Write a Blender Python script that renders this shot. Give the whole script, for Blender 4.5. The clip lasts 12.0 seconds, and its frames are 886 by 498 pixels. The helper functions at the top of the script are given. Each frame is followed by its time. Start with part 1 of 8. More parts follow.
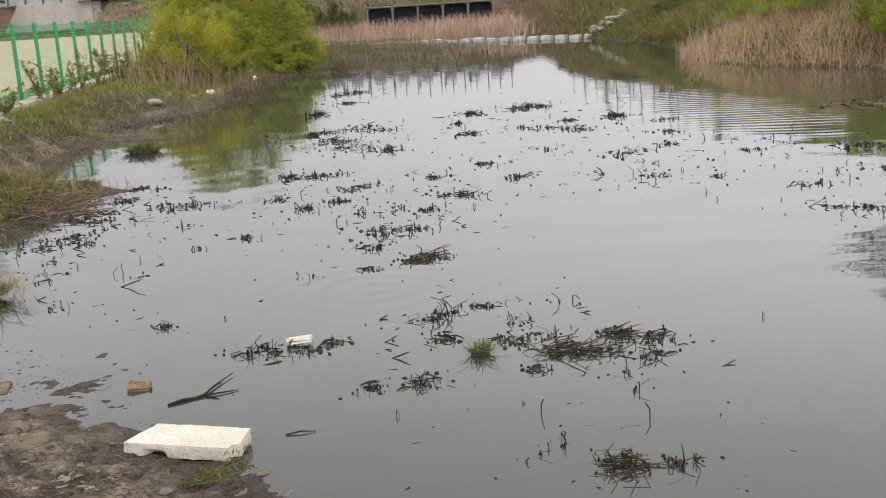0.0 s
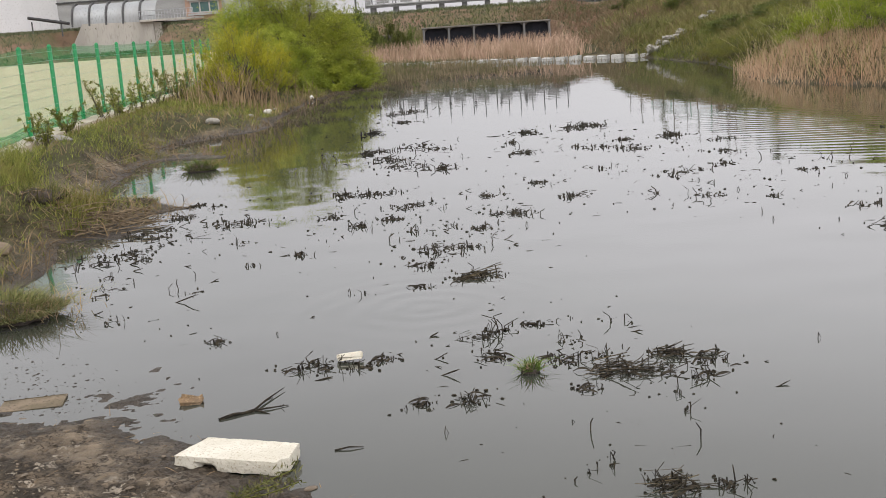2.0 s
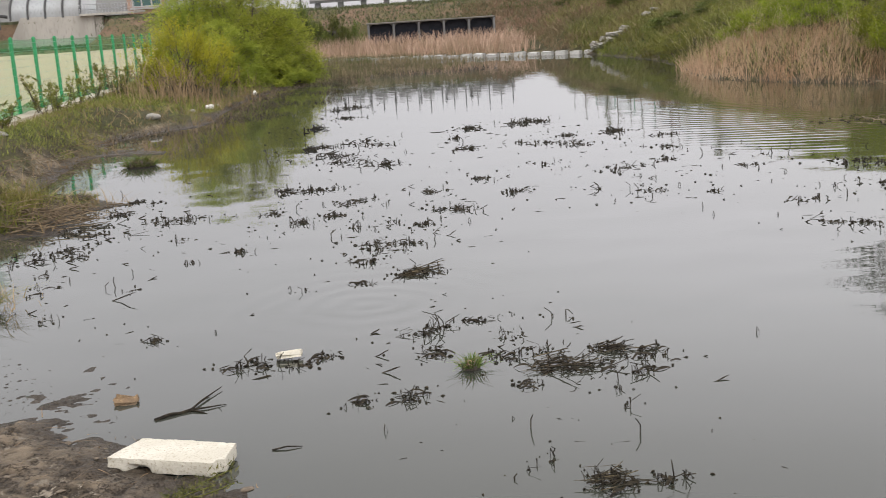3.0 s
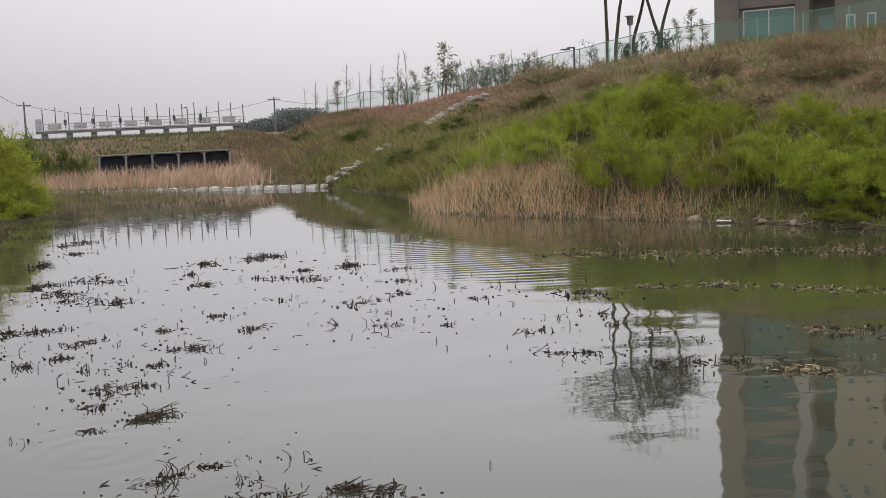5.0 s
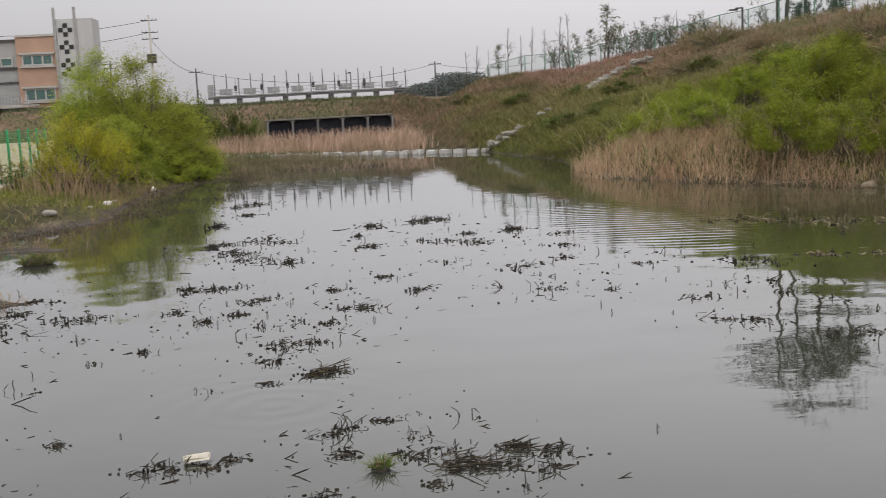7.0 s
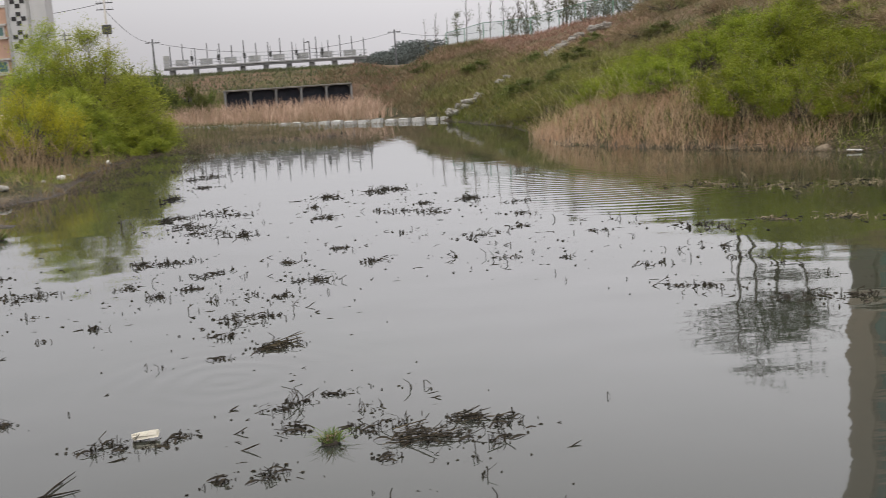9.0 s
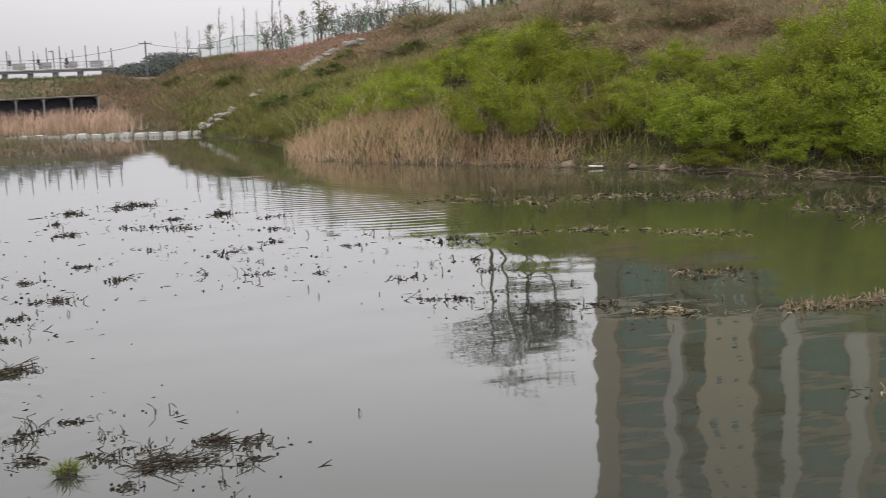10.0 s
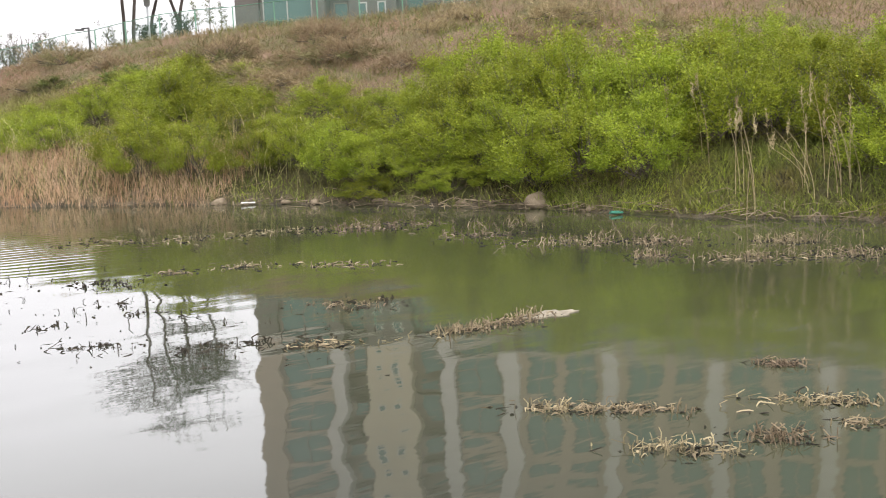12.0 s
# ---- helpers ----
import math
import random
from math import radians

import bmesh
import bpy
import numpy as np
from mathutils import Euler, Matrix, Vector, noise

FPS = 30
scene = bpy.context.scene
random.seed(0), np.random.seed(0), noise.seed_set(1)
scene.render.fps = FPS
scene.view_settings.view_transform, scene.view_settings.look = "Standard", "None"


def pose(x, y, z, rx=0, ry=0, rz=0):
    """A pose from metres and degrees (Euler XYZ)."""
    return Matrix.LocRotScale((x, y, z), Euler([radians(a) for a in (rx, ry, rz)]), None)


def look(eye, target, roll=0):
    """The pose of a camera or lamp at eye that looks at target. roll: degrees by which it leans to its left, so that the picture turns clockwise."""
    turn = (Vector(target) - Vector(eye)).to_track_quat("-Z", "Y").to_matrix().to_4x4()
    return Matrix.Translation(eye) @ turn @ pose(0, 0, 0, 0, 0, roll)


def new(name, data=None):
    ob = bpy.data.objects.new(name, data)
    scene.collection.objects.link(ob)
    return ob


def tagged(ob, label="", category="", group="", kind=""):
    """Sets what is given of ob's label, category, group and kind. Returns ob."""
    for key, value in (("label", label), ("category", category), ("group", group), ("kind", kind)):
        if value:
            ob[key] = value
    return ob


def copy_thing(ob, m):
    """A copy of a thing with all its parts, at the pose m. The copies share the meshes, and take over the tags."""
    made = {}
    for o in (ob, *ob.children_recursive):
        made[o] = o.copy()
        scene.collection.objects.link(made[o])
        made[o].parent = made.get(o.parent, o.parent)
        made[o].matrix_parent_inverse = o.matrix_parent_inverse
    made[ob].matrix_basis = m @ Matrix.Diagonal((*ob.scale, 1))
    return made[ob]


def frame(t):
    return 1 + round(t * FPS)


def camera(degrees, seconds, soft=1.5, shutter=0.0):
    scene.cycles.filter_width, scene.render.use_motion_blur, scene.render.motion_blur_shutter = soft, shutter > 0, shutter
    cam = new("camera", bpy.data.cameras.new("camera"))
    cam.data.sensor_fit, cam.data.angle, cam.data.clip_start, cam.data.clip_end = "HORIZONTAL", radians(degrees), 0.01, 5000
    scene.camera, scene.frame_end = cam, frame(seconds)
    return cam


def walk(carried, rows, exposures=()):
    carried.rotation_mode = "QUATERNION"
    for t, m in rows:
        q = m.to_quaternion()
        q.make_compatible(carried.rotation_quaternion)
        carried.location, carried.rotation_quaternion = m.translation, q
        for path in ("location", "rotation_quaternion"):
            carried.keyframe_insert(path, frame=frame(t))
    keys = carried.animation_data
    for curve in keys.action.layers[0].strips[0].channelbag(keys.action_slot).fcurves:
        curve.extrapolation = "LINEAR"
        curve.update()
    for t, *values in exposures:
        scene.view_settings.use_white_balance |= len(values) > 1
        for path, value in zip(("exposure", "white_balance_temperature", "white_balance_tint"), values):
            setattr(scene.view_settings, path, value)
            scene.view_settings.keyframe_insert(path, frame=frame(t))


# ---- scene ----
cam = camera(41.76, 12.0, soft=0.6, shutter=0.2)
PATH = [
    (0.0, pose(-0.135, -0.006, 2.971, 76.63, 3.64, -3.33)),
    (0.5, pose(-0.135, -0.004, 2.967, 77.93, 3.62, -0.98)),
    (1.0, pose(-0.122, -0.001, 2.954, 78.01, 3.77, -0.70)),
    (1.5, pose(-0.109, -0.009, 2.954, 77.65, 3.38, -0.74)),
    (2.0, pose(-0.095, -0.015, 2.951, 77.78, 3.90, -0.57)),
    (2.5, pose(-0.095, -0.007, 2.944, 77.33, 3.32, -0.56)),
    (3.0, pose(-0.041, 0.057, 2.932, 77.42, 3.55, -3.19)),
    (3.5, pose(-0.005, 0.104, 2.931, 78.06, 2.72, -7.27)),
    (3.7, pose(0.026, 0.120, 2.946, 79.18, 2.58, -9.58)),
    (4.5, pose(0.000, 0.030, 3.000, 82.39, 2.48, -14.93)),
    (5.3, pose(-0.022, -0.028, 3.046, 83.26, 2.50, -16.34)),
    (5.5, pose(-0.023, -0.039, 3.041, 83.03, 2.56, -16.50)),
    (6.0, pose(-0.038, -0.068, 3.039, 82.38, 2.42, -16.20)),
    (6.5, pose(-0.118, -0.115, 3.047, 82.27, 2.26, -12.82)),
    (7.0, pose(-0.146, -0.120, 3.039, 81.77, 2.82, -8.21)),
    (7.2, pose(-0.140, -0.062, 3.040, 81.39, 2.84, -6.65)),
    (8.0, pose(-0.080, -0.100, 3.040, 80.28, 3.25, -3.46)),
    (8.8, pose(-0.016, -0.109, 3.048, 80.05, 3.69, -7.82)),
    (9.0, pose(-0.003, -0.081, 3.047, 80.11, 3.45, -10.11)),
    (9.5, pose(0.060, -0.020, 3.032, 80.17, 3.07, -15.64)),
    (10.0, pose(0.117, 0.023, 3.027, 80.29, 2.16, -21.91)),
    (10.5, pose(0.175, 0.057, 2.996, 80.71, 2.37, -26.70)),
    (11.0, pose(0.245, 0.101, 2.966, 81.19, 1.94, -31.21)),
    (11.5, pose(0.311, 0.104, 2.965, 81.22, 1.99, -35.34)),
    (12.0, pose(0.304, 0.122, 2.973, 81.46, 2.30, -38.80)),
]
EXPOSURE = [(0.0, 0.12), (2.5, 0.1), (3.5, 0.15), (5.3, -0.16), (7.2, -0.22), (9.0, -0.09), (10.0, 0.03), (10.5, 0.26), (11.0, 0.5), (11.5, 0.7), (12.0, 0.84)]
walk(cam, PATH, EXPOSURE)

# ---------------------------------------------------------------- sky and sun
world = bpy.data.worlds.new("overcast_sky")
scene.world = world
world.use_nodes = True
wn = world.node_tree
wn.nodes.clear()
sky = wn.nodes.new("ShaderNodeTexSky")
sky.sky_type = 'NISHITA'
sky.sun_disc = False
sky.sun_elevation, sky.sun_rotation = radians(48), radians(150)
sky.dust_density, sky.air_density = 4.0, 1.0
grey = wn.nodes.new("ShaderNodeHueSaturation")
grey.inputs["Saturation"].default_value = 0.12
wn.links.new(sky.outputs[0], grey.inputs["Color"])
bg_clear = wn.nodes.new("ShaderNodeBackground")
bg_clear.inputs["Strength"].default_value = 0.05
wn.links.new(grey.outputs[0], bg_clear.inputs["Color"])
# a closed layer of cloud, lighter towards the zenith
tc = wn.nodes.new("ShaderNodeTexCoord")
sep = wn.nodes.new("ShaderNodeSeparateXYZ")
wn.links.new(tc.outputs["Generated"], sep.inputs[0])
ramp = wn.nodes.new("ShaderNodeValToRGB")
ramp.color_ramp.elements[0].position, ramp.color_ramp.elements[0].color = 0.0, (0.605, 0.585, 0.610, 1)
ramp.color_ramp.elements[1].position, ramp.color_ramp.elements[1].color = 1.0, (1.24, 1.22, 1.28, 1)
for pos, v in ((0.08, 0.66), (0.18, 0.74), (0.28, 0.90), (0.45, 1.06)):
    ramp.color_ramp.elements.new(pos).color = (v * 1.012, v * 0.985, v * 1.02, 1)
wn.links.new(sep.outputs["Z"], ramp.inputs[0])
cl = wn.nodes.new("ShaderNodeTexNoise")
cl.inputs["Scale"].default_value, cl.inputs["Detail"].default_value = 1.6, 4
wn.links.new(tc.outputs["Generated"], cl.inputs["Vector"])
clr = wn.nodes.new("ShaderNodeMapRange")
clr.inputs["To Min"].default_value, clr.inputs["To Max"].default_value = 0.93, 1.05
wn.links.new(cl.outputs["Fac"], clr.inputs["Value"])
bg_cloud = wn.nodes.new("ShaderNodeBackground")
wn.links.new(ramp.outputs[0], bg_cloud.inputs["Color"])
# the cloud is thinner on the side of the sun
thin = wn.nodes.new("ShaderNodeMapRange")
thin.interpolation_type = 'SMOOTHSTEP'
thin.inputs["From Min"].default_value, thin.inputs["From Max"].default_value = -0.30, 0.33
thin.inputs["To Min"].default_value, thin.inputs["To Max"].default_value = 0.85, 1.175
wn.links.new(sep.outputs["X"], thin.inputs["Value"])
both_cloud = wn.nodes.new("ShaderNodeMath")
both_cloud.operation = 'MULTIPLY'
wn.links.new(clr.outputs[0], both_cloud.inputs[0])
wn.links.new(thin.outputs[0], both_cloud.inputs[1])
wn.links.new(both_cloud.outputs[0], bg_cloud.inputs["Strength"])
add_sky = wn.nodes.new("ShaderNodeAddShader")
wn.links.new(bg_clear.outputs[0], add_sky.inputs[0])
wn.links.new(bg_cloud.outputs[0], add_sky.inputs[1])
wout = wn.nodes.new("ShaderNodeOutputWorld")
wn.links.new(add_sky.outputs[0], wout.inputs[0])

sun_data = bpy.data.lights.new("sun", 'SUN')
sun_data.energy, sun_data.angle, sun_data.color = 1.1, radians(25), (1.0, 0.96, 0.9)
sun = new("sun", sun_data)
sun.matrix_world = look((0, 0, 40), (14, 24, 0))


# ---------------------------------------------------------------- materials
def nodes_of(m):
    m.use_nodes = True
    t = m.node_tree
    t.nodes.clear()
    return t, t.nodes.new("ShaderNodeOutputMaterial")


def noise_node(t, scale, detail=3.0, stretch=None, rough=0.55):
    n = t.nodes.new("ShaderNodeTexNoise")
    n.inputs["Scale"].default_value, n.inputs["Detail"].default_value, n.inputs["Roughness"].default_value = scale, detail, rough
    c = t.nodes.new("ShaderNodeTexCoord")
    if stretch:
        mp = t.nodes.new("ShaderNodeMapping")
        mp.inputs["Scale"].default_value = stretch
        t.links.new(c.outputs["Object"], mp.inputs[0])
        t.links.new(mp.outputs[0], n.inputs["Vector"])
    else:
        t.links.new(c.outputs["Object"], n.inputs["Vector"])
    return n


def mix_rgb(t, a, b, fac, mode='MIX'):
    m = t.nodes.new("ShaderNodeMix")
    m.data_type, m.blend_type = 'RGBA', mode
    for key, v in ((6, a), (7, b), (0, fac)):
        if hasattr(v, "links"):
            t.links.new(v, m.inputs[key])
        elif key == 0:
            m.inputs[0].default_value = v
        else:
            m.inputs[key].default_value = (*v, 1)
    return m.outputs[2]


def sharpen(t, value, lo, hi):
    r = t.nodes.new("ShaderNodeMapRange")
    r.interpolation_type = 'SMOOTHSTEP'
    r.inputs["From Min"].default_value, r.inputs["From Max"].default_value = lo, hi
    t.links.new(value, r.inputs["Value"])
    return r.outputs[0]


def surface(name, a, b, c=None, scale=3.0, fine=40.0, rough=0.85, metal=0.0, bump=0.3, depth=0.01, stretch=None, spec=0.3):
    """Two tones in patches, a third in fine stains, and relief from both scales."""
    m = bpy.data.materials.new(name)
    t, out = nodes_of(m)
    p = t.nodes.new("ShaderNodeBsdfPrincipled")
    n1, n2 = noise_node(t, scale, 4, stretch), noise_node(t, fine, 5, stretch)
    col = mix_rgb(t, a, b, sharpen(t, n1.outputs["Fac"], 0.35, 0.65))
    if c is not None:
        col = mix_rgb(t, col, c, sharpen(t, n2.outputs["Fac"], 0.5, 0.72))
    t.links.new(col, p.inputs["Base Color"])
    p.inputs["Roughness"].default_value, p.inputs["Metallic"].default_value = rough, metal
    p.inputs["Specular IOR Level"].default_value = spec
    bp = t.nodes.new("ShaderNodeBump")
    bp.inputs["Strength"].default_value, bp.inputs["Distance"].default_value = bump, depth
    t.links.new(n2.outputs["Fac"], bp.inputs["Height"])
    t.links.new(bp.outputs[0], p.inputs["Normal"])
    t.links.new(p.outputs[0], out.inputs[0])
    return m


def leafy(name, a, b, c, glow=0.35, rough=0.6, patch=0.5, vary=(0.78, 1.22)):
    """Leaves and blades: a tone of its own for each, patches over the whole plant, light through the leaf."""
    m = bpy.data.materials.new(name)
    t, out = nodes_of(m)
    g = t.nodes.new("ShaderNodeNewGeometry")
    n1 = noise_node(t, patch, 3)
    col = mix_rgb(t, a, b, g.outputs["Random Per Island"])
    col = mix_rgb(t, col, c, sharpen(t, n1.outputs["Fac"], 0.42, 0.68))
    own = t.nodes.new("ShaderNodeObjectInfo")
    hsv = t.nodes.new("ShaderNodeHueSaturation")
    for key, lo, hi in (("Value", vary[0], vary[1]), ("Hue", 0.488, 0.512)):
        r = t.nodes.new("ShaderNodeMapRange")
        r.inputs["To Min"].default_value, r.inputs["To Max"].default_value = lo, hi
        t.links.new(own.outputs["Random"], r.inputs["Value"])
        t.links.new(r.outputs[0], hsv.inputs[key])
    t.links.new(col, hsv.inputs["Color"])
    col = hsv.outputs[0]
    p = t.nodes.new("ShaderNodeBsdfPrincipled")
    p.inputs["Roughness"].default_value, p.inputs["Specular IOR Level"].default_value = rough, 0.2
    tr = t.nodes.new("ShaderNodeBsdfTranslucent")
    mx = t.nodes.new("ShaderNodeMixShader")
    mx.inputs[0].default_value = glow
    t.links.new(col, p.inputs["Base Color"])
    t.links.new(col, tr.inputs["Color"])
    t.links.new(p.outputs[0], mx.inputs[1])
    t.links.new(tr.outputs[0], mx.inputs[2])
    t.links.new(mx.outputs[0], out.inputs[0])
    return m


M_STALK = surface("wet_dead_stalk", (0.018, 0.015, 0.012), (0.030, 0.025, 0.017), (0.06, 0.048, 0.03), 6, 50, 0.8, spec=0.1)
M_STALK_DARK = leafy("rotten_leaf", (0.016, 0.014, 0.011), (0.04, 0.033, 0.022), (0.02, 0.018, 0.013), 0.1, 0.7, 3)
M_STALK_OLIVE = leafy("wet_olive_blade", (0.020, 0.016, 0.012), (0.11, 0.082, 0.048), (0.035, 0.028, 0.02), 0.1, 0.5, 5)
M_STALK_TAN = leafy("bleached_stalk", (0.10, 0.075, 0.042), (0.33, 0.26, 0.165), (0.12, 0.09, 0.055), 0.1, 0.7, 2)
M_LEAF = leafy("willow_shrub_leaf", (0.13, 0.174, 0.015), (0.355, 0.39, 0.039), (0.168, 0.21, 0.02), 0.24, patch=1.1, vary=(0.68, 1.32))
M_LEAF_YELLOW = leafy("yellow_green_leaf", (0.30, 0.30, 0.022), (0.52, 0.48, 0.045), (0.26, 0.275, 0.026), 0.35, patch=1.2, vary=(0.95, 1.05))
M_LEAF_WILLOW = leafy("willow_leaf", (0.25, 0.31, 0.036), (0.46, 0.495, 0.082), (0.225, 0.28, 0.04), 0.38, patch=0.9, vary=(0.9, 1.1))
M_LEAF_DARK = leafy("evergreen_needle", (0.022, 0.034, 0.015), (0.04, 0.056, 0.024), (0.022, 0.032, 0.015), 0.08)
M_LEAF_BUD = leafy("young_leaf", (0.10, 0.11, 0.05), (0.16, 0.17, 0.08), (0.09, 0.10, 0.05), 0.2)
M_FARGRASS = leafy("olive_dry_grass", (0.085, 0.09, 0.053), (0.14, 0.138, 0.084), (0.082, 0.095, 0.048), 0.2, 0.8, 0.3)
M_TUSSOCK = leafy("olive_tussock", (0.065, 0.082, 0.02), (0.21, 0.195, 0.075), (0.11, 0.105, 0.038), 0.2, 0.7, 1.5)
M_FRONT = leafy("brown_green_reed", (0.12, 0.105, 0.055), (0.30, 0.235, 0.15), (0.11, 0.115, 0.045), 0.2, 0.8, 0.6)
M_TALL = leafy("straw_green_reed", (0.46, 0.40, 0.19), (0.72, 0.60, 0.36), (0.42, 0.40, 0.17), 0.3, 0.75, 0.5)
M_LITTER = leafy("brown_reed_litter", (0.10, 0.075, 0.05), (0.30, 0.225, 0.14), (0.13, 0.095, 0.06), 0.1, 0.8, 2.0)
M_LITTER_DARK = leafy("drowned_litter", (0.030, 0.024, 0.016), (0.13, 0.098, 0.062), (0.045, 0.042, 0.022), 0.1, 0.7, 2.0)
M_SLOPE = leafy("olive_tan_weeds", (0.12, 0.125, 0.035), (0.30, 0.265, 0.11), (0.20, 0.165, 0.07), 0.2, 0.7, 0.9)
M_FRESH = leafy("fresh_green_blade", (0.06, 0.10, 0.018), (0.16, 0.21, 0.045), (0.085, 0.12, 0.022), 0.25, 0.6, 2.0)
M_BANK = leafy("short_bank_grass", (0.075, 0.095, 0.018), (0.33, 0.34, 0.08), (0.20, 0.175, 0.055), 0.22, 0.7, 0.9)
M_REEDSTEM = leafy("dry_reed_stem", (0.33, 0.26, 0.15), (0.52, 0.42, 0.26), (0.30, 0.24, 0.13), 0.2, 0.75, 1.5)
M_DRIFT = leafy("bleached_driftwood", (0.15, 0.12, 0.08), (0.42, 0.345, 0.235), (0.16, 0.125, 0.085), 0.05, 0.8, 2.0)
M_FARGREEN = leafy("dull_green_weeds", (0.075, 0.092, 0.035), (0.13, 0.145, 0.055), (0.095, 0.09, 0.045), 0.2, 0.8, 0.3)
M_PINK = leafy("pinkish_dry_grass", (0.26, 0.145, 0.11), (0.40, 0.245, 0.19), (0.21, 0.125, 0.088), 0.2, 0.8, 0.35)
M_GRASS = leafy("green_grass", (0.092, 0.110, 0.024), (0.195, 0.205, 0.052), (0.155, 0.130, 0.045), 0.22, 0.7, 0.6)
M_DRY = leafy("dry_grass", (0.22, 0.15, 0.085), (0.36, 0.26, 0.15), (0.17, 0.12, 0.07), 0.2, 0.8, 0.5)
M_RUST = leafy("rusty_dry_grass", (0.20, 0.148, 0.085), (0.37, 0.285, 0.17), (0.145, 0.158, 0.06), 0.2, 0.8, 0.22)
M_REED = leafy("tan_dry_reed", (0.60, 0.41, 0.25), (0.84, 0.65, 0.43), (0.58, 0.38, 0.225), 0.45, 0.75, 0.6)
M_CATTAIL = leafy("pinkish_dry_reed", (0.31, 0.195, 0.148), (0.57, 0.395, 0.31), (0.27, 0.19, 0.13), 0.25, 0.75, 0.8)
M_BARK = surface("grey_bark", (0.08, 0.065, 0.05), (0.13, 0.11, 0.085), (0.05, 0.04, 0.03), 4, 30, 0.9, bump=0.6, depth=0.02)
M_BARK_DARK = surface("dark_pine_bark", (0.045, 0.036, 0.031), (0.07, 0.055, 0.046), (0.026, 0.022, 0.019), 5, 25, 0.9, bump=0.7, depth=0.03)
M_FOAM = surface("weathered_foam", (0.62, 0.585, 0.50), (0.54, 0.505, 0.42), (0.38, 0.33, 0.24), 5, 70, 0.8, bump=0.7, depth=0.008)
M_STONE = surface("pale_stone", (0.35, 0.33, 0.29), (0.25, 0.235, 0.205), (0.16, 0.145, 0.12), 3, 25, 0.85, bump=0.6, depth=0.02)
M_STONE_BROWN = surface("brown_stone", (0.24, 0.19, 0.13), (0.17, 0.13, 0.09), (0.30, 0.25, 0.18), 8, 50, 0.85, bump=0.6)
M_MATTED = surface("bleached_leaf_mat", (0.30, 0.265, 0.20), (0.22, 0.19, 0.14), (0.14, 0.115, 0.08), 7, 45, 0.8, bump=0.8, depth=0.02)
M_BRICK = surface("wet_brown_brick", (0.20, 0.13, 0.07), (0.11, 0.075, 0.045), (0.30, 0.21, 0.12), 9, 55, 0.7, bump=0.6)
M_CONCRETE_DARK = surface("dark_weathered_concrete", (0.13, 0.12, 0.105), (0.09, 0.082, 0.07), (0.17, 0.155, 0.135), 0.8, 9, 0.85, bump=0.3, stretch=(1, 1, 0.25))
M_KERB = surface("sandy_concrete", (0.50, 0.44, 0.35), (0.42, 0.37, 0.295), (0.34, 0.30, 0.24), 1.2, 14, 0.9, bump=0.4)
M_CULVERT = surface("grey_stained_pier", (0.20, 0.20, 0.20), (0.15, 0.15, 0.15), (0.25, 0.245, 0.24), 0.8, 9, 0.85, bump=0.3, stretch=(1, 1, 0.25))
M_CONCRETE = surface("stained_concrete", (0.44, 0.415, 0.375), (0.34, 0.32, 0.285), (0.31, 0.29, 0.26), 0.8, 9, 0.85, bump=0.3, stretch=(1, 1, 0.25))
M_STEPSTONE = surface("granite_block", (0.49, 0.48, 0.455), (0.38, 0.37, 0.35), (0.28, 0.27, 0.255), 2, 40, 0.8, bump=0.4)
# near-black: the shade inside the culvert openings, put into a colour
M_DARK = surface("dark_navy_fill", (0.012, 0.014, 0.022), (0.02, 0.022, 0.032), (0.008, 0.009, 0.012), 2, 12, 0.7)
M_GREEN_POST = surface("green_painted_steel", (0.02, 0.20, 0.07), (0.025, 0.23, 0.085), (0.04, 0.17, 0.07), 6, 40, 0.45, bump=0.1)
M_WIRE = surface("galvanised_wire", (0.25, 0.30, 0.26), (0.18, 0.24, 0.20), None, 5, 40, 0.5, 0.4)
M_STEEL = surface("galvanised_steel", (0.42, 0.43, 0.44), (0.34, 0.35, 0.36), (0.28, 0.28, 0.28), 2, 20, 0.5, 0.3, bump=0.1)
M_LAMP_DARK = surface("dark_painted_metal", (0.05, 0.05, 0.05), (0.07, 0.07, 0.07), None, 5, 40, 0.5)
M_TAUPE = surface("taupe_stone_cladding", (0.17, 0.15, 0.135), (0.15, 0.133, 0.12), (0.19, 0.17, 0.15), 0.7, 12, 0.6, bump=0.15)
M_CLAD = surface("dark_stone_cladding", (0.125, 0.115, 0.105), (0.105, 0.097, 0.09), (0.145, 0.132, 0.12), 0.7, 12, 0.6, bump=0.15)
M_CREAM = surface("cream_plaster", (0.40, 0.36, 0.28), (0.37, 0.33, 0.26), (0.34, 0.31, 0.25), 0.5, 10, 0.8, bump=0.15)
M_BROWN_WALL = surface("brown_plaster", (0.21, 0.18, 0.155), (0.185, 0.16, 0.14), (0.16, 0.14, 0.12), 0.5, 10, 0.8, bump=0.15)
M_WHITE_TRIM = surface("white_plaster", (0.42, 0.41, 0.39), (0.38, 0.37, 0.35), None, 0.7, 12, 0.7)
M_PINK_WALL = surface("beige_pink_plaster", (0.31, 0.26, 0.215), (0.28, 0.238, 0.20), (0.30, 0.255, 0.215), 0.5, 10, 0.8, bump=0.15)
M_ORANGE = surface("orange_plaster", (0.43, 0.28, 0.205), (0.39, 0.255, 0.19), (0.35, 0.235, 0.175), 0.9, 14, 0.85, bump=0.2)
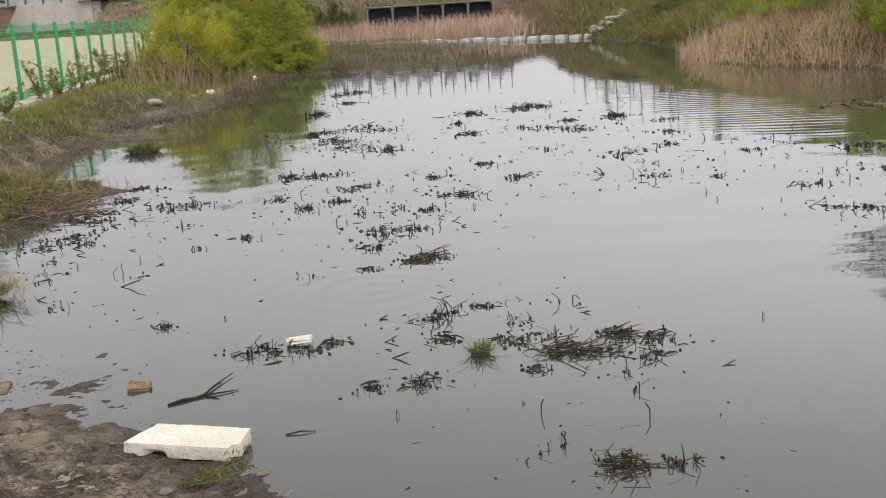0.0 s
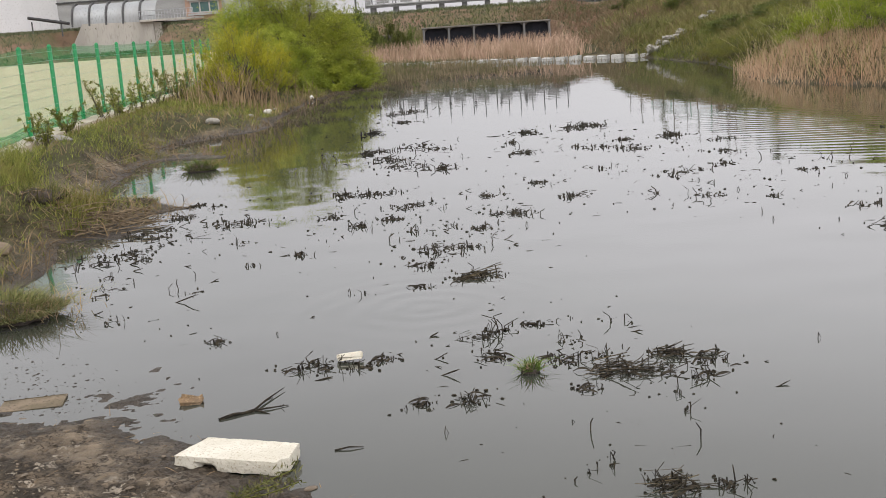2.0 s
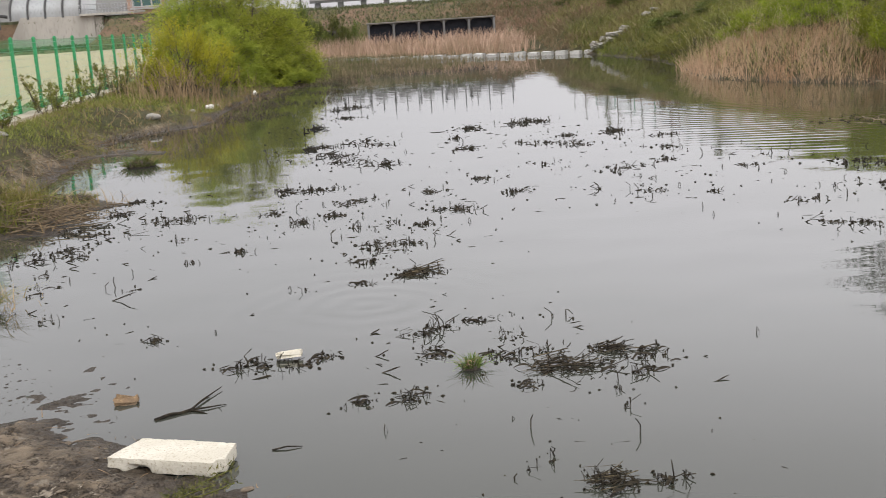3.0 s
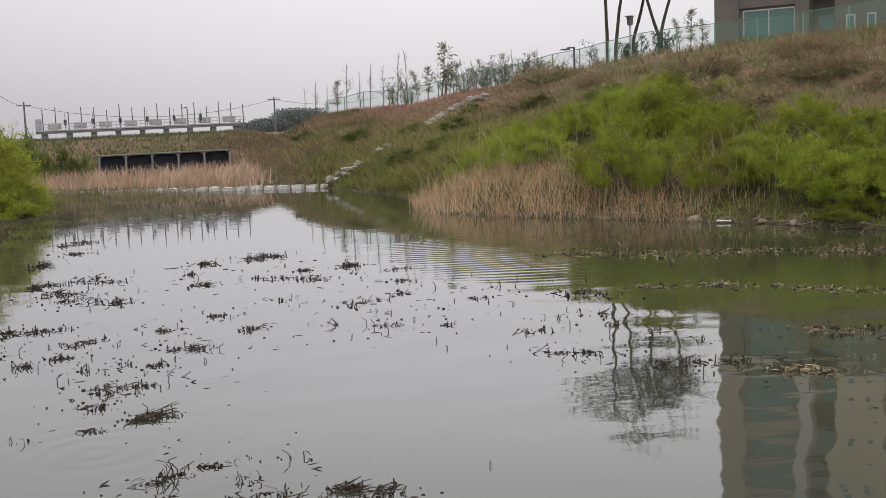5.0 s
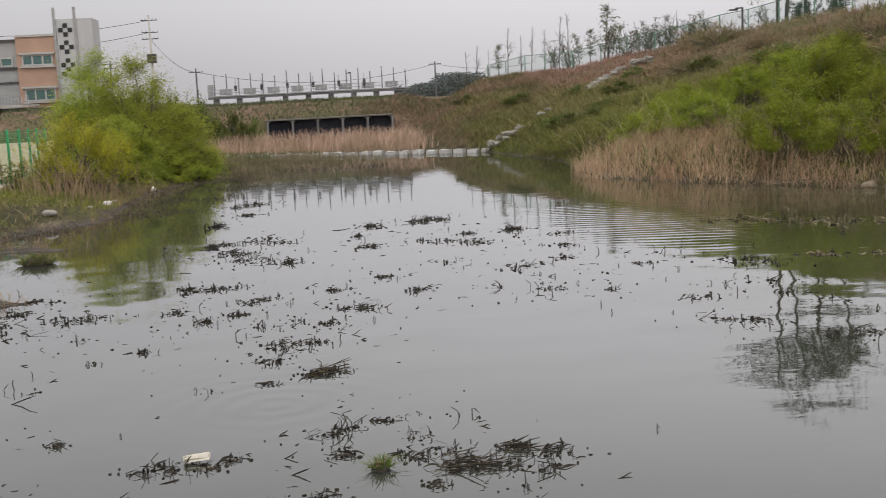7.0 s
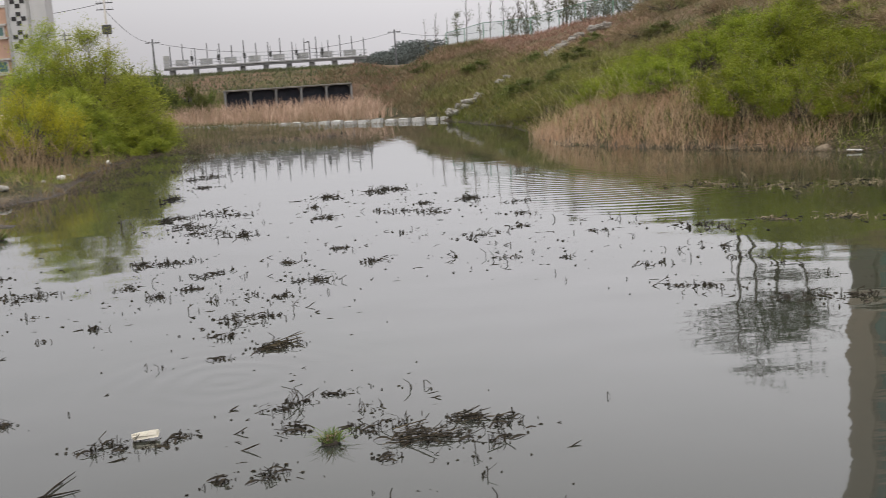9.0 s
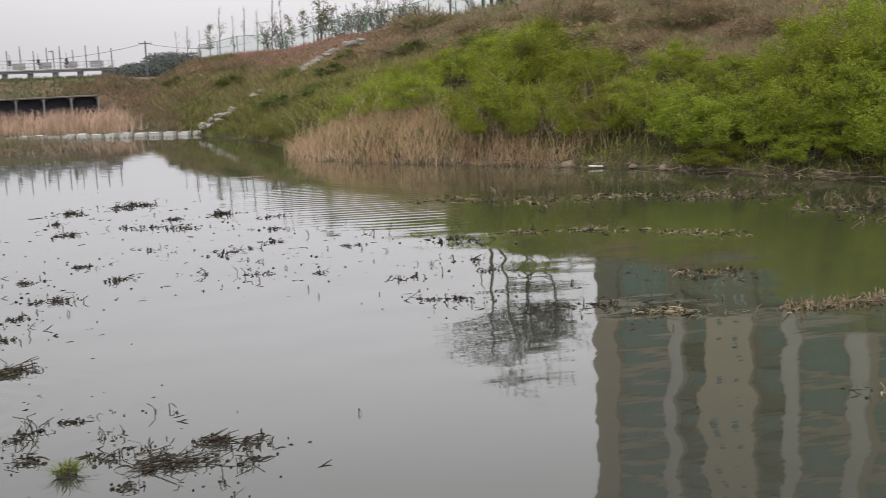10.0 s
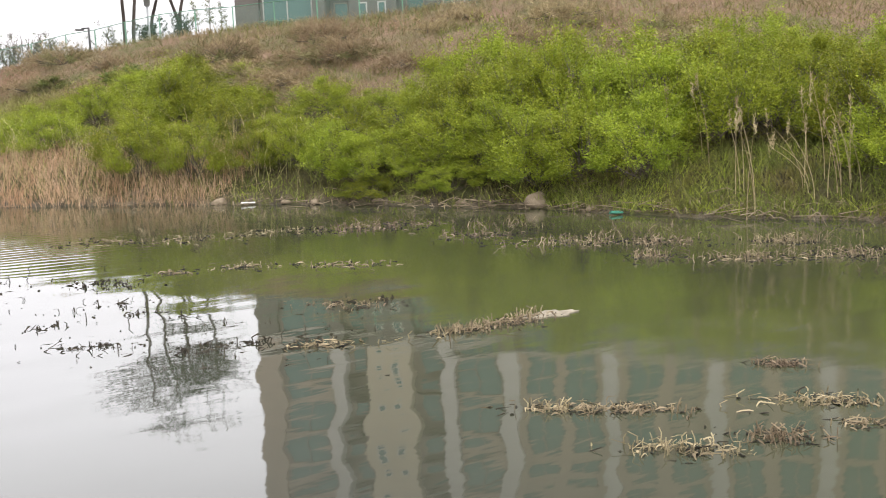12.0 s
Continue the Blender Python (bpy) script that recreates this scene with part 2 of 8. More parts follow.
M_GREY_WALL = surface("grey_panel_wall", (0.34, 0.34, 0.33), (0.29, 0.29, 0.285), (0.25, 0.25, 0.24), 0.6, 9, 0.7, bump=0.2, stretch=(1, 1, 4))
M_GREY_PALE = surface("pale_grey_tower", (0.46, 0.46, 0.46), (0.41, 0.41, 0.41), None, 0.6, 9, 0.7, bump=0.2)
M_TANK = surface("grey_metal_cover", (0.33, 0.345, 0.35), (0.28, 0.285, 0.285), (0.25, 0.25, 0.25), 0.8, 10, 0.5, 0.2, bump=0.15, stretch=(1, 1, 0.3))
M_BLACK = surface("black_tile", (0.02, 0.02, 0.022), (0.03, 0.03, 0.03), None, 2, 20, 0.5)
M_WOODS = leafy("far_woods", (0.105, 0.12, 0.112), (0.125, 0.14, 0.13), (0.115, 0.13, 0.12), 0.1, 0.9, 0.05)
M_WHITE_WALL = surface("white_painted_sheet", (0.66, 0.66, 0.67), (0.60, 0.60, 0.61), (0.54, 0.54, 0.54), 0.5, 8, 0.6, bump=0.1)
M_WHITE_LITTER = surface("white_plastic", (0.75, 0.74, 0.70), (0.65, 0.63, 0.58), None, 8, 60, 0.5)
M_GREEN_LITTER = surface("green_plastic", (0.05, 0.22, 0.15), (0.07, 0.26, 0.18), None, 8, 60, 0.35)
M_MUDSTONE = surface("muddy_stone", (0.17, 0.135, 0.10), (0.10, 0.078, 0.055), (0.25, 0.20, 0.15), 9, 60, 0.8, bump=0.6)
M_MUDWET = surface("wet_mud", (0.035, 0.030, 0.025), (0.055, 0.045, 0.036), None, 9, 60, 0.5, bump=0.5)
M_BOARD = surface("waterlogged_board", (0.19, 0.145, 0.098), (0.12, 0.096, 0.058), (0.06, 0.046, 0.032), 5, 40, 0.75, bump=0.5)


def glass_material(name, tint, rough=0.06):
    m = bpy.data.materials.new(name)
    t, out = nodes_of(m)
    p = t.nodes.new("ShaderNodeBsdfPrincipled")
    p.inputs["Base Color"].default_value = (*tint, 1)
    p.inputs["Roughness"].default_value = rough
    p.inputs["Specular IOR Level"].default_value = 0.8
    n = noise_node(t, 0.6, 2)
    bp = t.nodes.new("ShaderNodeBump")
    bp.inputs["Strength"].default_value, bp.inputs["Distance"].default_value = 0.05, 0.05
    t.links.new(n.outputs["Fac"], bp.inputs["Height"])
    t.links.new(bp.outputs[0], p.inputs["Normal"])
    t.links.new(p.outputs[0], out.inputs[0])
    return m


M_GLASS = glass_material("green_tinted_glass", (0.06, 0.125, 0.115))


def netting_material():
    m = bpy.data.materials.new("green_fence_netting")
    t, out = nodes_of(m)
    d = t.nodes.new("ShaderNodeBsdfDiffuse")
    d.inputs["Color"].default_value = (0.03, 0.40, 0.13, 1)
    tr = t.nodes.new("ShaderNodeBsdfTransparent")
    mx = t.nodes.new("ShaderNodeMixShader")
    n = noise_node(t, 1.3, 3)
    r = t.nodes.new("ShaderNodeMapRange")
    r.inputs["To Min"].default_value, r.inputs["To Max"].default_value = 0.29, 0.42
    t.links.new(n.outputs["Fac"], r.inputs["Value"])
    t.links.new(r.outputs[0], mx.inputs[0])
    t.links.new(tr.outputs[0], mx.inputs[1])
    t.links.new(d.outputs[0], mx.inputs[2])
    t.links.new(mx.outputs[0], out.inputs[0])
    return m


M_NET = netting_material()


def water_material():
    m = bpy.data.materials.new("murky_pond_water")
    t, out = nodes_of(m)
    p = t.nodes.new("ShaderNodeBsdfDiffuse")
    n0 = noise_node(t, 0.12, 3)
    col = mix_rgb(t, (0.046, 0.048, 0.042), (0.042, 0.046, 0.032), n0.outputs["Fac"])
    # greener towards the right-hand shore
    ax = t.nodes.new("ShaderNodeTexCoord")
    sx = t.nodes.new("ShaderNodeSeparateXYZ")
    t.links.new(ax.outputs["Object"], sx.inputs[0])
    col = mix_rgb(t, col, (0.043, 0.048, 0.024), sharpen(t, sx.outputs["X"], 3.5, 9.5))
    t.links.new(col, p.inputs["Color"])
    gl = t.nodes.new("ShaderNodeBsdfGlossy")
    gl.inputs["Roughness"].default_value = 0.03
    gl.inputs["Color"].default_value = (0.97, 0.97, 0.98, 1)
    # the surface is rougher on that side
    dull = t.nodes.new("ShaderNodeMapRange")
    dull.interpolation_type = 'SMOOTHSTEP'
    dull.inputs["From Min"].default_value, dull.inputs["From Max"].default_value = 6.5, 11.0
    dull.inputs["To Min"].default_value, dull.inputs["To Max"].default_value = 0.03, 0.085
    t.links.new(sx.outputs["X"], dull.inputs["Value"])
    # fine wind ripples over the far half
    fine = t.nodes.new("ShaderNodeMapRange")
    fine.interpolation_type = 'SMOOTHSTEP'
    fine.inputs["From Min"].default_value, fine.inputs["From Max"].default_value = 22.0, 38.0
    fine.inputs["To Min"].default_value, fine.inputs["To Max"].default_value = 0.0, -0.01
    t.links.new(sx.outputs["Y"], fine.inputs["Value"])
    both = t.nodes.new("ShaderNodeMath")
    both.operation = 'ADD'
    t.links.new(dull.outputs[0], both.inputs[0])
    t.links.new(fine.outputs[0], both.inputs[1])
    t.links.new(both.outputs[0], gl.inputs["Roughness"])
    lw = t.nodes.new("ShaderNodeLayerWeight")
    lw.inputs["Blend"].default_value = 0.5
    rr = t.nodes.new("ShaderNodeValToRGB")
    rr.color_ramp.interpolation = 'B_SPLINE'
    els = rr.color_ramp.elements
    els[0].position, els[0].color = 0.0, (0.03, 0.03, 0.03, 1)
    els[1].position, els[1].color = 1.0, (0.88, 0.88, 0.88, 1)
    for pos, v in ((0.50, 0.055), (0.62, 0.138), (0.72, 0.285), (0.82, 0.475), (0.90, 0.64)):
        els.new(pos).color = (v, v, v, 1)
    t.links.new(lw.outputs["Facing"], rr.inputs[0])
    mxw = t.nodes.new("ShaderNodeMixShader")
    t.links.new(rr.outputs[0], mxw.inputs[0])
    t.links.new(p.outputs[0], mxw.inputs[1])
    t.links.new(gl.outputs[0], mxw.inputs[2])
    c = t.nodes.new("ShaderNodeTexCoord")
    # long slow undulation, and a rippled patch towards the far right bank
    n1 = noise_node(t, 0.85, 1, (0.9, 1.05, 1), 0.3)
    n2 = noise_node(t, 4.0, 2, (0.45, 1.3, 1), 0.5)
    h = t.nodes.new("ShaderNodeMath")
    h.operation = 'MULTIPLY_ADD'
    t.links.new(n2.outputs["Fac"], h.inputs[0])
    h.inputs[1].default_value = 0.055
    t.links.new(n1.outputs["Fac"], h.inputs[2])
    # short crests lying across the line of sight
    n5 = t.nodes.new("ShaderNodeTexNoise")
    n5.inputs["Scale"].default_value, n5.inputs["Detail"].default_value = 1.9, 1.5
    m5 = t.nodes.new("ShaderNodeMapping")
    m5.vector_type = 'TEXTURE'
    m5.inputs["Rotation"].default_value, m5.inputs["Scale"].default_value = (0, 0, radians(-20)), (2.6, 0.6, 1)
    t.links.new(c.outputs["Object"], m5.inputs[0])
    t.links.new(m5.outputs[0], n5.inputs["Vector"])
    h5 = t.nodes.new("ShaderNodeMath")
    h5.operation = 'MULTIPLY_ADD'
    t.links.new(n5.outputs["Fac"], h5.inputs[0])
    h5.inputs[1].default_value = 0.055
    t.links.new(h.outputs[0], h5.inputs[2])
    h = h5
    b1 = t.nodes.new("ShaderNodeBump")
    b1.inputs["Strength"].default_value, b1.inputs["Distance"].default_value = 0.7, 0.024
    t.links.new(h.outputs[0], b1.inputs["Height"])
    # calmer towards the far end
    sy = t.nodes.new("ShaderNodeSeparateXYZ")
    t.links.new(c.outputs["Object"], sy.inputs[0])
    calm = t.nodes.new("ShaderNodeMapRange")
    calm.inputs["From Min"].default_value, calm.inputs["From Max"].default_value = 12.0, 32.0
    calm.inputs["To Min"].default_value, calm.inputs["To Max"].default_value = 0.7, 0.035
    t.links.new(sy.outputs["Y"], calm.inputs["Value"])
    t.links.new(calm.outputs[0], b1.inputs["Strength"])
    # rings where something has just broken the surface
    ringmap = t.nodes.new("ShaderNodeMapping")
    ringmap.inputs["Location"].default_value = (0.35, -10.9, 0)
    t.links.new(c.outputs["Object"], ringmap.inputs[0])
    ring = t.nodes.new("ShaderNodeTexWave")
    ring.wave_type, ring.rings_direction, ring.wave_profile = 'RINGS', 'Z', 'SIN'
    ring.inputs["Scale"].default_value, ring.inputs["Distortion"].default_value, ring.inputs["Detail Scale"].default_value = 0.95, 5.0, 0.8
    t.links.new(ringmap.outputs[0], ring.inputs["Vector"])
    rl = t.nodes.new("ShaderNodeVectorMath")
    rl.operation = 'LENGTH'
    t.links.new(ringmap.outputs[0], rl.inputs[0])
    rf = t.nodes.new("ShaderNodeMapRange")
    rf.interpolation_type = 'SMOOTHSTEP'
    rf.inputs["From Min"].default_value, rf.inputs["From Max"].default_value = 2.5, 0.4
    t.links.new(rl.outputs["Value"], rf.inputs["Value"])
    b3 = t.nodes.new("ShaderNodeBump")
    b3.inputs["Distance"].default_value = 0.0024
    t.links.new(rf.outputs[0], b3.inputs["Strength"])
    t.links.new(ring.outputs["Fac"], b3.inputs["Height"])
    t.links.new(b1.outputs[0], b3.inputs["Normal"])
    wave = t.nodes.new("ShaderNodeTexWave")
    wave.wave_type, wave.bands_direction, wave.wave_profile = 'BANDS', 'Y', 'SIN'
    wave.inputs["Scale"].default_value, wave.inputs["Distortion"].default_value = 0.95, 7.0
    wave.inputs["Detail"].default_value, wave.inputs["Detail Scale"].default_value = 2.0, 0.3
    mp = t.nodes.new("ShaderNodeMapping")
    mp.inputs["Rotation"].default_value = (0, 0, radians(14))
    t.links.new(c.outputs["Object"], mp.inputs[0])
    t.links.new(mp.outputs[0], wave.inputs["Vector"])
    far = t.nodes.new("ShaderNodeVectorMath")
    far.operation = 'SUBTRACT'
    far.inputs[1].default_value = (7.6, 22.5, 0)
    t.links.new(c.outputs["Object"], far.inputs[0])
    sq = t.nodes.new("ShaderNodeVectorMath")
    sq.operation = 'MULTIPLY'
    sq.inputs[1].default_value = (0.30, 0.19, 1)
    t.links.new(far.outputs[0], sq.inputs[0])
    ln = t.nodes.new("ShaderNodeVectorMath")
    ln.operation = 'LENGTH'
    t.links.new(sq.outputs[0], ln.inputs[0])
    rp = t.nodes.new("ShaderNodeMapRange")
    rp.interpolation_type = 'SMOOTHSTEP'
    rp.inputs["From Min"].default_value, rp.inputs["From Max"].default_value = 1.0, 0.2
    t.links.new(ln.outputs["Value"], rp.inputs["Value"])
    # faint long-crested ripples over the far half
    n6 = noise_node(t, 1.3, 2, (0.45, 2.6, 1), 0.5)
    away = t.nodes.new("ShaderNodeMapRange")
    away.interpolation_type = 'SMOOTHSTEP'
    away.inputs["From Min"].default_value, away.inputs["From Max"].default_value = 22.0, 34.0
    t.links.new(sy.outputs["Y"], away.inputs["Value"])
    b4 = t.nodes.new("ShaderNodeBump")
    b4.inputs["Distance"].default_value = 0.0018
    t.links.new(away.outputs[0], b4.inputs["Strength"])
    t.links.new(n6.outputs["Fac"], b4.inputs["Height"])
    t.links.new(b3.outputs[0], b4.inputs["Normal"])
    b2 = t.nodes.new("ShaderNodeBump")
    b2.inputs["Distance"].default_value = 0.0033
    t.links.new(rp.outputs[0], b2.inputs["Strength"])
    t.links.new(wave.outputs["Fac"], b2.inputs["Height"])
    t.links.new(b4.outputs[0], b2.inputs["Normal"])
    t.links.new(b2.outputs[0], gl.inputs["Normal"])
    t.links.new(mxw.outputs[0], out.inputs[0])
    return m


M_WATER = water_material()


def ground_material():
    """Wet mud, pale sand and turf; which is where comes from the ground's own cover values."""
    m = bpy.data.materials.new("bank_soil")
    t, out = nodes_of(m)
    p = t.nodes.new("ShaderNodeBsdfPrincipled")

    def cover(name):
        a = t.nodes.new("ShaderNodeAttribute")
        a.attribute_name = name
        return a.outputs["Fac"]
    n1, n2, n3 = noise_node(t, 0.5, 4), noise_node(t, 3.5, 5), noise_node(t, 26, 5)
    turf = mix_rgb(t, (0.060, 0.062, 0.020), (0.085, 0.078, 0.032), sharpen(t, n1.outputs["Fac"], 0.4, 0.6))
    turf = mix_rgb(t, turf, (0.045, 0.033, 0.02), sharpen(t, n2.outputs["Fac"], 0.5, 0.7))
    hill = mix_rgb(t, (0.23, 0.15, 0.10), (0.15, 0.13, 0.062), sharpen(t, n1.outputs["Fac"], 0.4, 0.6))
    hill = mix_rgb(t, hill, (0.15, 0.105, 0.07), sharpen(t, n2.outputs["Fac"], 0.5, 0.7))
    sand = mix_rgb(t, (0.69, 0.565, 0.40), (0.64, 0.525, 0.37), sharpen(t, n2.outputs["Fac"], 0.4, 0.6))
    n4 = noise_node(t, 7.0, 6, None, 0.65)
    mud = mix_rgb(t, (0.155, 0.118, 0.080), (0.036, 0.028, 0.019), sharpen(t, n2.outputs["Fac"], 0.38, 0.62))
    mud = mix_rgb(t, mud, (0.26, 0.205, 0.145), sharpen(t, noise_node(t, 1.5, 4, None, 0.6).outputs["Fac"], 0.45, 0.58))
    mud = mix_rgb(t, mud, (0.38, 0.325, 0.25), sharpen(t, n4.outputs["Fac"], 0.57, 0.62))
    mud = mix_rgb(t, mud, (0.22, 0.17, 0.115), sharpen(t, n3.outputs["Fac"], 0.55, 0.72))
    # cracks between the drying clods
    cw = t.nodes.new("ShaderNodeTexVoronoi")
    cw.feature = 'DISTANCE_TO_EDGE'
    cw.inputs["Scale"].default_value = 3.2
    cc = t.nodes.new("ShaderNodeTexCoord")
    cv = t.nodes.new("ShaderNodeVectorMath")
    cv.operation = 'MULTIPLY_ADD'
    cv.inputs[1].default_value = (0.9, 0.9, 0.9)
    t.links.new(n4.outputs["Color"], cv.inputs[0])
    t.links.new(cc.outputs["Object"], cv.inputs[2])
    t.links.new(cv.outputs[0], cw.inputs["Vector"])
    crack = sharpen(t, cw.outputs["Distance"], 0.0, 0.05)
    mud = mix_rgb(t, (0.035, 0.026, 0.018), mud, crack)
    mud = mix_rgb(t, mud, (0.050, 0.038, 0.026), cover("wet"))
    col = mix_rgb(t, turf, hill, cover("hill"))
    col = mix_rgb(t, col, mud, cover("mud"))
    col = mix_rgb(t, col, sand, cover("sand"))
    t.links.new(col, p.inputs["Base Color"])
    r = t.nodes.new("ShaderNodeMapRange")
    r.inputs["To Min"].default_value, r.inputs["To Max"].default_value = 0.95, 0.45
    t.links.new(cover("wet"), r.inputs["Value"])
    t.links.new(r.outputs[0], p.inputs["Roughness"])
    p.inputs["Specular IOR Level"].default_value = 0.3
    bp = t.nodes.new("ShaderNodeBump")
    bp.inputs["Strength"].default_value, bp.inputs["Distance"].default_value = 1.0, 0.05
    hs = t.nodes.new("ShaderNodeMath")
    hs.operation = 'MULTIPLY_ADD'
    t.links.new(n4.outputs["Fac"], hs.inputs[0])
    hs.inputs[1].default_value = 1.6
    t.links.new(n3.outputs["Fac"], hs.inputs[2])
    hc = t.nodes.new("ShaderNodeMath")
    hc.operation = 'MULTIPLY_ADD'
    t.links.new(crack, hc.inputs[0])
    hc.inputs[1].default_value = 0.3
    t.links.new(hs.outputs[0], hc.inputs[2])
    t.links.new(hc.outputs[0], bp.inputs["Height"])
    t.links.new(bp.outputs[0], p.inputs["Normal"])
    t.links.new(p.outputs[0], out.inputs[0])
    return m


M_GROUND = ground_material()


# ---------------------------------------------------------------- mesh helpers
def mesh_np(name, verts, faces, material, smooth=False):
    """A mesh from arrays; faces all of one size."""
    verts, faces = np.asarray(verts, np.float32), np.asarray(faces, np.int32)
    me = bpy.data.meshes.new(name)
    k = faces.shape[1]
    me.vertices.add(len(verts))
    me.vertices.foreach_set("co", verts.ravel())
    me.loops.add(faces.size)
    me.loops.foreach_set("vertex_index", faces.ravel())
    me.polygons.add(len(faces))
    me.polygons.foreach_set("loop_start", np.arange(0, faces.size, k, dtype=np.int32))
    me.polygons.foreach_set("loop_total", np.full(len(faces), k, np.int32))
    me.update(calc_edges=True)
    me.validate()
    if smooth:
        me.polygons.foreach_set("use_smooth", np.ones(len(faces), bool))
    me.materials.append(material)
    return me


def part(name, bm, material, parent=None, label="", smooth=False):
    """Links a bmesh as one mesh object, under its thing if one is given."""
    me = bpy.data.meshes.new(name)
    bm.to_mesh(me)
    bm.free()
    if smooth:
        for f in me.polygons:
            f.use_smooth = True
    me.materials.append(material)
    ob = new(name, me)
    ob.parent = parent
    return tagged(ob, label)


def part_np(name, verts, faces, material, parent=None, label="", smooth=False):
    ob = new(name, mesh_np(name, verts, faces, material, smooth))
    ob.parent = parent
    return tagged(ob, label)


def thing(name, m, label, category, group="", kind=""):
    ob = new(name)
    ob.matrix_world = m
    return tagged(ob, label, category, group, kind)


def box(bm, x0, x1, y0, y1, z0, z1, bevel=0.0):
    r = bmesh.ops.create_cube(bm, size=1, matrix=Matrix.LocRotScale(((x0 + x1) / 2, (y0 + y1) / 2, (z0 + z1) / 2), None, (x1 - x0, y1 - y0, z1 - z0)))
    if bevel:
        edges = {e for v in r["verts"] for e in v.link_edges}
        bmesh.ops.bevel(bm, geom=list(edges), offset=bevel, segments=2, affect='EDGES', profile=0.6)
    return r["verts"]


def box_part(name, dims, material, parent=None, bevel=0.0, label=""):
    bm = bmesh.new()
    box(bm, *dims, bevel=bevel)
    return part(name, bm, material, parent, label)


def tube(V, F, pts, radii, sides=5):
    """Adds a tapered tube along pts to the lists V and F (quads)."""
    pts = [Vector(p) for p in pts]
    start = len(V)
    for i, p in enumerate(pts):
        d = (pts[min(i + 1, len(pts) - 1)] - pts[max(i - 1, 0)])
        d = d.normalized() if d.length > 1e-9 else Vector((0, 0, 1))
        u = d.cross(Vector((0.3, 0.9, 0.2))).normalized()
        w = d.cross(u)
        for k in range(sides):
            a = 2 * math.pi * k / sides
            q = p + radii[i] * (math.cos(a) * u + math.sin(a) * w)
            V.append((q.x, q.y, q.z))
    for i in range(len(pts) - 1):
        for k in range(sides):
            a, b = start + i * sides + k, start + i * sides + (k + 1) % sides
            F.append((a, b, b + sides, a + sides))
    # closed ends
    for base in (start, start + (len(pts) - 1) * sides):
        if sides == 4:
            F.append((base, base + 1, base + 2, base + 3))
        else:
            for k in range(1, sides - 1, 2):
                F.append((base, base + k, base + k + 1, base + min(k + 2, sides - 1)) if k + 2 < sides else (base, base + k, base + k + 1, base + k + 1))


def leaves(centre, out_dir, length, width, rng):
    """Rhombic leaves, folded along the rib: arrays of vertices and quads."""
    n = len(centre)
    d = out_dir / np.maximum(np.linalg.norm(out_dir, axis=1, keepdims=True), 1e-6)
    ref = rng.normal(size=(n, 3))
    s = np.cross(d, ref)
    s /= np.maximum(np.linalg.norm(s, axis=1, keepdims=True), 1e-6)
    up = np.cross(s, d)
    L = (length * rng.uniform(0.6, 1.3, n))[:, None]
    W = (width * rng.uniform(0.7, 1.3, n))[:, None]
    v = np.stack([centre, centre + d * L * 0.5 + s * W * 0.5 + up * W * 0.2, centre + d * L, centre + d * L * 0.5 - s * W * 0.5 + up * W * 0.2], 1)
    return v.reshape(-1, 3), np.arange(4 * n).reshape(-1, 4)


def blades(base, height, lean, width, rng, droop=0.25):
    """Upright blades that bend over: two quads each."""
    n = len(base)
    a = rng.uniform(0, 2 * np.pi, n)
    side = np.stack([np.cos(a), np.sin(a), np.zeros(n)], 1) * (width / 2)[:, None]
    mid = base + lean * 0.45 + np.stack([np.zeros(n), np.zeros(n), height * 0.55], 1)
    tip = base + lean * (1.0 + droop) + np.stack([np.zeros(n), np.zeros(n), height * (1 - droop * 0.4)], 1)
    v = np.stack([base - side, base + side, mid + side * 0.75, mid - side * 0.75, tip + side * 0.12, tip - side * 0.12], 1).reshape(-1, 3)
    k = 6 * np.arange(n)[:, None]
    f = np.concatenate([k + np.array([[0, 1, 2, 3]]), k + np.array([[3, 2, 4, 5]])], 0)
    return v, f

# ---------------------------------------------------------------- lie of the land
SHORE = np.array([(-0.8, 6.5), (-0.98, 6.9), (-1.15, 7.15), (-1.8, 7.65), (-2.15, 7.95), (-2.4, 8.3), (-2.6, 8.5), (-2.9, 8.55), (-3.2, 8.47), (-3.65, 8.6), (-5.4, 9.2), (-6.6, 10.6), (-6.2, 12.2), (-5.1, 12.9),
                  (-5.0, 13.6), (-5.1, 14.5), (-5.45, 15.7), (-5.1, 15.9), (-4.6, 15.7), (-4.5, 16.35), (-4.8, 17.3), (-4.4, 17.75), (-4.1, 17.98), (-4.85, 18.7),
                  (-5.5, 19.0), (-5.95, 18.7), (-6.05, 20.3), (-6.1, 21.5), (-6.2, 22.9), (-6.2, 24.0), (-5.8, 24.3), (-4.65, 24.0), (-4.65, 24.4), (-6.0, 25.4),
                  (-6.3, 26.1), (-6.05, 27.3), (-5.6, 27.9), (-4.7, 29.0), (-4.4, 30.2), (-4.5, 31.9), (-4.2, 36.0),
                  (-3.2, 41.0), (-3.8, 50.0), (-4.2, 55.3), (1.2, 52.2), (8.3, 48.6), (9.0, 45.5), (9.9, 41.5), (9.6, 37.5), (9.2, 33.4), (10.7, 30.3),
                  (12.2, 28.6), (14.3, 25.6), (15.9, 22.8)])
SHORE = np.concatenate([SHORE, np.array([(16.8, 20.3), (17.6, 18.8), (18.0, 16.4), (18.4, 14.6), (18.9, 13.4), (19.6, 12.0), (20.5, 10.0), (21.5, 5.0), (20.0, -3.0),
                                         (13.0, -6.0), (7.0, -2.0), (3.0, 2.5), (0.2, 4.9)])])
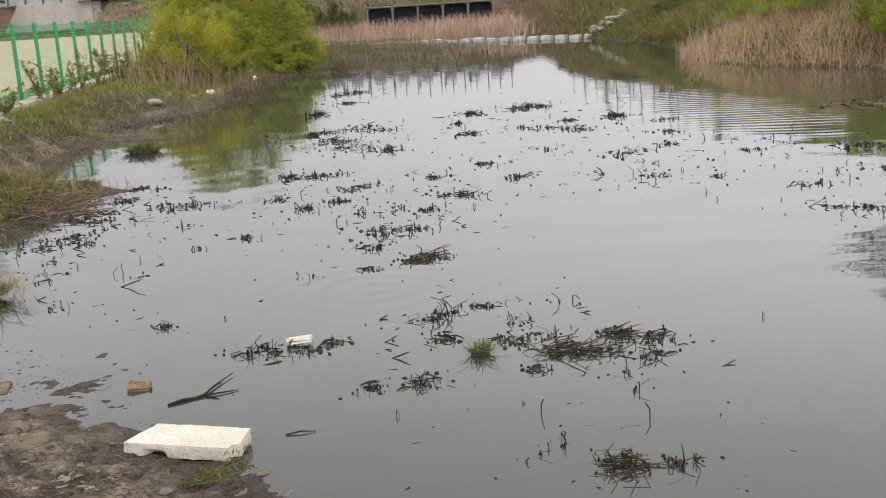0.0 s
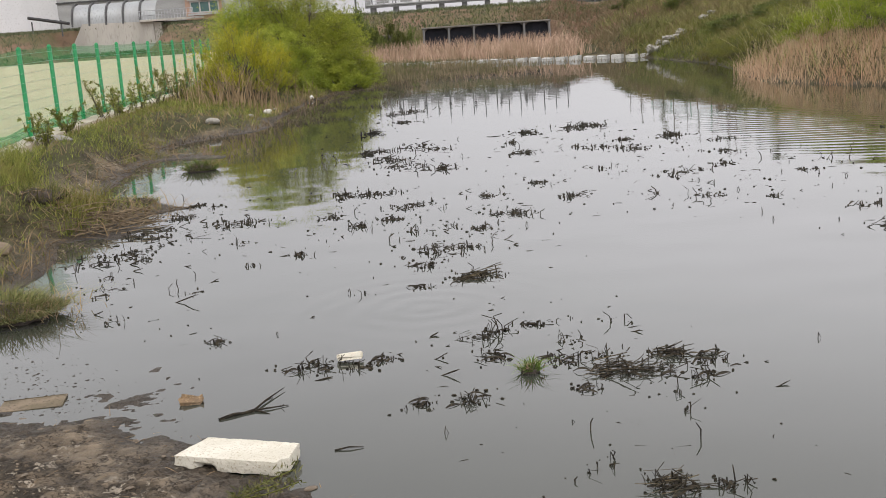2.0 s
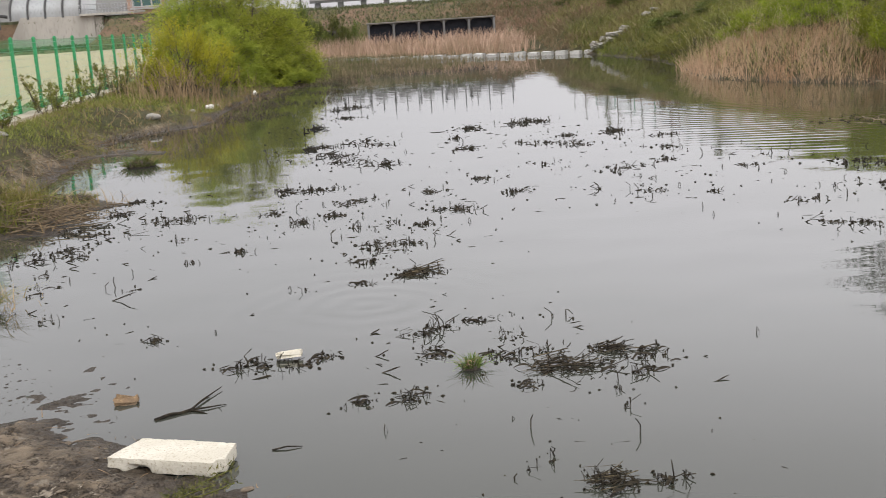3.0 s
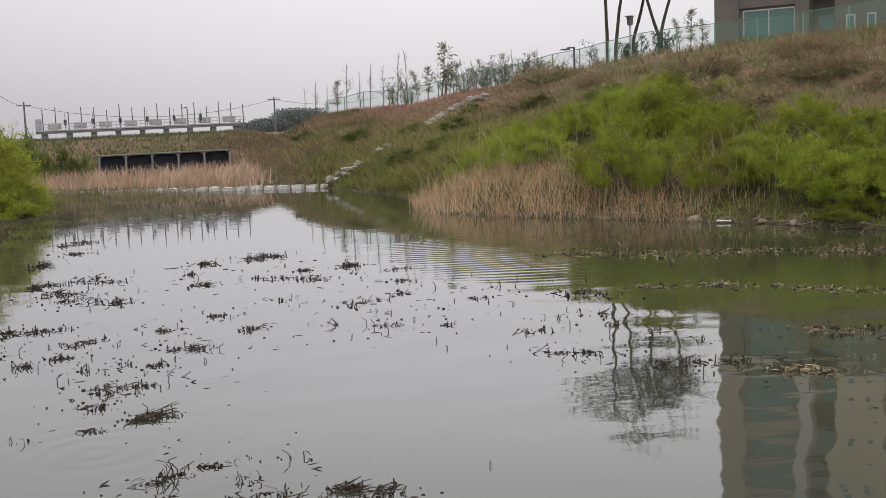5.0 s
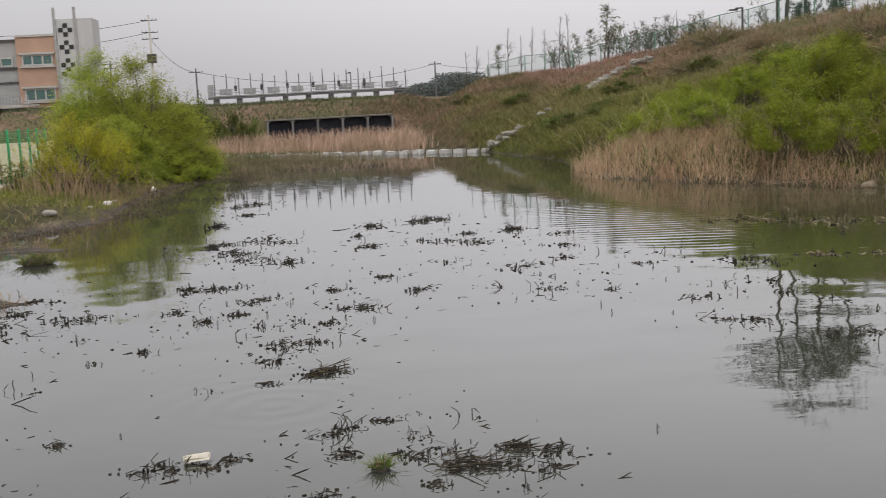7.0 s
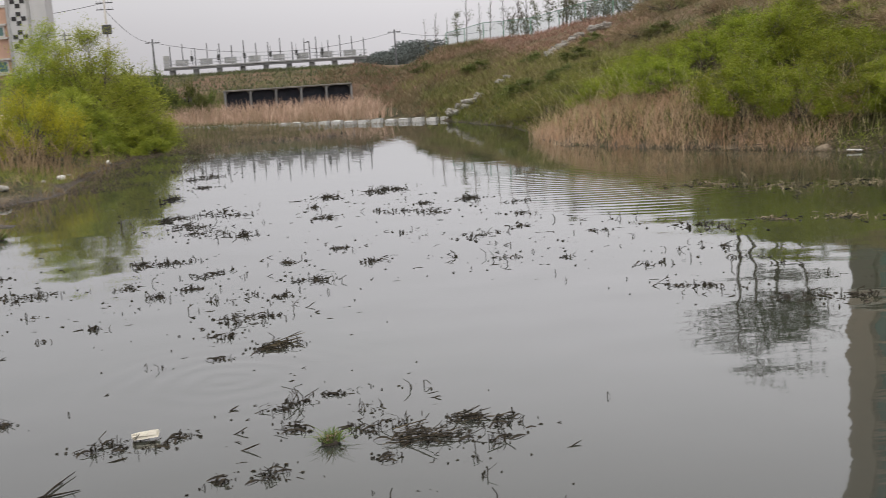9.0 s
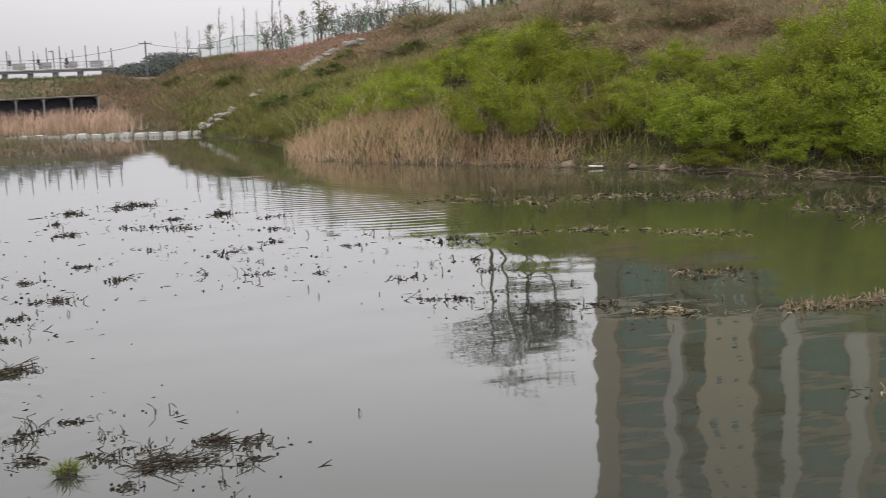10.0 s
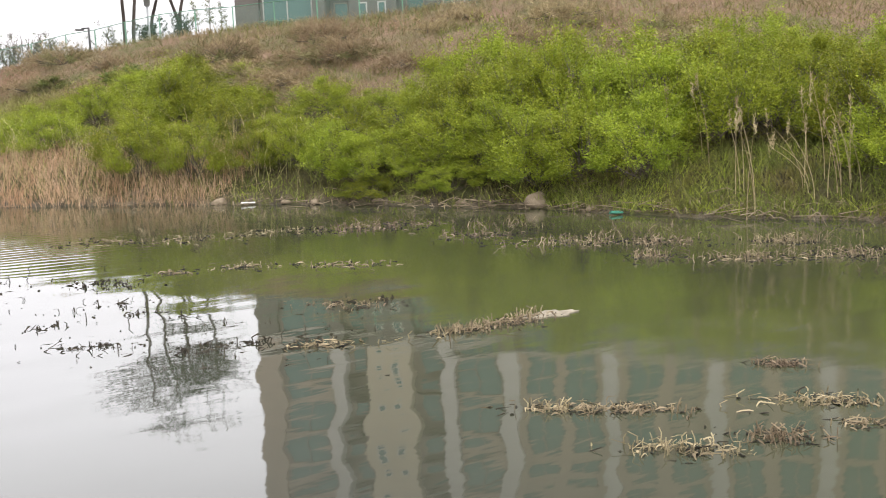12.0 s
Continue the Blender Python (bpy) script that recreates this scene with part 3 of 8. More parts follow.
# crest of the right-hand embankment: bearing, distance, height
CREST_POLAR = [(4, 80, 2.0), (-3, 78, 2.0), (-7.3, 71, 2.3), (-10.3, 65.5, 2.91), (-13.1, 61.5, 3.19), (-15.8, 58.5, 3.57), (-18.4, 56, 4.02), (-21.4, 52.8, 4.44), (-24.1, 50, 4.75),
               (-29.1, 46, 4.95), (-33.1, 44, 5.05), (-37.2, 43, 5.25), (-42, 42, 5.5), (-50, 42, 5.7), (-62, 42, 5.8), (-80, 44, 5.8), (-110, 48, 5.8)]
CREST = np.array([(d * math.sin(radians(-a)), d * math.cos(radians(-a)), z) for a, d, z in CREST_POLAR])


def to_line(x, y, line, closed=False):
    """Distance to a polyline, and where along it the nearest place lies (in vertices)."""
    best, where = np.full(x.shape, 1e9), np.zeros(x.shape)
    n = len(line)
    for i in range(n if closed else n - 1):
        ax, ay = line[i][0], line[i][1]
        bx, by = line[(i + 1) % n][0], line[(i + 1) % n][1]
        dx, dy = bx - ax, by - ay
        k = np.clip(((x - ax) * dx + (y - ay) * dy) / (dx * dx + dy * dy), 0, 1)
        d = np.hypot(x - ax - k * dx, y - ay - k * dy)
        hit = d < best
        best, where = np.where(hit, d, best), np.where(hit, i + k, where)
    return best, where


def inside(x, y, line):
    r = np.zeros(x.shape, bool)
    n = len(line)
    for i in range(n):
        (ax, ay), (bx, by) = line[i][:2], line[(i + 1) % n][:2]
        if ay == by:
            continue
        r ^= ((ay > y) != (by > y)) & (x < (bx - ax) * (y - ay) / (by - ay) + ax)
    return r


def smooth(v, lo, hi):
    k = np.clip((v - lo) / (hi - lo), 0, 1)
    return k * k * (3 - 2 * k)


TABLE = np.random.default_rng(3).uniform(-1, 1, (128, 128))


def wobble(x, y, s):
    """Soft unevenness between -1 and 1, in three octaves."""
    total, amp = 0.0, 0.6
    for k in range(3):
        u, v = x * s * 0.55 * 2.1 ** k + 17.3 * k, y * s * 0.55 * 2.1 ** k + 5.7 * k
        i, j = np.floor(u).astype(int), np.floor(v).astype(int)
        a, b = u - i, v - j
        a, b = a * a * (3 - 2 * a), b * b * (3 - 2 * b)
        t = TABLE
        q = (t[i % 128, j % 128] * (1 - a) + t[(i + 1) % 128, j % 128] * a) * (1 - b) + (t[i % 128, (j + 1) % 128] * (1 - a) + t[(i + 1) % 128, (j + 1) % 128] * a) * b
        total, amp = total + q * amp, amp * 0.55
    return total


def land(x, y):
    """Height of the ground, and its cover: mud, sand, hill."""
    x, y = np.asarray(x, float), np.asarray(y, float)
    ds, _ = to_line(x, y, SHORE, True)
    wet = inside(x, y, SHORE)
    az = np.degrees(np.arctan2(-x, np.maximum(y, 0.01)))
    right = np.where(y > 47, smooth(-az, 6.0, 10.5), (x > 6).astype(float)) * (y > -4)
    # left bank and the strand in front of the camera
    z = 0.015 + (0.78 - 0.22 * smooth(y, 26, 36)) * (1 - np.exp(-np.maximum(ds - 0.45, 0) / (1.5 + 0.8 * smooth(y, 24, 30)))) + 0.05 * wobble(x, y, 1.1) * smooth(ds, 0.2, 1.5)
    z = np.where((y < 9.6) & (x > -8), -0.012 + 0.10 * ds + 0.20 * np.maximum(ds - 1.6, 0), z)
    z = np.minimum(z, 1.45)
    sand = smooth(-x - 0.05 * y, 6.62, 6.82) * smooth(y, 14, 16) * (1 - smooth(y, 66, 67)) * (1 - right)
    yard = np.where(y < 48, 0.70 - 0.025 * np.maximum(y - 25, 0), 0.125 + 0.75 * smooth(y, 48, 66)) - 0.02
    foot = smooth(-x - 0.05 * y, 5.1, 6.6) * smooth(y, 13, 16) * (1 - smooth(y, 46, 48))
    z = z * (1 - foot) + np.maximum(z, yard + 0.02) * foot
    z = z * (1 - sand) + yard * sand
    # marsh behind the stepping stones, then the far embankment
    back = smooth(y, 47, 50) * (1 - right) * smooth(x, -8.4, -7.0)
    z = z * (1 - back) + (0.07 + 0.04 * wobble(x, y, 0.7)) * back
    rise = np.where((x > -3.9) & (x < 6.6), np.where(y > 63.4, 1.45 + 0.55 * smooth(y, 63.4, 67), 0.1), 0.1 + 1.90 * smooth(y, 58 + 7 * smooth(-x, 7, 9), 72 - 5 * smooth(x, -9, -6)))
    rise = rise - 0.12 + 0.6 * smooth(-x, 6, 14) * smooth(y, 62, 72)
    # the bank's own crest stands a little above the land behind it
    rise = rise + 0.37 * (smooth(y, 63.6, 67) - smooth(y, 68, 73)) * smooth(x, -9, -6)
    far = smooth(y, 57, 58.5) * (1 - right)
    z = z * (1 - far) + np.maximum(z, rise) * far
    # a cut in the embankment before the inlet wall
    z = np.where((x > -23.2) & (x < -16.2) & (y > 60) & (y < 74.2), np.minimum(z, 0.95), z)
    # right-hand slope
    dc, k = to_line(x, y, CREST)
    zc = np.interp(k, np.arange(len(CREST)), CREST[:, 2])
    zc = zc + 0.10 * wobble(x, y, 0.35)
    i = np.clip(np.floor(k).astype(int), 0, len(CREST) - 2)
    a, b = CREST[i], CREST[i + 1]
    over = ((b[..., 0] - a[..., 0]) * (y - a[..., 1]) - (b[..., 1] - a[..., 1]) * (x - a[..., 0])) > 0
    u = np.where(over, 1.0, ds / np.maximum(ds + dc, 1e-6))
    slope = 0.06 + (zc - 0.06) * (0.10 * smooth(u, 0, 0.08) + 0.90 * np.clip((u - 0.06) / 0.94, 0, 1) ** 0.92) + 0.16 * wobble(x, y, 0.9) * smooth(u, 0.05, 0.3)
    z = z * (1 - right) + slope * right
    bed = -0.03 - 0.16 * np.minimum(ds, 4.0) + 0.02 * wobble(x, y, 2.0)
    flat = smooth(-x, 1.0, 2.2) * (1 - smooth(y, 10.0, 12.5))
    bed = bed * (1 - flat) + (-0.006 - 0.013 * ds + 0.020 * wobble(x, y, 4.0) + 0.024 * wobble(y, x, 13.0)) * flat
    z = np.where(wet, bed, z)
    z = z - 62 * smooth(np.hypot(x, y), 120, 420)
    near = (x > -7) & (x < 1) & (y < 13)
    z = z + np.where(near & ~wet, 0.030 * wobble(x, y, 3.0) + 0.020 * wobble(y, x, 9) - 0.028 * np.exp(-np.abs(wobble(x + 3, y, 10)) * 14) + 0.016 * wobble(x, y, 22) + 0.012 * wobble(y, x, 44), 0) * smooth(ds, -0.1, 0.45)
    mud = np.where(wet, 1.0, 1 - smooth(ds + 0.35 * wobble(x, y, 1.6), 0.25, 1.1))
    mud = np.maximum(mud, ((y < 9.3) & (x < 2)).astype(float) * (1 - smooth(ds, 3.0, 5.0)))
    soaked = 1 - smooth(z + 0.03 * wobble(x, y, 5.0), 0.0, 0.11)
    return z, mud * (1 - right * smooth(ds, 0.05, 0.25)), sand, np.maximum(right * smooth(ds, 4.0, 8.0), far), soaked


def ground_z(x, y):
    return float(land(np.array([x]), np.array([y]))[0][0])


def build_ground():
    fine_x = np.arange(-5.4, 0.4, 0.034)
    xs = np.unique(np.round(np.concatenate([[-3000, -1200, -500, -250, -150, -100], np.arange(-80, -12, 1.0), np.arange(-12, -7.6, 0.3), np.arange(-7.6, -5.4, 0.1), fine_x, np.arange(0.4, 32, 0.45), np.arange(32, 75, 1.0), [90, 120, 200, 400, 1000, 3000]]), 3))
    fine_y = np.arange(4.9, 9.2, 0.034)
    ys = np.unique(np.round(np.concatenate([[-3000, -1000, -300, -100, -50], np.arange(-25, 4.9, 1.0), fine_y, np.arange(9.2, 31, 0.1), np.arange(31, 60, 0.3), np.arange(60, 80, 0.4), np.arange(80, 110, 1.5), [130, 180, 300, 600, 1500, 4000]]), 3))
    X, Y = np.meshgrid(xs, ys)
    z, mud, sand, hill, soaked = land(X, Y)
    n, m = len(xs), len(ys)
    V = np.stack([X, Y, z], -1).reshape(-1, 3)
    i = np.arange(n * m).reshape(m, n)
    F = np.stack([i[:-1, :-1], i[:-1, 1:], i[1:, 1:], i[1:, :-1]], -1).reshape(-1, 4)
    me = mesh_np("ground", V, F, M_GROUND, True)
    for key, val in (("mud", mud), ("sand", sand), ("hill", hill), ("wet", soaked)):
        a = me.attributes.new(key, 'FLOAT', 'POINT')
        a.data.foreach_set("value", np.asarray(val, np.float32).ravel())
    tagged(new("ground", me), "muddy pond banks, sandy yard and dry grassy embankments", "ground", kind="structure")


build_ground()

bm = bmesh.new()
bmesh.ops.create_grid(bm, x_segments=8, y_segments=8, size=1, matrix=Matrix.LocRotScale((6, 24, 0), None, (20, 36, 1)))
tagged(part("water", bm, M_WATER), "still murky grey-green pond water with faint ripples", "water", kind="structure")


# ---------------------------------------------------------------- scattering
def scatter(count, x0, x1, y0, y1, keep, seed):
    """Places on the ground for which keep(x, y, ds) holds."""
    rng = np.random.default_rng(seed)
    x, y = rng.uniform(x0, x1, count), rng.uniform(y0, y1, count)
    ds, _ = to_line(x, y, SHORE, True)
    ds = np.where(inside(x, y, SHORE), -ds, ds)
    ok = keep(x, y, ds, rng)
    x, y = x[ok], y[ok]
    return np.stack([x, y, land(x, y)[0] - 0.01], 1), rng


def turf(name, base, rng, h, w, material, label, category, lean=0.35, tuft=1, spread=0.05):
    base = np.repeat(base, tuft, 0)
    n = len(base)
    base = base + np.concatenate([rng.normal(0, spread, (n, 2)), np.zeros((n, 1))], 1)
    hh = rng.uniform(h[0], h[1], n)
    a = rng.uniform(0, 2 * np.pi, n)
    ln = np.stack([np.cos(a), np.sin(a), np.zeros(n)], 1) * (hh * rng.uniform(0.05, lean * 2, n))[:, None]
    v, f = blades(base, hh, ln, rng.uniform(w[0], w[1], n), rng)
    return tagged(part_np(name, v, f, material), label, category, kind="stuff")


def az_of(x, y):
    return np.degrees(np.arctan2(-x, y))


def right_side(x, y):
    return np.where(y > 47, az_of(x, y) < -8.0, x > 6)


def climb(x, y, ds):
    """How far up the right-hand slope a place lies: 0 at the water, 1 on the crest."""
    return ds / np.maximum(ds + to_line(x, y, CREST)[0], 1e-6)


# dry growth on the right-hand embankment
b, r = scatter(52000, 8, 50, 6, 76, lambda x, y, ds, g: (ds > 1.0 + 5.0 * (1 - smooth(y, 24, 29))) & right_side(x, y) & (ds < 24) & (np.hypot(x, y) < 76) & ((y < 42) | (climb(x, y, ds) < 0.75) | (az_of(x, y) < -18.5)), 11)
turf("dry_hill_grass", b, r, (0.10, 0.38), (0.010, 0.026), M_RUST, "rusty brown dry grass covering the embankment", "grass", 0.9, 4, 0.15)
b, r = scatter(26000, 5, 34, 40, 76, lambda x, y, ds, g: (ds > 4) & (az_of(x, y) < -5.5) & (az_of(x, y) > -19.5 + g.normal(0, 0.8, len(x))) & (climb(x, y, ds) + 0.06 * wobble(x, y, 0.6) > 0.50 - 0.32 * smooth(az_of(x, y), -12.5, -9.0)) & ((x > 7.0) | (y > 64)), 38)
turf("pink_hill_grass", b, r, (0.10, 0.32), (0.012, 0.03), M_PINK, "pinkish brown dry grass on the upper embankment", "grass", 0.9, 4, 0.16)
b, r = scatter(24000, 8, 48, 6, 76, lambda x, y, ds, g: (ds > 0.4) & (ds < 15) & right_side(x, y) & (np.sin(x * 0.5 + 1.0) + np.sin(y * 0.37 + x * 0.2) + g.normal(0, 0.7, len(x)) - ds * 0.10 > -0.9) & ((y < 42) | (climb(x, y, ds) + g.normal(0, 0.06, len(x)) < 0.56)), 12)
turf("hill_weeds", b, r, (0.12, 0.42), (0.012, 0.03), M_GRASS, "fresh green weeds on the lower embankment", "weeds", 0.5, 3, 0.12)
b, r = scatter(15000, 8, 19, 41, 62, lambda x, y, ds, g: (ds > 0.3) & right_side(x, y) & (climb(x, y, ds) + g.normal(0, 0.07, len(x)) < 0.52) & (np.sin(x * 1.1 + y * 0.4) + np.sin(y * 0.8) + g.normal(0, 0.6, len(x)) > -0.7), 39)
turf("slope_weeds", b, r, (0.12, 0.46), (0.014, 0.03), M_SLOPE, "olive green weeds round the stone steps", "weeds", 0.5, 4, 0.12)
# turf on the left bank
b, r = scatter(38000, -9.5, -2, 10, 48, lambda x, y, ds, g: (ds + 0.35 * wobble(x, y, 1.6) > 0.40) & (x + 0.05 * y > -6.6) & (np.sin(x * 1.3) + np.sin(y * 0.8) + g.normal(0, 0.6, len(x)) > -0.6), 13)
turf("bank_grass", b, r, (0.04, 0.15), (0.007, 0.014), M_BANK, "short green grass on the muddy bank", "grass", 0.6, 4, 0.08)
b, r = scatter(2600, -9.5, -2, 9.6, 50, lambda x, y, ds, g: (ds > 0.02) & (x + 0.05 * y > -6.6) & (np.sin(x * 1.1 + 2) + np.sin(y * 0.7 + 1) + g.normal(0, 0.7, len(x)) > -0.5), 14)
turf("bank_straw", b, r, (0.08, 0.32), (0.008, 0.02), M_DRY, "matted straw-coloured dead grass on the bank", "grass", 0.9, 4, 0.12)
b, r = scatter(1500, -14, -8.8, 9, 20, lambda x, y, ds, g: ds > 1, 15)
turf("edge_grass", b, r, (0.1, 0.4), (0.01, 0.03), M_DRY, "dead grass beside the yard", "grass", 0.8, 4, 0.1)
# far embankment
b, r = scatter(20000, -45, 15, 57, 80, lambda x, y, ds, g: ((x < -4.2) | (x > 6.8) | (y > 63.6)) & (az_of(x, y) > -9.5) & ((x > -8) | (y > 66.5)), 16)
turf("far_bank_grass", b, r, (0.08, 0.24), (0.03, 0.07), M_FARGRASS, "dull brown grass on the far embankment", "grass", 0.5, 3, 0.2)
b, r = scatter(7000, -12, 12, 58, 78, lambda x, y, ds, g: ((x < -4.2) | (x > 6.8) | (y > 63.6)) & (np.sin(x * 0.6) + np.sin(y * 0.5) + g.normal(0, 0.5, len(x)) > -0.2), 17)
turf("far_bank_weeds", b, r, (0.10, 0.28), (0.02, 0.05), M_FARGREEN, "green weeds on the far embankment", "weeds", 0.5, 3, 0.2)
b, r = scatter(9000, 4.5, 13, 49, 66, lambda x, y, ds, g: (ds > 0.3) & ((x > 7.0) | (y > 63.6)), 37)
turf("slope_foot_grass", b, r, (0.12, 0.40), (0.014, 0.03), M_RUST, "reddish dry grass where the embankments meet", "grass", 0.6, 3, 0.12)
# reed beds
b, r = scatter(9000, -14, 9.5, 48, 63, lambda x, y, ds, g: (ds > 0.8) & (ds < 12) & ~right_side(x, y) & (y < 62.3) & (x > -7.6), 18)
b = b[b[:, 2] < 0.2]
turf("marsh_reeds", b, r, (0.15, 1.05), (0.018, 0.045), M_CATTAIL, "dense pinkish tan dead reeds behind the stepping stones", "reeds", 0.28, 2, 0.12)
b, r = scatter(6000, -5, 9.0, 40, 53.5, lambda x, y, ds, g: (ds < 0.0) & (ds > -6.5) & (y > 43.5 + 0.75 * np.maximum(x, -2) + g.normal(0, 1.0, len(x))) & (g.uniform(size=len(x)) < 1.0 - 0.7 * smooth(x, 0, 5)), 19)
b[:, 2] = -0.05
turf("reed_stubble", b, r, (0.05, 0.26), (0.014, 0.028), M_FRONT, "thin brown reed stubble standing in shallow water", "reeds", 0.25, 3, 0.15)
b, r = scatter(5200, -5, 4.2, 44, 55.5, lambda x, y, ds, g: (ds < 0.1) & (ds > -2.2) & (x < 3.6) & (g.uniform(size=len(x)) < 1.1 - smooth(x, -1.5, 3.6)), 31)
b[:, 2] = -0.03
turf("front_reeds", b, r, (0.12, 0.50), (0.016, 0.032), M_FRONT, "thin dead reeds standing before the stepping stones", "reeds", 0.2, 2, 0.1)
b, r = scatter(16000, -6.5, -0.5, 26.5, 44, lambda x, y, ds, g: (ds < 0.25) & (ds > -0.7 - 2.3 * smooth(y, 28, 33)) & (np.sin(x * 3.1) + np.sin(y * 1.9) + g.normal(0, 0.6, len(x)) + 0.35 * ds > -0.5), 20)
b[:, 2] = np.maximum(b[:, 2], -0.03)
turf("bank_stubble", b, r, (0.02, 0.11), (0.008, 0.020), M_LITTER_DARK, "dark stubble and drowned weeds in the shallows", "reeds", 0.6, 2, 0.15)
# tan reeds on the right shore
b, r = scatter(10500, 8.5, 17, 22, 42, lambda x, y, ds, g: (ds > -0.25) & (ds < 0.5 + 1.9 * smooth(y, 23, 27) * (1 - smooth(y, 34.5, 37.5))) & (y > 26.2) & (y < 37) & (x > 8.5) & (g.uniform(size=len(x)) < 0.8), 21)
turf("tan_reeds", b, r, (0.12, 0.74), (0.008, 0.016), M_REED, "thick belt of tan dry reeds at the water's edge", "reeds", 0.5, 4, 0.12)
b, r = scatter(3600, 8.5, 17, 22, 42, lambda x, y, ds, g: (ds > 0.1) & (ds < 2.6) & (y > 24.3) & (y < 38) & (x > 8.5), 22)
turf("tall_reeds", b, r, (0.6, 1.75), (0.007, 0.012), M_TALL, "tall thin dry reed stems above the belt", "reeds", 0.45, 1, 0.1)
b, r = scatter(9000, 8.4, 14, 36.5, 56, lambda x, y, ds, g: (ds > -0.05) & (ds < 2.6) & right_side(x, y), 33)
turf("reedy_edge_grass", b, r, (0.10, 0.40), (0.012, 0.028), M_GRASS, "rough green grass at the foot of the steps", "grass", 0.6, 3, 0.1)
b, r = scatter(17000, 12, 46, 8, 66, lambda x, y, ds, g: (ds > 4) & right_side(x, y) & (y < 42) & (np.sin(x * 0.9 + y * 0.3) + np.sin(y * 0.6 - x * 0.25) + g.normal(0, 0.5, len(x)) > 0.35), 34)
turf("bleached_hill_grass", b, r, (0.15, 0.45), (0.010, 0.024), M_DRY, "patches of bleached tan grass on the embankment", "grass", 0.8, 4, 0.15)
b, r = scatter(15000, 12, 46, 8, 66, lambda x, y, ds, g: (ds > 5) & right_side(x, y) & (y < 42) & (np.sin(x * 0.7 - y * 0.4 + 1) + np.sin(y * 0.5 + x * 0.3) + g.normal(0, 0.5, len(x)) > 0.35), 35)
turf("upper_hill_weeds", b, r, (0.12, 0.40), (0.012, 0.028), M_GRASS, "scattered green weeds high on the embankment", "weeds", 0.6, 3, 0.15)
# low grass along the right shore
b, r = scatter(30000, 12, 24, 5, 28, lambda x, y, ds, g: (ds > -0.08) & (ds < 3.4) & (x > 10) & ((y < 18.6) | (g.uniform(size=len(x)) < 0.28)), 23)
turf("shore_grass", b, r, (0.08, 0.44), (0.01, 0.025), M_GRASS, "green grass fringe on the shore", "grass", 0.6, 3, 0.08)
b, r = scatter(20000, 12, 25, 5, 26, lambda x, y, ds, g: (ds > 0.02) & (ds < 2.4) & ((y < 19.4) | ((ds < 0.9) & (g.uniform(size=len(x)) < 0.3))) & (np.sin(x * 2.1) + np.sin(y * 1.7 + 1) + g.normal(0, 0.6, len(x)) > -0.5), 36)
turf("fresh_shore_grass", b, r, (0.08, 0.34), (0.007, 0.016), M_LEAF_WILLOW, "lush yellow-green grass overhanging the shore", "grass", 0.7, 4, 0.08)
b, r = scatter(3500, 9, 23, 6, 50, lambda x, y, ds, g: (ds > -0.1) & (ds < 0.9) & right_side(x, y), 24)
turf("shore_straw", b, r, (0.1, 0.4), (0.01, 0.022), M_STALK_TAN, "bleached broken straw along the waterline", "grass", 1.3, 3, 0.15)
b, r = scatter(9000, 8, 21, 5, 26, lambda x, y, ds, g: (ds < 0) & (ds > -5.5) & (x > 8) & (np.sin(x * 1.9 + y * 0.6) + np.sin(y * 2.3) + g.normal(0, 0.5, len(x)) + 0.32 * ds > 0.35), 25)
b[:, 2] = -0.02
turf("shore_stubble", b, r, (0.03, 0.20), (0.008, 0.018), M_STALK_TAN, "pale broken stubble standing off the shore", "reeds", 1.2, 2, 0.12)
b, r = scatter(3000, 8, 21, 5, 27, lambda x, y, ds, g: (ds < 0) & (ds > -6.5) & (x > 8) & (np.sin(x * 1.4 + 1) + np.sin(y * 1.7 + x * 0.4) + g.normal(0, 0.6, len(x)) + 0.25 * ds > 0.1), 26)
b[:, 2] = -0.01
turf("drowned_straw", b, r, (0.01, 0.06), (0.01, 0.02), M_STALK_OLIVE, "dark drowned straw lying at the surface off the shore", "reeds", 4.0, 2, 0.15)
# litter of straw and taller grass on the near left bank
b, r = scatter(5200, -7.5, -3.8, 12.4, 19.4, lambda x, y, ds, g: (ds > -0.08) & (ds < 0.9) & (np.sin(x * 3) + np.sin(y * 2.2 + 1) + g.normal(0, 0.5, len(x)) > -0.2), 27)
b[:, 2] = np.maximum(b[:, 2], 0.0) + 0.01
turf("bank_litter", b, r, (0.01, 0.06), (0.006, 0.014), M_LITTER, "flattened straw and dead reed litter on the bank edge", "plant litter", 3.2, 2, 0.15)
b, r = scatter(5200, -8, -4.5, 12, 21, lambda x, y, ds, g: (ds > 0.45) & (ds < 3.2) & (x < -5.3) & (np.sin(x * 2.3) + np.sin(y * 1.5 + x) + g.normal(0, 0.4, len(x)) > 0.3), 28)
turf("tall_bank_grass", b, r, (0.12, 0.42), (0.007, 0.014), M_BANK, "taller olive grass on the near bank", "grass", 0.45, 5, 0.07)
b, r = scatter(3800, -7.0, -2.0, 20, 42, lambda x, y, ds, g: (ds > -0.7) & (ds < 0.9), 29)
b[:, 2] = np.maximum(b[:, 2], 0.0) + 0.01
turf("edge_litter", b, r, (0.01, 0.07), (0.008, 0.020), M_LITTER, "dark drowned litter along the muddy edge", "plant litter", 2.2, 2, 0.2)


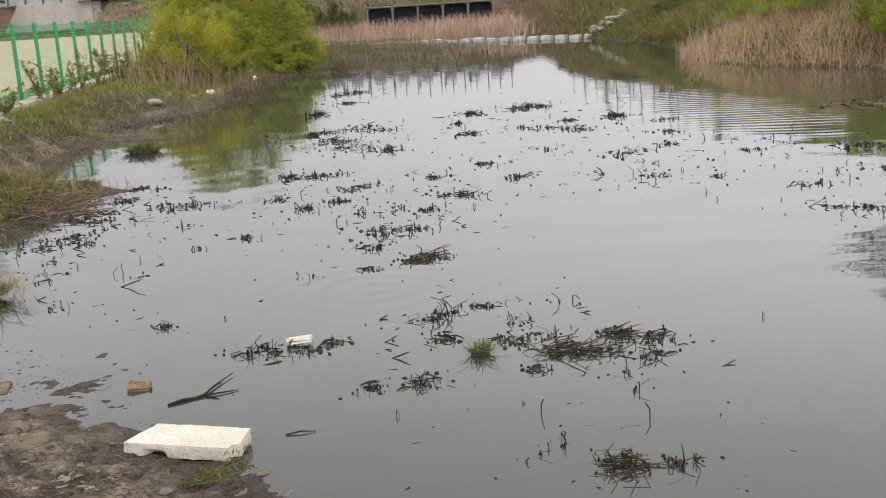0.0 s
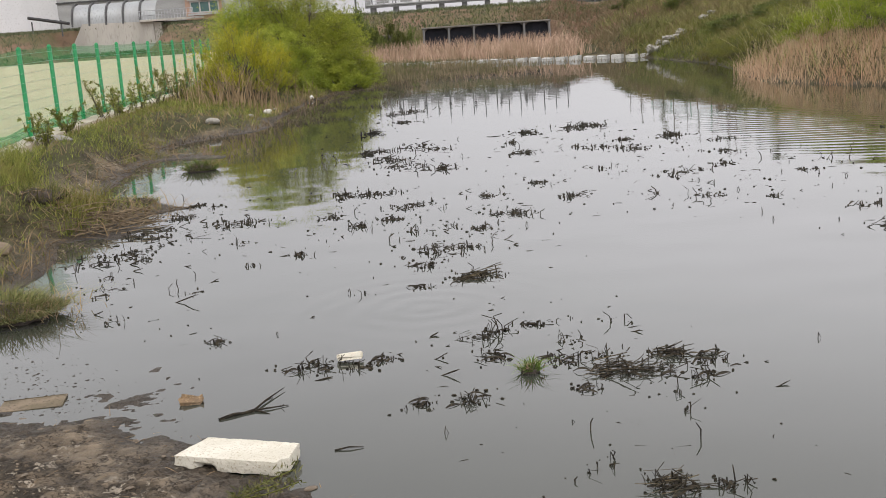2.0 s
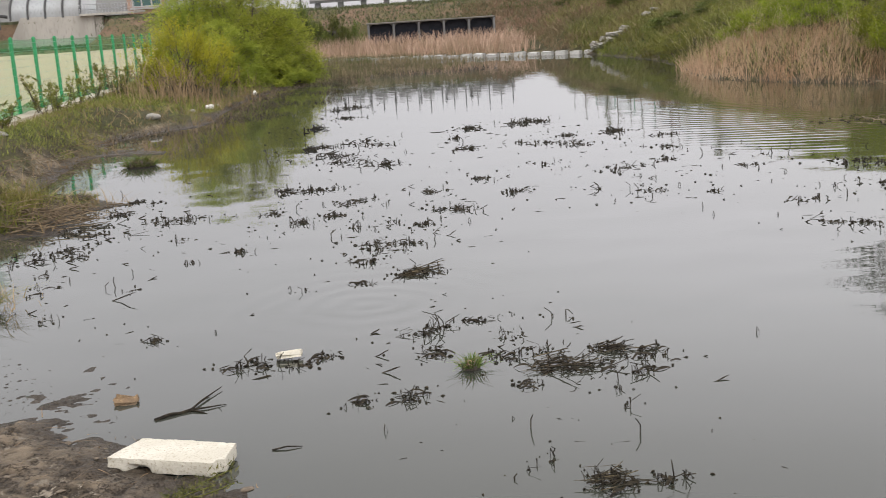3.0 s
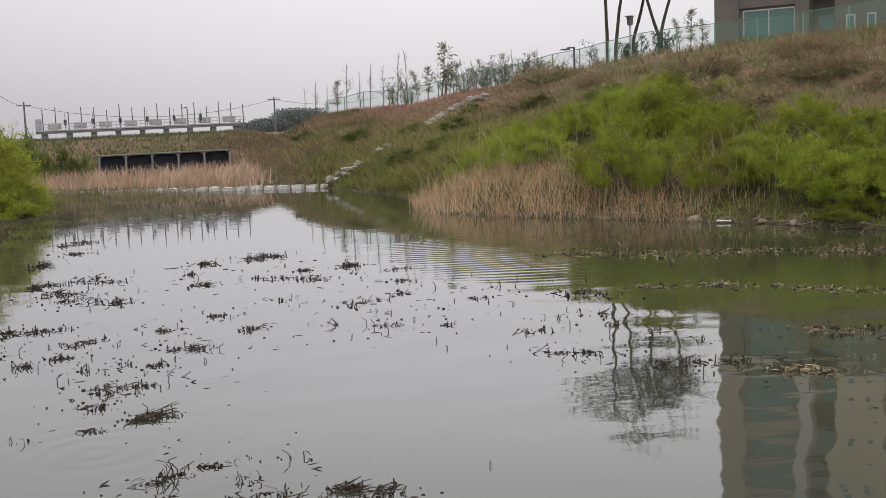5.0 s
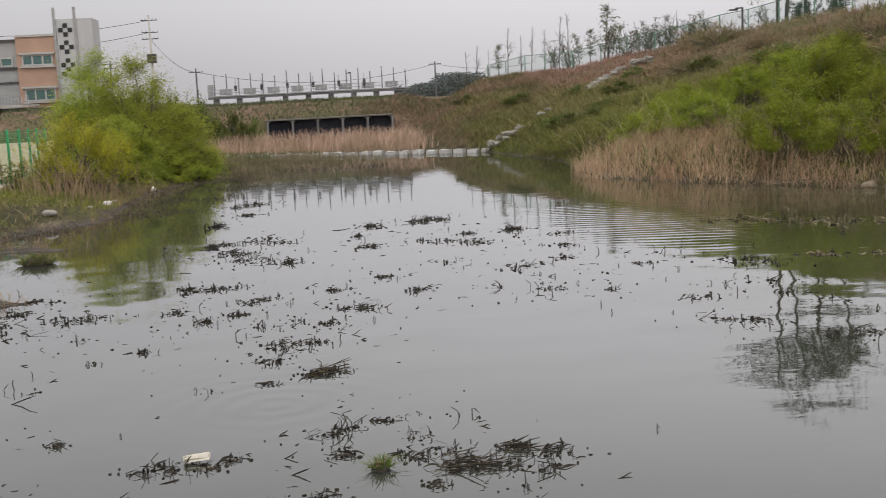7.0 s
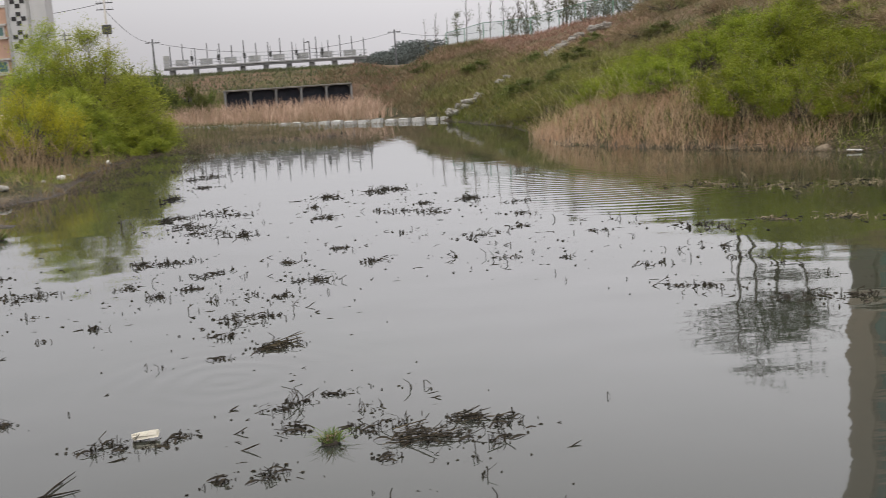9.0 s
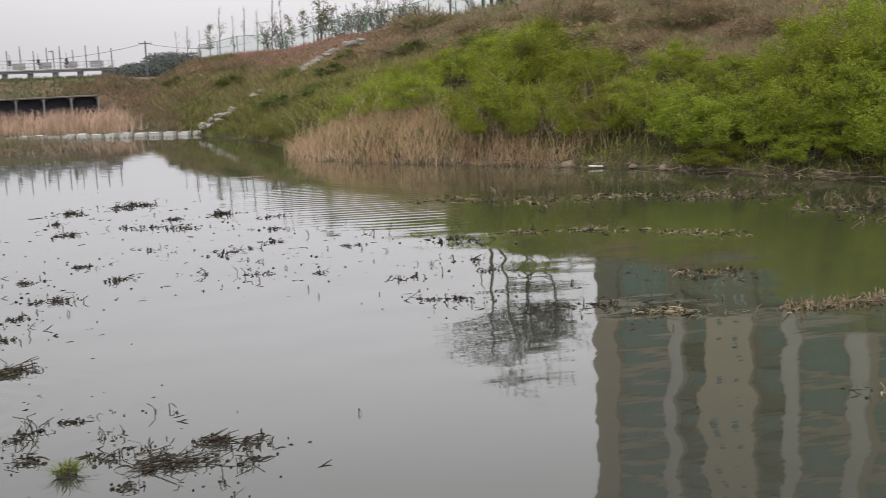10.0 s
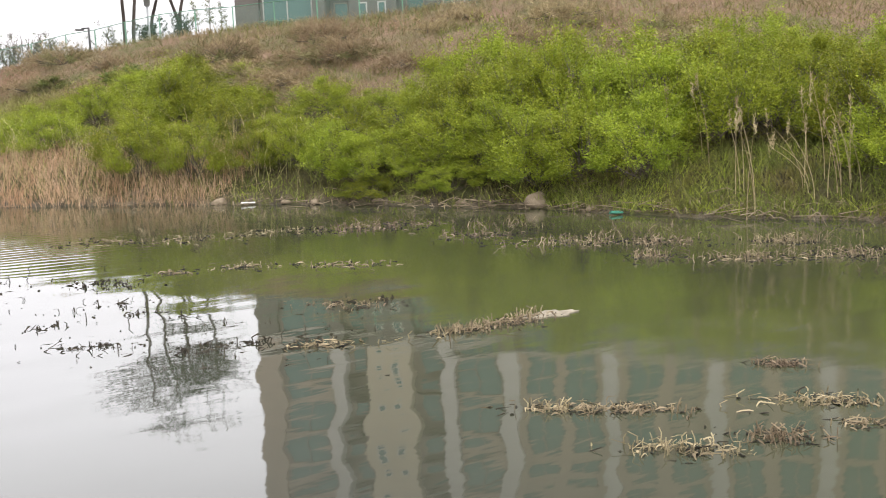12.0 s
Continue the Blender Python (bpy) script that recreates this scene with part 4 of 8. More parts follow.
# ---------------------------------------------------------------- shrubs and trees
def limb_path(p, d, length, steps, rng, sag=0.0, wander=0.18):
    pts = [np.array(p, float)]
    d = np.array(d, float)
    for _ in range(steps):
        d = d + rng.normal(0, wander, 3) - np.array([0, 0, sag])
        d /= np.linalg.norm(d)
        pts.append(pts[-1] + d * length / steps)
    return pts


def shrub_parts(seed, height, width, stems, per_stem, leaf, droop=0.0, from_low=0.12, upright=1.0):
    """Many stems from one foot, twigs off them and leaves along the twigs. Returns stem and leaf arrays."""
    rng = np.random.default_rng(seed)
    V, F, cen, dirs = [], [], [], []
    for s in range(stems):
        a = rng.uniform(0, 2 * math.pi)
        lean = rng.uniform(0.05, 1.0) * width / height / upright
        L = height * rng.uniform(0.7, 1.08) * math.sqrt(1 + lean * lean * 0.6)
        pts = limb_path((rng.normal(0, 0.12 * width), rng.normal(0, 0.12 * width), -0.05), (math.cos(a) * lean, math.sin(a) * lean, 1), L, 7, rng, droop * 0.06, 0.09)
        rad = 0.006 * height + 0.008
        tube(V, F, [tuple(q) for q in pts], [rad * (1 - 0.85 * i / 7) for i in range(8)], 4)
        P = np.array(pts)
        tw = max(6, int(per_stem / 14))
        for _ in range(tw):
            k = rng.uniform(from_low, 1.0) * 6.99
            i = int(k)
            q = P[i] + (P[i + 1] - P[i]) * (k - i)
            ax = P[i + 1] - P[i]
            ax /= np.linalg.norm(ax)
            d = ax * 0.6 + rng.normal(0, 0.6, 3)
            d[2] += 0.25 - droop
            d /= np.linalg.norm(d)
            tl = height * rng.uniform(0.08, 0.24) * (1.15 - 0.6 * k / 7)
            m = int(14 * rng.uniform(0.6, 1.4))
            u = rng.uniform(0.1, 1.0, m)[:, None]
            c = q + d * tl * u + np.array([0, 0, -droop * 0.35 * tl]) * u * u + rng.normal(0, 0.012 * height, (m, 3))
            cen.append(c)
            dirs.append(d * 0.8 + rng.normal(0, 0.55, (m, 3)) - np.array([0, 0, droop * 0.7]))
            if rng.uniform() < 0.3:
                tube(V, F, [tuple(q), tuple(q + d * tl * 0.9 + np.array([0, 0, -droop * 0.3 * tl]))], [0.005, 0.002], 4)
    cen, dirs = np.concatenate(cen), np.concatenate(dirs)
    lv, lf = leaves(cen, dirs, leaf[0], leaf[1], rng)
    return (np.array(V), np.array(F)), (lv, lf)


def dome_parts(seed, radius, height, clumps, per, leaf, rise=0.7, droop=0.0, low=0.05, stems=14, ragged=0.22, twig=(0.10, 0.26)):
    """A full, uneven dome: limbs from the foot to many clumps of twigs, leaves along the twigs."""
    rng = np.random.default_rng(seed)
    V, F = [], []
    a = rng.uniform(0, 2 * np.pi, clumps)
    el = np.arcsin(rng.uniform(low, 1.0, clumps))
    r = rng.uniform(0.35, 1.0, clumps) ** 0.45
    lump = 1 + ragged * np.sin(3 * a + seed) * np.cos(2.3 * el + seed) + ragged * 0.8 * np.sin(5.3 * a + 2.1 * seed + 4 * el) + rng.normal(0, 0.05, clumps)
    out = np.stack([np.cos(a) * np.cos(el), np.sin(a) * np.cos(el), np.sin(el)], 1)
    pos = out * (r * lump)[:, None] * np.array([radius, radius, height * 0.93])
    pos[:, 2] = np.maximum(pos[:, 2], 0.05 * height)
    foot = rng.normal(0, 0.10 * radius, (stems, 3))
    foot[:, 2] = -0.08
    for i in range(clumps):
        if i % max(1, clumps // (stems * 5)) == 0:
            b = foot[rng.integers(stems)]
            mid = b * 0.5 + pos[i] * 0.5 + np.array([0, 0, 0.12 * height])
            rad = 0.010 + 0.006 * height
            tube(V, F, [tuple(b), tuple(mid), tuple(pos[i])], [rad, rad * 0.6, 0.004], 4)
    d = out * np.array([0.6, 0.6, 0.3]) + np.array([0, 0, rise - droop]) + rng.normal(0, 0.30, (clumps, 3))
    d /= np.linalg.norm(d, axis=1, keepdims=True)
    tl = height * rng.uniform(twig[0], twig[1], clumps)
    u = rng.uniform(0, 1, (clumps, per, 1))
    c = pos[:, None, :] + d[:, None, :] * tl[:, None, None] * u - np.array([0, 0, 1]) * droop * 0.8 * tl[:, None, None] * u * u + rng.normal(0, 0.018 * height + 0.012, (clumps, per, 3))
    c[:, :, 2] = np.maximum(c[:, :, 2], 0.02)
    dl = d[:, None, :] * 0.9 + rng.normal(0, 0.5, (clumps, per, 3)) - np.array([0, 0, droop * 0.8])
    lv, lf = leaves(c.reshape(-1, 3), dl.reshape(-1, 3), leaf[0], leaf[1], rng)
    return (np.array(V), np.array(F)), (lv, lf)


def lobed_parts(seed, radius, height, lobes, twigs, per, leaf, rise=0.5, droop=0.0, low=0.05, spread=0.34, sprig=0.08, stems=12, deep=0.55):
    """Lobes of twigs on bent limbs, with hollows between them: limb and leaf arrays."""
    rng = np.random.default_rng(seed)
    V, F = [], []
    a = np.arange(lobes) * 2.4 + rng.normal(0, 0.35, lobes)
    el = np.arcsin(np.clip(low + (1 - low) * (np.arange(lobes) + 0.5) / lobes + rng.normal(0, 0.08, lobes), -0.3, 1))
    r = rng.uniform(deep, 0.95, lobes)
    out = np.stack([np.cos(a) * np.cos(el), np.sin(a) * np.cos(el), np.sin(el)], 1)
    size = spread * rng.uniform(0.6, 1.3, lobes)
    cen = out * r[:, None] * np.array([radius, radius, height * 0.86])
    cen[:, 2] = np.maximum(cen[:, 2], 0.10 * height)
    foot = rng.normal(0, 0.10 * radius, (stems, 3))
    foot[:, 2] = -0.08
    rad = 0.010 + 0.006 * height
    for i in range(lobes):
        b = foot[i % stems]
        mid = b * 0.45 + cen[i] * 0.55 + np.array([0, 0, 0.10 * height]) + rng.normal(0, 0.05 * radius, 3)
        tube(V, F, [tuple(b), tuple(b * 0.75 + mid * 0.25 + rng.normal(0, 0.02, 3)), tuple(mid), tuple(cen[i])], [rad, rad * 0.8, rad * 0.55, 0.004], 4)
    n = lobes * twigs
    lobe = np.repeat(np.arange(lobes), twigs)
    d = rng.normal(0, 1, (n, 3))
    d /= np.linalg.norm(d, axis=1, keepdims=True)
    d = d + out[lobe] * 0.75 + np.array([0, 0, rise - droop])
    d /= np.linalg.norm(d, axis=1, keepdims=True)
    tl = size[lobe] * math.sqrt(radius * height) * rng.uniform(0.6, 1.25, n) * np.where(rng.uniform(0, 1, n) < sprig, 1.8, 1.0)
    start = cen[lobe] + rng.normal(0, 0.14, (n, 3)) * (size[lobe] * radius)[:, None]
    for i in range(0, n, 4):
        tube(V, F, [tuple(start[i]), tuple(start[i] + d[i] * tl[i] * 0.9 - np.array([0, 0, droop * 0.6 * tl[i]]))], [0.006, 0.002], 4)
    u = rng.uniform(0.15, 1, (n, per, 1)) ** 0.75
    c = start[:, None, :] + d[:, None, :] * tl[:, None, None] * u - np.array([0, 0, 1]) * droop * 0.8 * tl[:, None, None] * u * u + rng.normal(0, 0.012 * height + 0.010, (n, per, 3))
    c[:, :, 2] = np.maximum(c[:, :, 2], 0.02)
    dl = d[:, None, :] * 0.9 + rng.normal(0, 0.55, (n, per, 3)) - np.array([0, 0, droop * 0.8])
    lv, lf = leaves(c.reshape(-1, 3), dl.reshape(-1, 3), leaf[0], leaf[1], rng)
    return (np.array(V), np.array(F)), (lv, lf)


def make_lobed(name, label, seed, material, bark=M_BARK, category="shrub", group="", **more):
    st, lv = lobed_parts(seed, **more)
    ob = thing(name, Matrix(), label, category, group)
    part_np("trunk", st[0], st[1], bark, ob)
    part_np("foliage", lv[0], lv[1], material, ob)
    return ob


def make_dome(name, label, seed, material, bark=M_BARK, category="shrub", group="", **more):
    st, lv = dome_parts(seed, **more)
    ob = thing(name, Matrix(), label, category, group)
    part_np("trunk", st[0], st[1], bark, ob)
    part_np("foliage", lv[0], lv[1], material, ob)
    return ob


def make_shrub(name, label, seed, height, width, stems, per_stem, leaf, material, bark=M_BARK, category="shrub", group="", **more):
    st, lv = shrub_parts(seed, height, width, stems, per_stem, leaf, **more)
    ob = thing(name, Matrix(), label, category, group)
    part_np("trunk", st[0], st[1], bark, ob)
    part_np("foliage", lv[0], lv[1], material, ob)
    return ob


# willow shrubs on the right-hand bank
SHRUB_LABEL = "dense bright green willow shrub on the embankment"
protos = [make_lobed("willow_shrub", SHRUB_LABEL, 100 + i, M_LEAF, group="shrubs along the pond", radius=1.2, height=2.2, lobes=34, twigs=34, per=20, leaf=(0.066, 0.021), spread=0.36, sprig=0.16, rise=1.3, low=-0.12) for i in range(4)]
M_LEAF_DULL = leafy("olive_shrub_leaf", (0.12, 0.135, 0.028), (0.27, 0.27, 0.06), (0.165, 0.15, 0.04), 0.2, patch=0.9)
dull = [make_lobed("slope_shrub", "dull olive green shrub near the stone steps", 104 + i, M_LEAF_DULL, group="shrubs along the pond", radius=1.2, height=2.2, lobes=34, twigs=28, per=16, leaf=(0.066, 0.021), spread=0.36, sprig=0.16, rise=1.3, low=-0.12) for i in range(2)]
rng = np.random.default_rng(5)
# height to which the growth reaches, as a slope of sight from the camera, by bearing
REACH = np.array([(13.0, -0.036), (15.2, -0.030), (18.0, -0.013), (20.7, -0.006), (23.4, 0.006), (25.6, 0.020), (27.5, 0.025), (29.3, 0.001), (31.2, -0.007), (32.9, 0.011), (34.9, -0.003),
                  (37.0, -0.005), (39.3, 0.034), (42.1, 0.048), (44.8, 0.053), (47.5, 0.053), (50.1, 0.046), (52.7, 0.036), (55.3, 0.044), (57.8, 0.040), (66.0, 0.04)])
places = []
along = np.array([(12.6, 30.6), (14.6, 27.2), (16.4, 24.0), (17.7, 21.2), (18.7, 18.9), (19.3, 16.5), (20.7, 13.6), (22.0, 10.0), (22.8, 6.5)])
for off, share, step in ((0.15, 0.55, 1.2), (1.5, 0.72, 1.6), (3.3, 0.88, 2.0), (5.4, 1.0, 2.4)):
    for i in range(len(along) - 1):
        a, b2 = along[i], along[i + 1]
        L = np.linalg.norm(b2 - a)
        d = (b2 - a) / L
        for k in range(max(1, round(L / step))):
            q = a + d * (k + rng.uniform(0.2, 0.8)) * L / max(1, round(L / step)) + np.array([-d[1], d[0]]) * (off + rng.uniform(-0.35, 0.35))
            if (off < 1 and 12.6 < q[1] < 16.6) or (off > 5 and q[1] > 22):
                continue
            places.append((q[0], q[1], share * rng.uniform(0.9, 1.08)))
places += [(q[0] + rng.uniform(-0.4, 0.4), q[1] + rng.uniform(-0.6, 0.6), rng.uniform(0.2, 0.3)) for q in ((16.6, 23.4), (17.0, 22.4), (17.4, 21.5), (17.8, 20.6))]
# the belt thins out and climbs towards the steps
places += [(11.0, 37.0, 0.85), (11.6, 34.6, 0.8), (12.4, 33.0, 0.8), (13.0, 36.4, 0.95), (14.2, 33.8, 1.0), (15.4, 31.6, 1.0), (12.0, 39.8, 0.9), (16.6, 32.6, 1.0), (17.6, 30.6, 1.0)]
places += [(10.2 + 0.9 * (k % 5) + rng.uniform(-0.4, 0.4) + 0.25 * (k // 5), 42.5 - 2.3 * (k // 5) + rng.uniform(-0.8, 0.8), rng.uniform(0.45, 0.75)) for k in range(18)]
places += [(12.7, 42.4, 0.9), (13.4, 41.4, 0.95), (13.9, 39.2, 1.0), (14.6, 38.0, 1.0), (14.9, 36.4, 1.0), (15.6, 37.4, 1.0), (15.9, 35.0, 1.0), (16.6, 36.2, 1.0), (17.0, 33.8, 1.0), (13.2, 37.8, 0.9), (13.8, 35.4, 0.95),
           (17.2, 38.6, 1.0), (18.2, 35.8, 1.0), (12.2, 41.0, 0.8), (18.6, 33.0, 1.0)]
used = []
for i, (x, y, share) in enumerate(places):
    zg = ground_z(x, y)
    bearing, dist = math.degrees(math.atan2(x, y)), math.hypot(x, y)
    s = max(0.32, min(1.5, (3.0 + np.interp(bearing, REACH[:, 0], REACH[:, 1]) * dist - zg) / 2.25)) * share
    m = Matrix.LocRotScale((x, y, zg - 0.05), Euler((0, 0, rng.uniform(0, 6.28))), None)
    kinds = dull if y > 36.5 else protos
    if kinds[i % len(kinds)] in used:
        ob = copy_thing(kinds[i % len(kinds)], m)
    else:
        ob = kinds[i % len(kinds)]
        used.append(ob)
    ob.matrix_world = m
    w = 0.35 + 0.7 * s
    ob.scale = (w * rng.uniform(0.95, 1.2), w * rng.uniform(0.95, 1.2), s)

# low green growth at the foot of the steps
M_BUSH = leafy("dull_green_bush_leaf", (0.075, 0.10, 0.026), (0.19, 0.215, 0.055), (0.10, 0.11, 0.035), 0.2, patch=0.8)
low = make_lobed("low_bush", "low green bush on the slope beside the steps", 131, M_BUSH, group="bushes on the slope", radius=0.9, height=0.95, lobes=22, twigs=18, per=12, leaf=(0.09, 0.03), spread=0.36, rise=0.9)
for i, (x, y, s) in enumerate(((11.2, 44.5, 0.8), (12.4, 43.0, 0.9), (10.9, 40.6, 0.7), (13.8, 45.8, 0.8), (12.9, 49.6, 0.7), (11.0, 52.4, 0.8), (15.0, 47.5, 0.7),
                               (16.4, 43.4, 0.8), (17.5, 39.0, 0.9), (9.4, 57.5, 0.8))):
    m = Matrix.LocRotScale((x, y, ground_z(x, y) - 0.05), Euler((0, 0, i * 1.9)), None)
    ob = low if i == 0 else copy_thing(low, m)
    ob.matrix_world = m
    ob.scale = (s * 1.35, s * 1.15, s * 0.62)

# heaps of matted dead growth on the upper slope
heap = make_dome("dry_scrub", "low heap of matted tan and rusty dead weeds on the slope", 135, M_RUST, M_BARK, "scrub", "dry scrub on the embankment", radius=1.1, height=0.42, clumps=260, per=12, leaf=(0.22, 0.012), rise=0.1, ragged=0.4, low=0.02)
hr = np.random.default_rng(136)
for i in range(34):
    k = hr.uniform(18, 62)
    d = hr.uniform(0.76, 0.97)
    cx = np.interp(k, -np.degrees(np.arctan2(-CREST[:, 0], CREST[:, 1]))[::1], CREST[:, 0]) * d
    cy = np.interp(k, -np.degrees(np.arctan2(-CREST[:, 0], CREST[:, 1]))[::1], CREST[:, 1]) * d
    m = Matrix.LocRotScale((cx, cy, ground_z(cx, cy) - 0.08), Euler((0, 0, i * 1.7)), None)
    ob = heap if i == 0 else copy_thing(heap, m)
    ob.matrix_world = m
    q = hr.uniform(0.6, 1.5)
    ob.scale = (q * hr.uniform(0.8, 1.4), q, q * hr.uniform(0.6, 1.2))

# the two willows on the left bank
yellow = make_lobed("yellow_willow", "bushy willow in fresh yellow-green leaf on the bank", 141, M_LEAF_YELLOW, category="tree", radius=1.75, height=2.5, lobes=54, twigs=30, per=13, leaf=(0.075, 0.021), low=0.12, spread=0.26, sprig=0.22, rise=1.5, stems=22)
yellow.location = (-6.15, 36.8, ground_z(-6.15, 36.8) - 0.05)
for i, (x, y, h, w, seed) in enumerate(((-5.0, 42.9, 4.8, 1.85, 151), (-3.85, 43.0, 3.5, 1.5, 152), (-6.55, 43.2, 5.0, 1.6, 153), (-5.4, 40.4, 2.4, 1.3, 154), (-3.4, 41.6, 0.95, 1.0, 155))):
    big = make_lobed("weeping_willow", "wide round willow with drooping green leaves over the water", seed, M_LEAF_WILLOW, category="tree", radius=w, height=h, lobes=110 if h > 4.5 else 76 if h > 1 else 26, twigs=34, per=15, leaf=(0.10, 0.02), droop=0.35, rise=0.85, low=-0.1, spread=0.26, sprig=0.15, deep=0.45)
    big.location = (x, y, ground_z(x, y) - 0.05)
# dead stems and dry weeds round the foot of the yellow willow
V, F = [], []
wr = np.random.default_rng(158)
for _ in range(190):
    x, y = -6.0 + wr.normal(0, 0.85), 35.2 + wr.normal(0, 1.0)
    L, a = wr.uniform(0.35, 1.25), wr.uniform(0, 6.28)
    z, ln = ground_z(x, y), wr.uniform(0.1, 0.6)
    tube(V, F, [(x, y, z - 0.05), (x + math.cos(a) * ln * L * 0.35, y + math.sin(a) * ln * L * 0.35, z + L * 0.55), (x + math.cos(a) * ln * L, y + math.sin(a) * ln * L, z + L)], [0.012, 0.010, 0.004], 4)
tagged(part_np("dead_weed_stems", np.array(V), np.array(F), M_DRY), "bare tan stems of last year's weeds under the willow", "weeds", kind="stuff")

# weeds along the fence
for i, (x, y, h) in enumerate(((-7.9, 24.6, 0.8), (-8.15, 28.4, 1.35), (-8.1, 29.6, 1.0), (-8.15, 31.6, 1.2), (-8.2, 33.8, 1.3), (-7.9, 35.6, 1.2), (-7.7, 22.3, 0.8), (-8.3, 36.6, 1.2), (-7.6, 38.0, 1.3))):
    w = make_shrub("roadside_weed", "leggy olive green weed at the foot of the fence", 160 + i, h * 0.85, 0.8 * h, 8, 130, (0.075, 0.020), M_LEAF_DULL, category="weed", group="weeds along the fence", from_low=0.08)
    w.location = (x, y, ground_z(x, y) - 0.02)


def bare_tree(seed, height, kind):
    """A young tree on the crest: 0 a bare whip with rising twigs, 1 a thin tree with hanging leaf clumps, 2 a twiggy bush."""
    rng = np.random.default_rng(seed)
    V, F, cen = [], [], []
    for s in range((1, 1, 8)[kind]):
        ln = (0.03, 0.05, 0.22)[kind]
        stem = limb_path((rng.normal(0, 0.16) * (kind == 2), rng.normal(0, 0.16) * (kind == 2), -0.1), (rng.normal(0, ln), rng.normal(0, ln), 1), height * (1.0 if s == 0 else rng.uniform(0.6, 0.95)), 8, rng, 0, 0.05 + 0.03 * (kind == 2))
        tube(V, F, [tuple(q) for q in stem], [(0.030, 0.036, 0.020)[kind] * (1 - 0.85 * i / 8) for i in range(9)], 5)
        for _ in range((22, 26, 14)[kind]):
            k = rng.uniform((1.6, 2.4, 1.5)[kind], 7.9)
            i = int(k)
            q = stem[i] + (stem[i + 1] - stem[i]) * (k - i)
            a = rng.uniform(0, 6.28)
            out = (0.42, 0.9, 0.75)[kind]
            tw = limb_path(q, (math.cos(a) * out, math.sin(a) * out, 0.9), height * rng.uniform(0.10, 0.30) * (1.35 - k / 8), 4, rng, 0.05 * (kind == 1), 0.18)
            tube(V, F, [tuple(p) for p in tw], [0.011, 0.009, 0.007, 0.005, 0.003], 4)
            if rng.uniform() < (0.03, 0.75, 0.12)[kind]:
                for p in tw[2:]:
                    cen.append(p + rng.normal(0, 0.07, ((5, 9, 4)[kind], 3)))
    if not cen:
        cen.append(stem[-1] + rng.normal(0, 0.1, (4, 3)))
    cen = np.concatenate(cen)
    lv, lf = leaves(cen, rng.normal(0, 1, (len(cen), 3)) - np.array([0, 0, 0.6]), 0.10, 0.04, rng)
    return (np.array(V), np.array(F)), (lv, lf)


def at_bearing(az, d):
    return d * math.sin(radians(-az)), d * math.cos(radians(-az))


SAP_LABEL = ("bare whip-like young tree on the crest", "thin young tree with hanging dark leaves on the crest", "twiggy half-bare bush on the crest")
saps = []
for i in range(6):
    st, lv = bare_tree(200 + i, 2.4, i % 3)
    ob = thing("sapling", Matrix(), SAP_LABEL[i % 3], "tree", "saplings on the crest")
    part_np("trunk", st[0], st[1], M_BARK, ob)
    part_np("foliage", lv[0], lv[1], M_LEAF_BUD, ob)
    saps.append(ob)
# bearing, slope of sight to the top, kind
SAPLINGS = [(10.85, 0.029, 1), (11.3, 0.045, 0), (11.9, 0.037, 0), (12.45, 0.0436, 0), (13.05, 0.041, 0), (13.5, 0.029, 2), (13.8, 0.052, 0), (14.1, 0.030, 2), (14.35, 0.054, 0), (14.8, 0.036, 1), (15.3, 0.038, 1),
            (15.95, 0.060, 1), (16.35, 0.040, 2), (16.7, 0.040, 1), (17.2, 0.036, 2), (17.6, 0.041, 2), (18.0, 0.040, 2), (18.35, 0.043, 2), (18.7, 0.041, 2), (19.1, 0.044, 2), (19.5, 0.051, 0), (19.8, 0.045, 2),
            (20.1, 0.044, 2), (20.4, 0.047, 2), (20.8, 0.043, 2), (21.1, 0.040, 2), (9.3, 0.026, 0), (9.75, 0.030, 0), (10.3, 0.026, 0), (23.35, 0.052, 2), (27.5, 0.069, 1), (28.0, 0.075, 1), (28.5, 0.068, 1)]
used = [0, 0, 0]
for i, (bear, top, kind) in enumerate(SAPLINGS):
    d = float(np.interp(bear, [-q[0] for q in CREST_POLAR], [q[1] for q in CREST_POLAR])) + 1.2 + 1.5 * (i % 3)
    x, y = at_bearing(-bear, d)
    zg = ground_z(x, y)
    m = Matrix.LocRotScale((x, y, zg), Euler((0, 0, i * 2.4)), None)
    base = saps[kind + 3 * (used[kind] % 2)]
    ob = base if used[kind] < 2 else copy_thing(base, m)
    used[kind] += 1
    ob.matrix_world = m
    k = max(0.3, (3.0 + top * d - zg) / 2.4)
    wide = (0.85, 1.0, 1.7)[kind]
    ob.scale = (k * wide, k * wide, k * (1.22 if kind == 2 else 1.0))


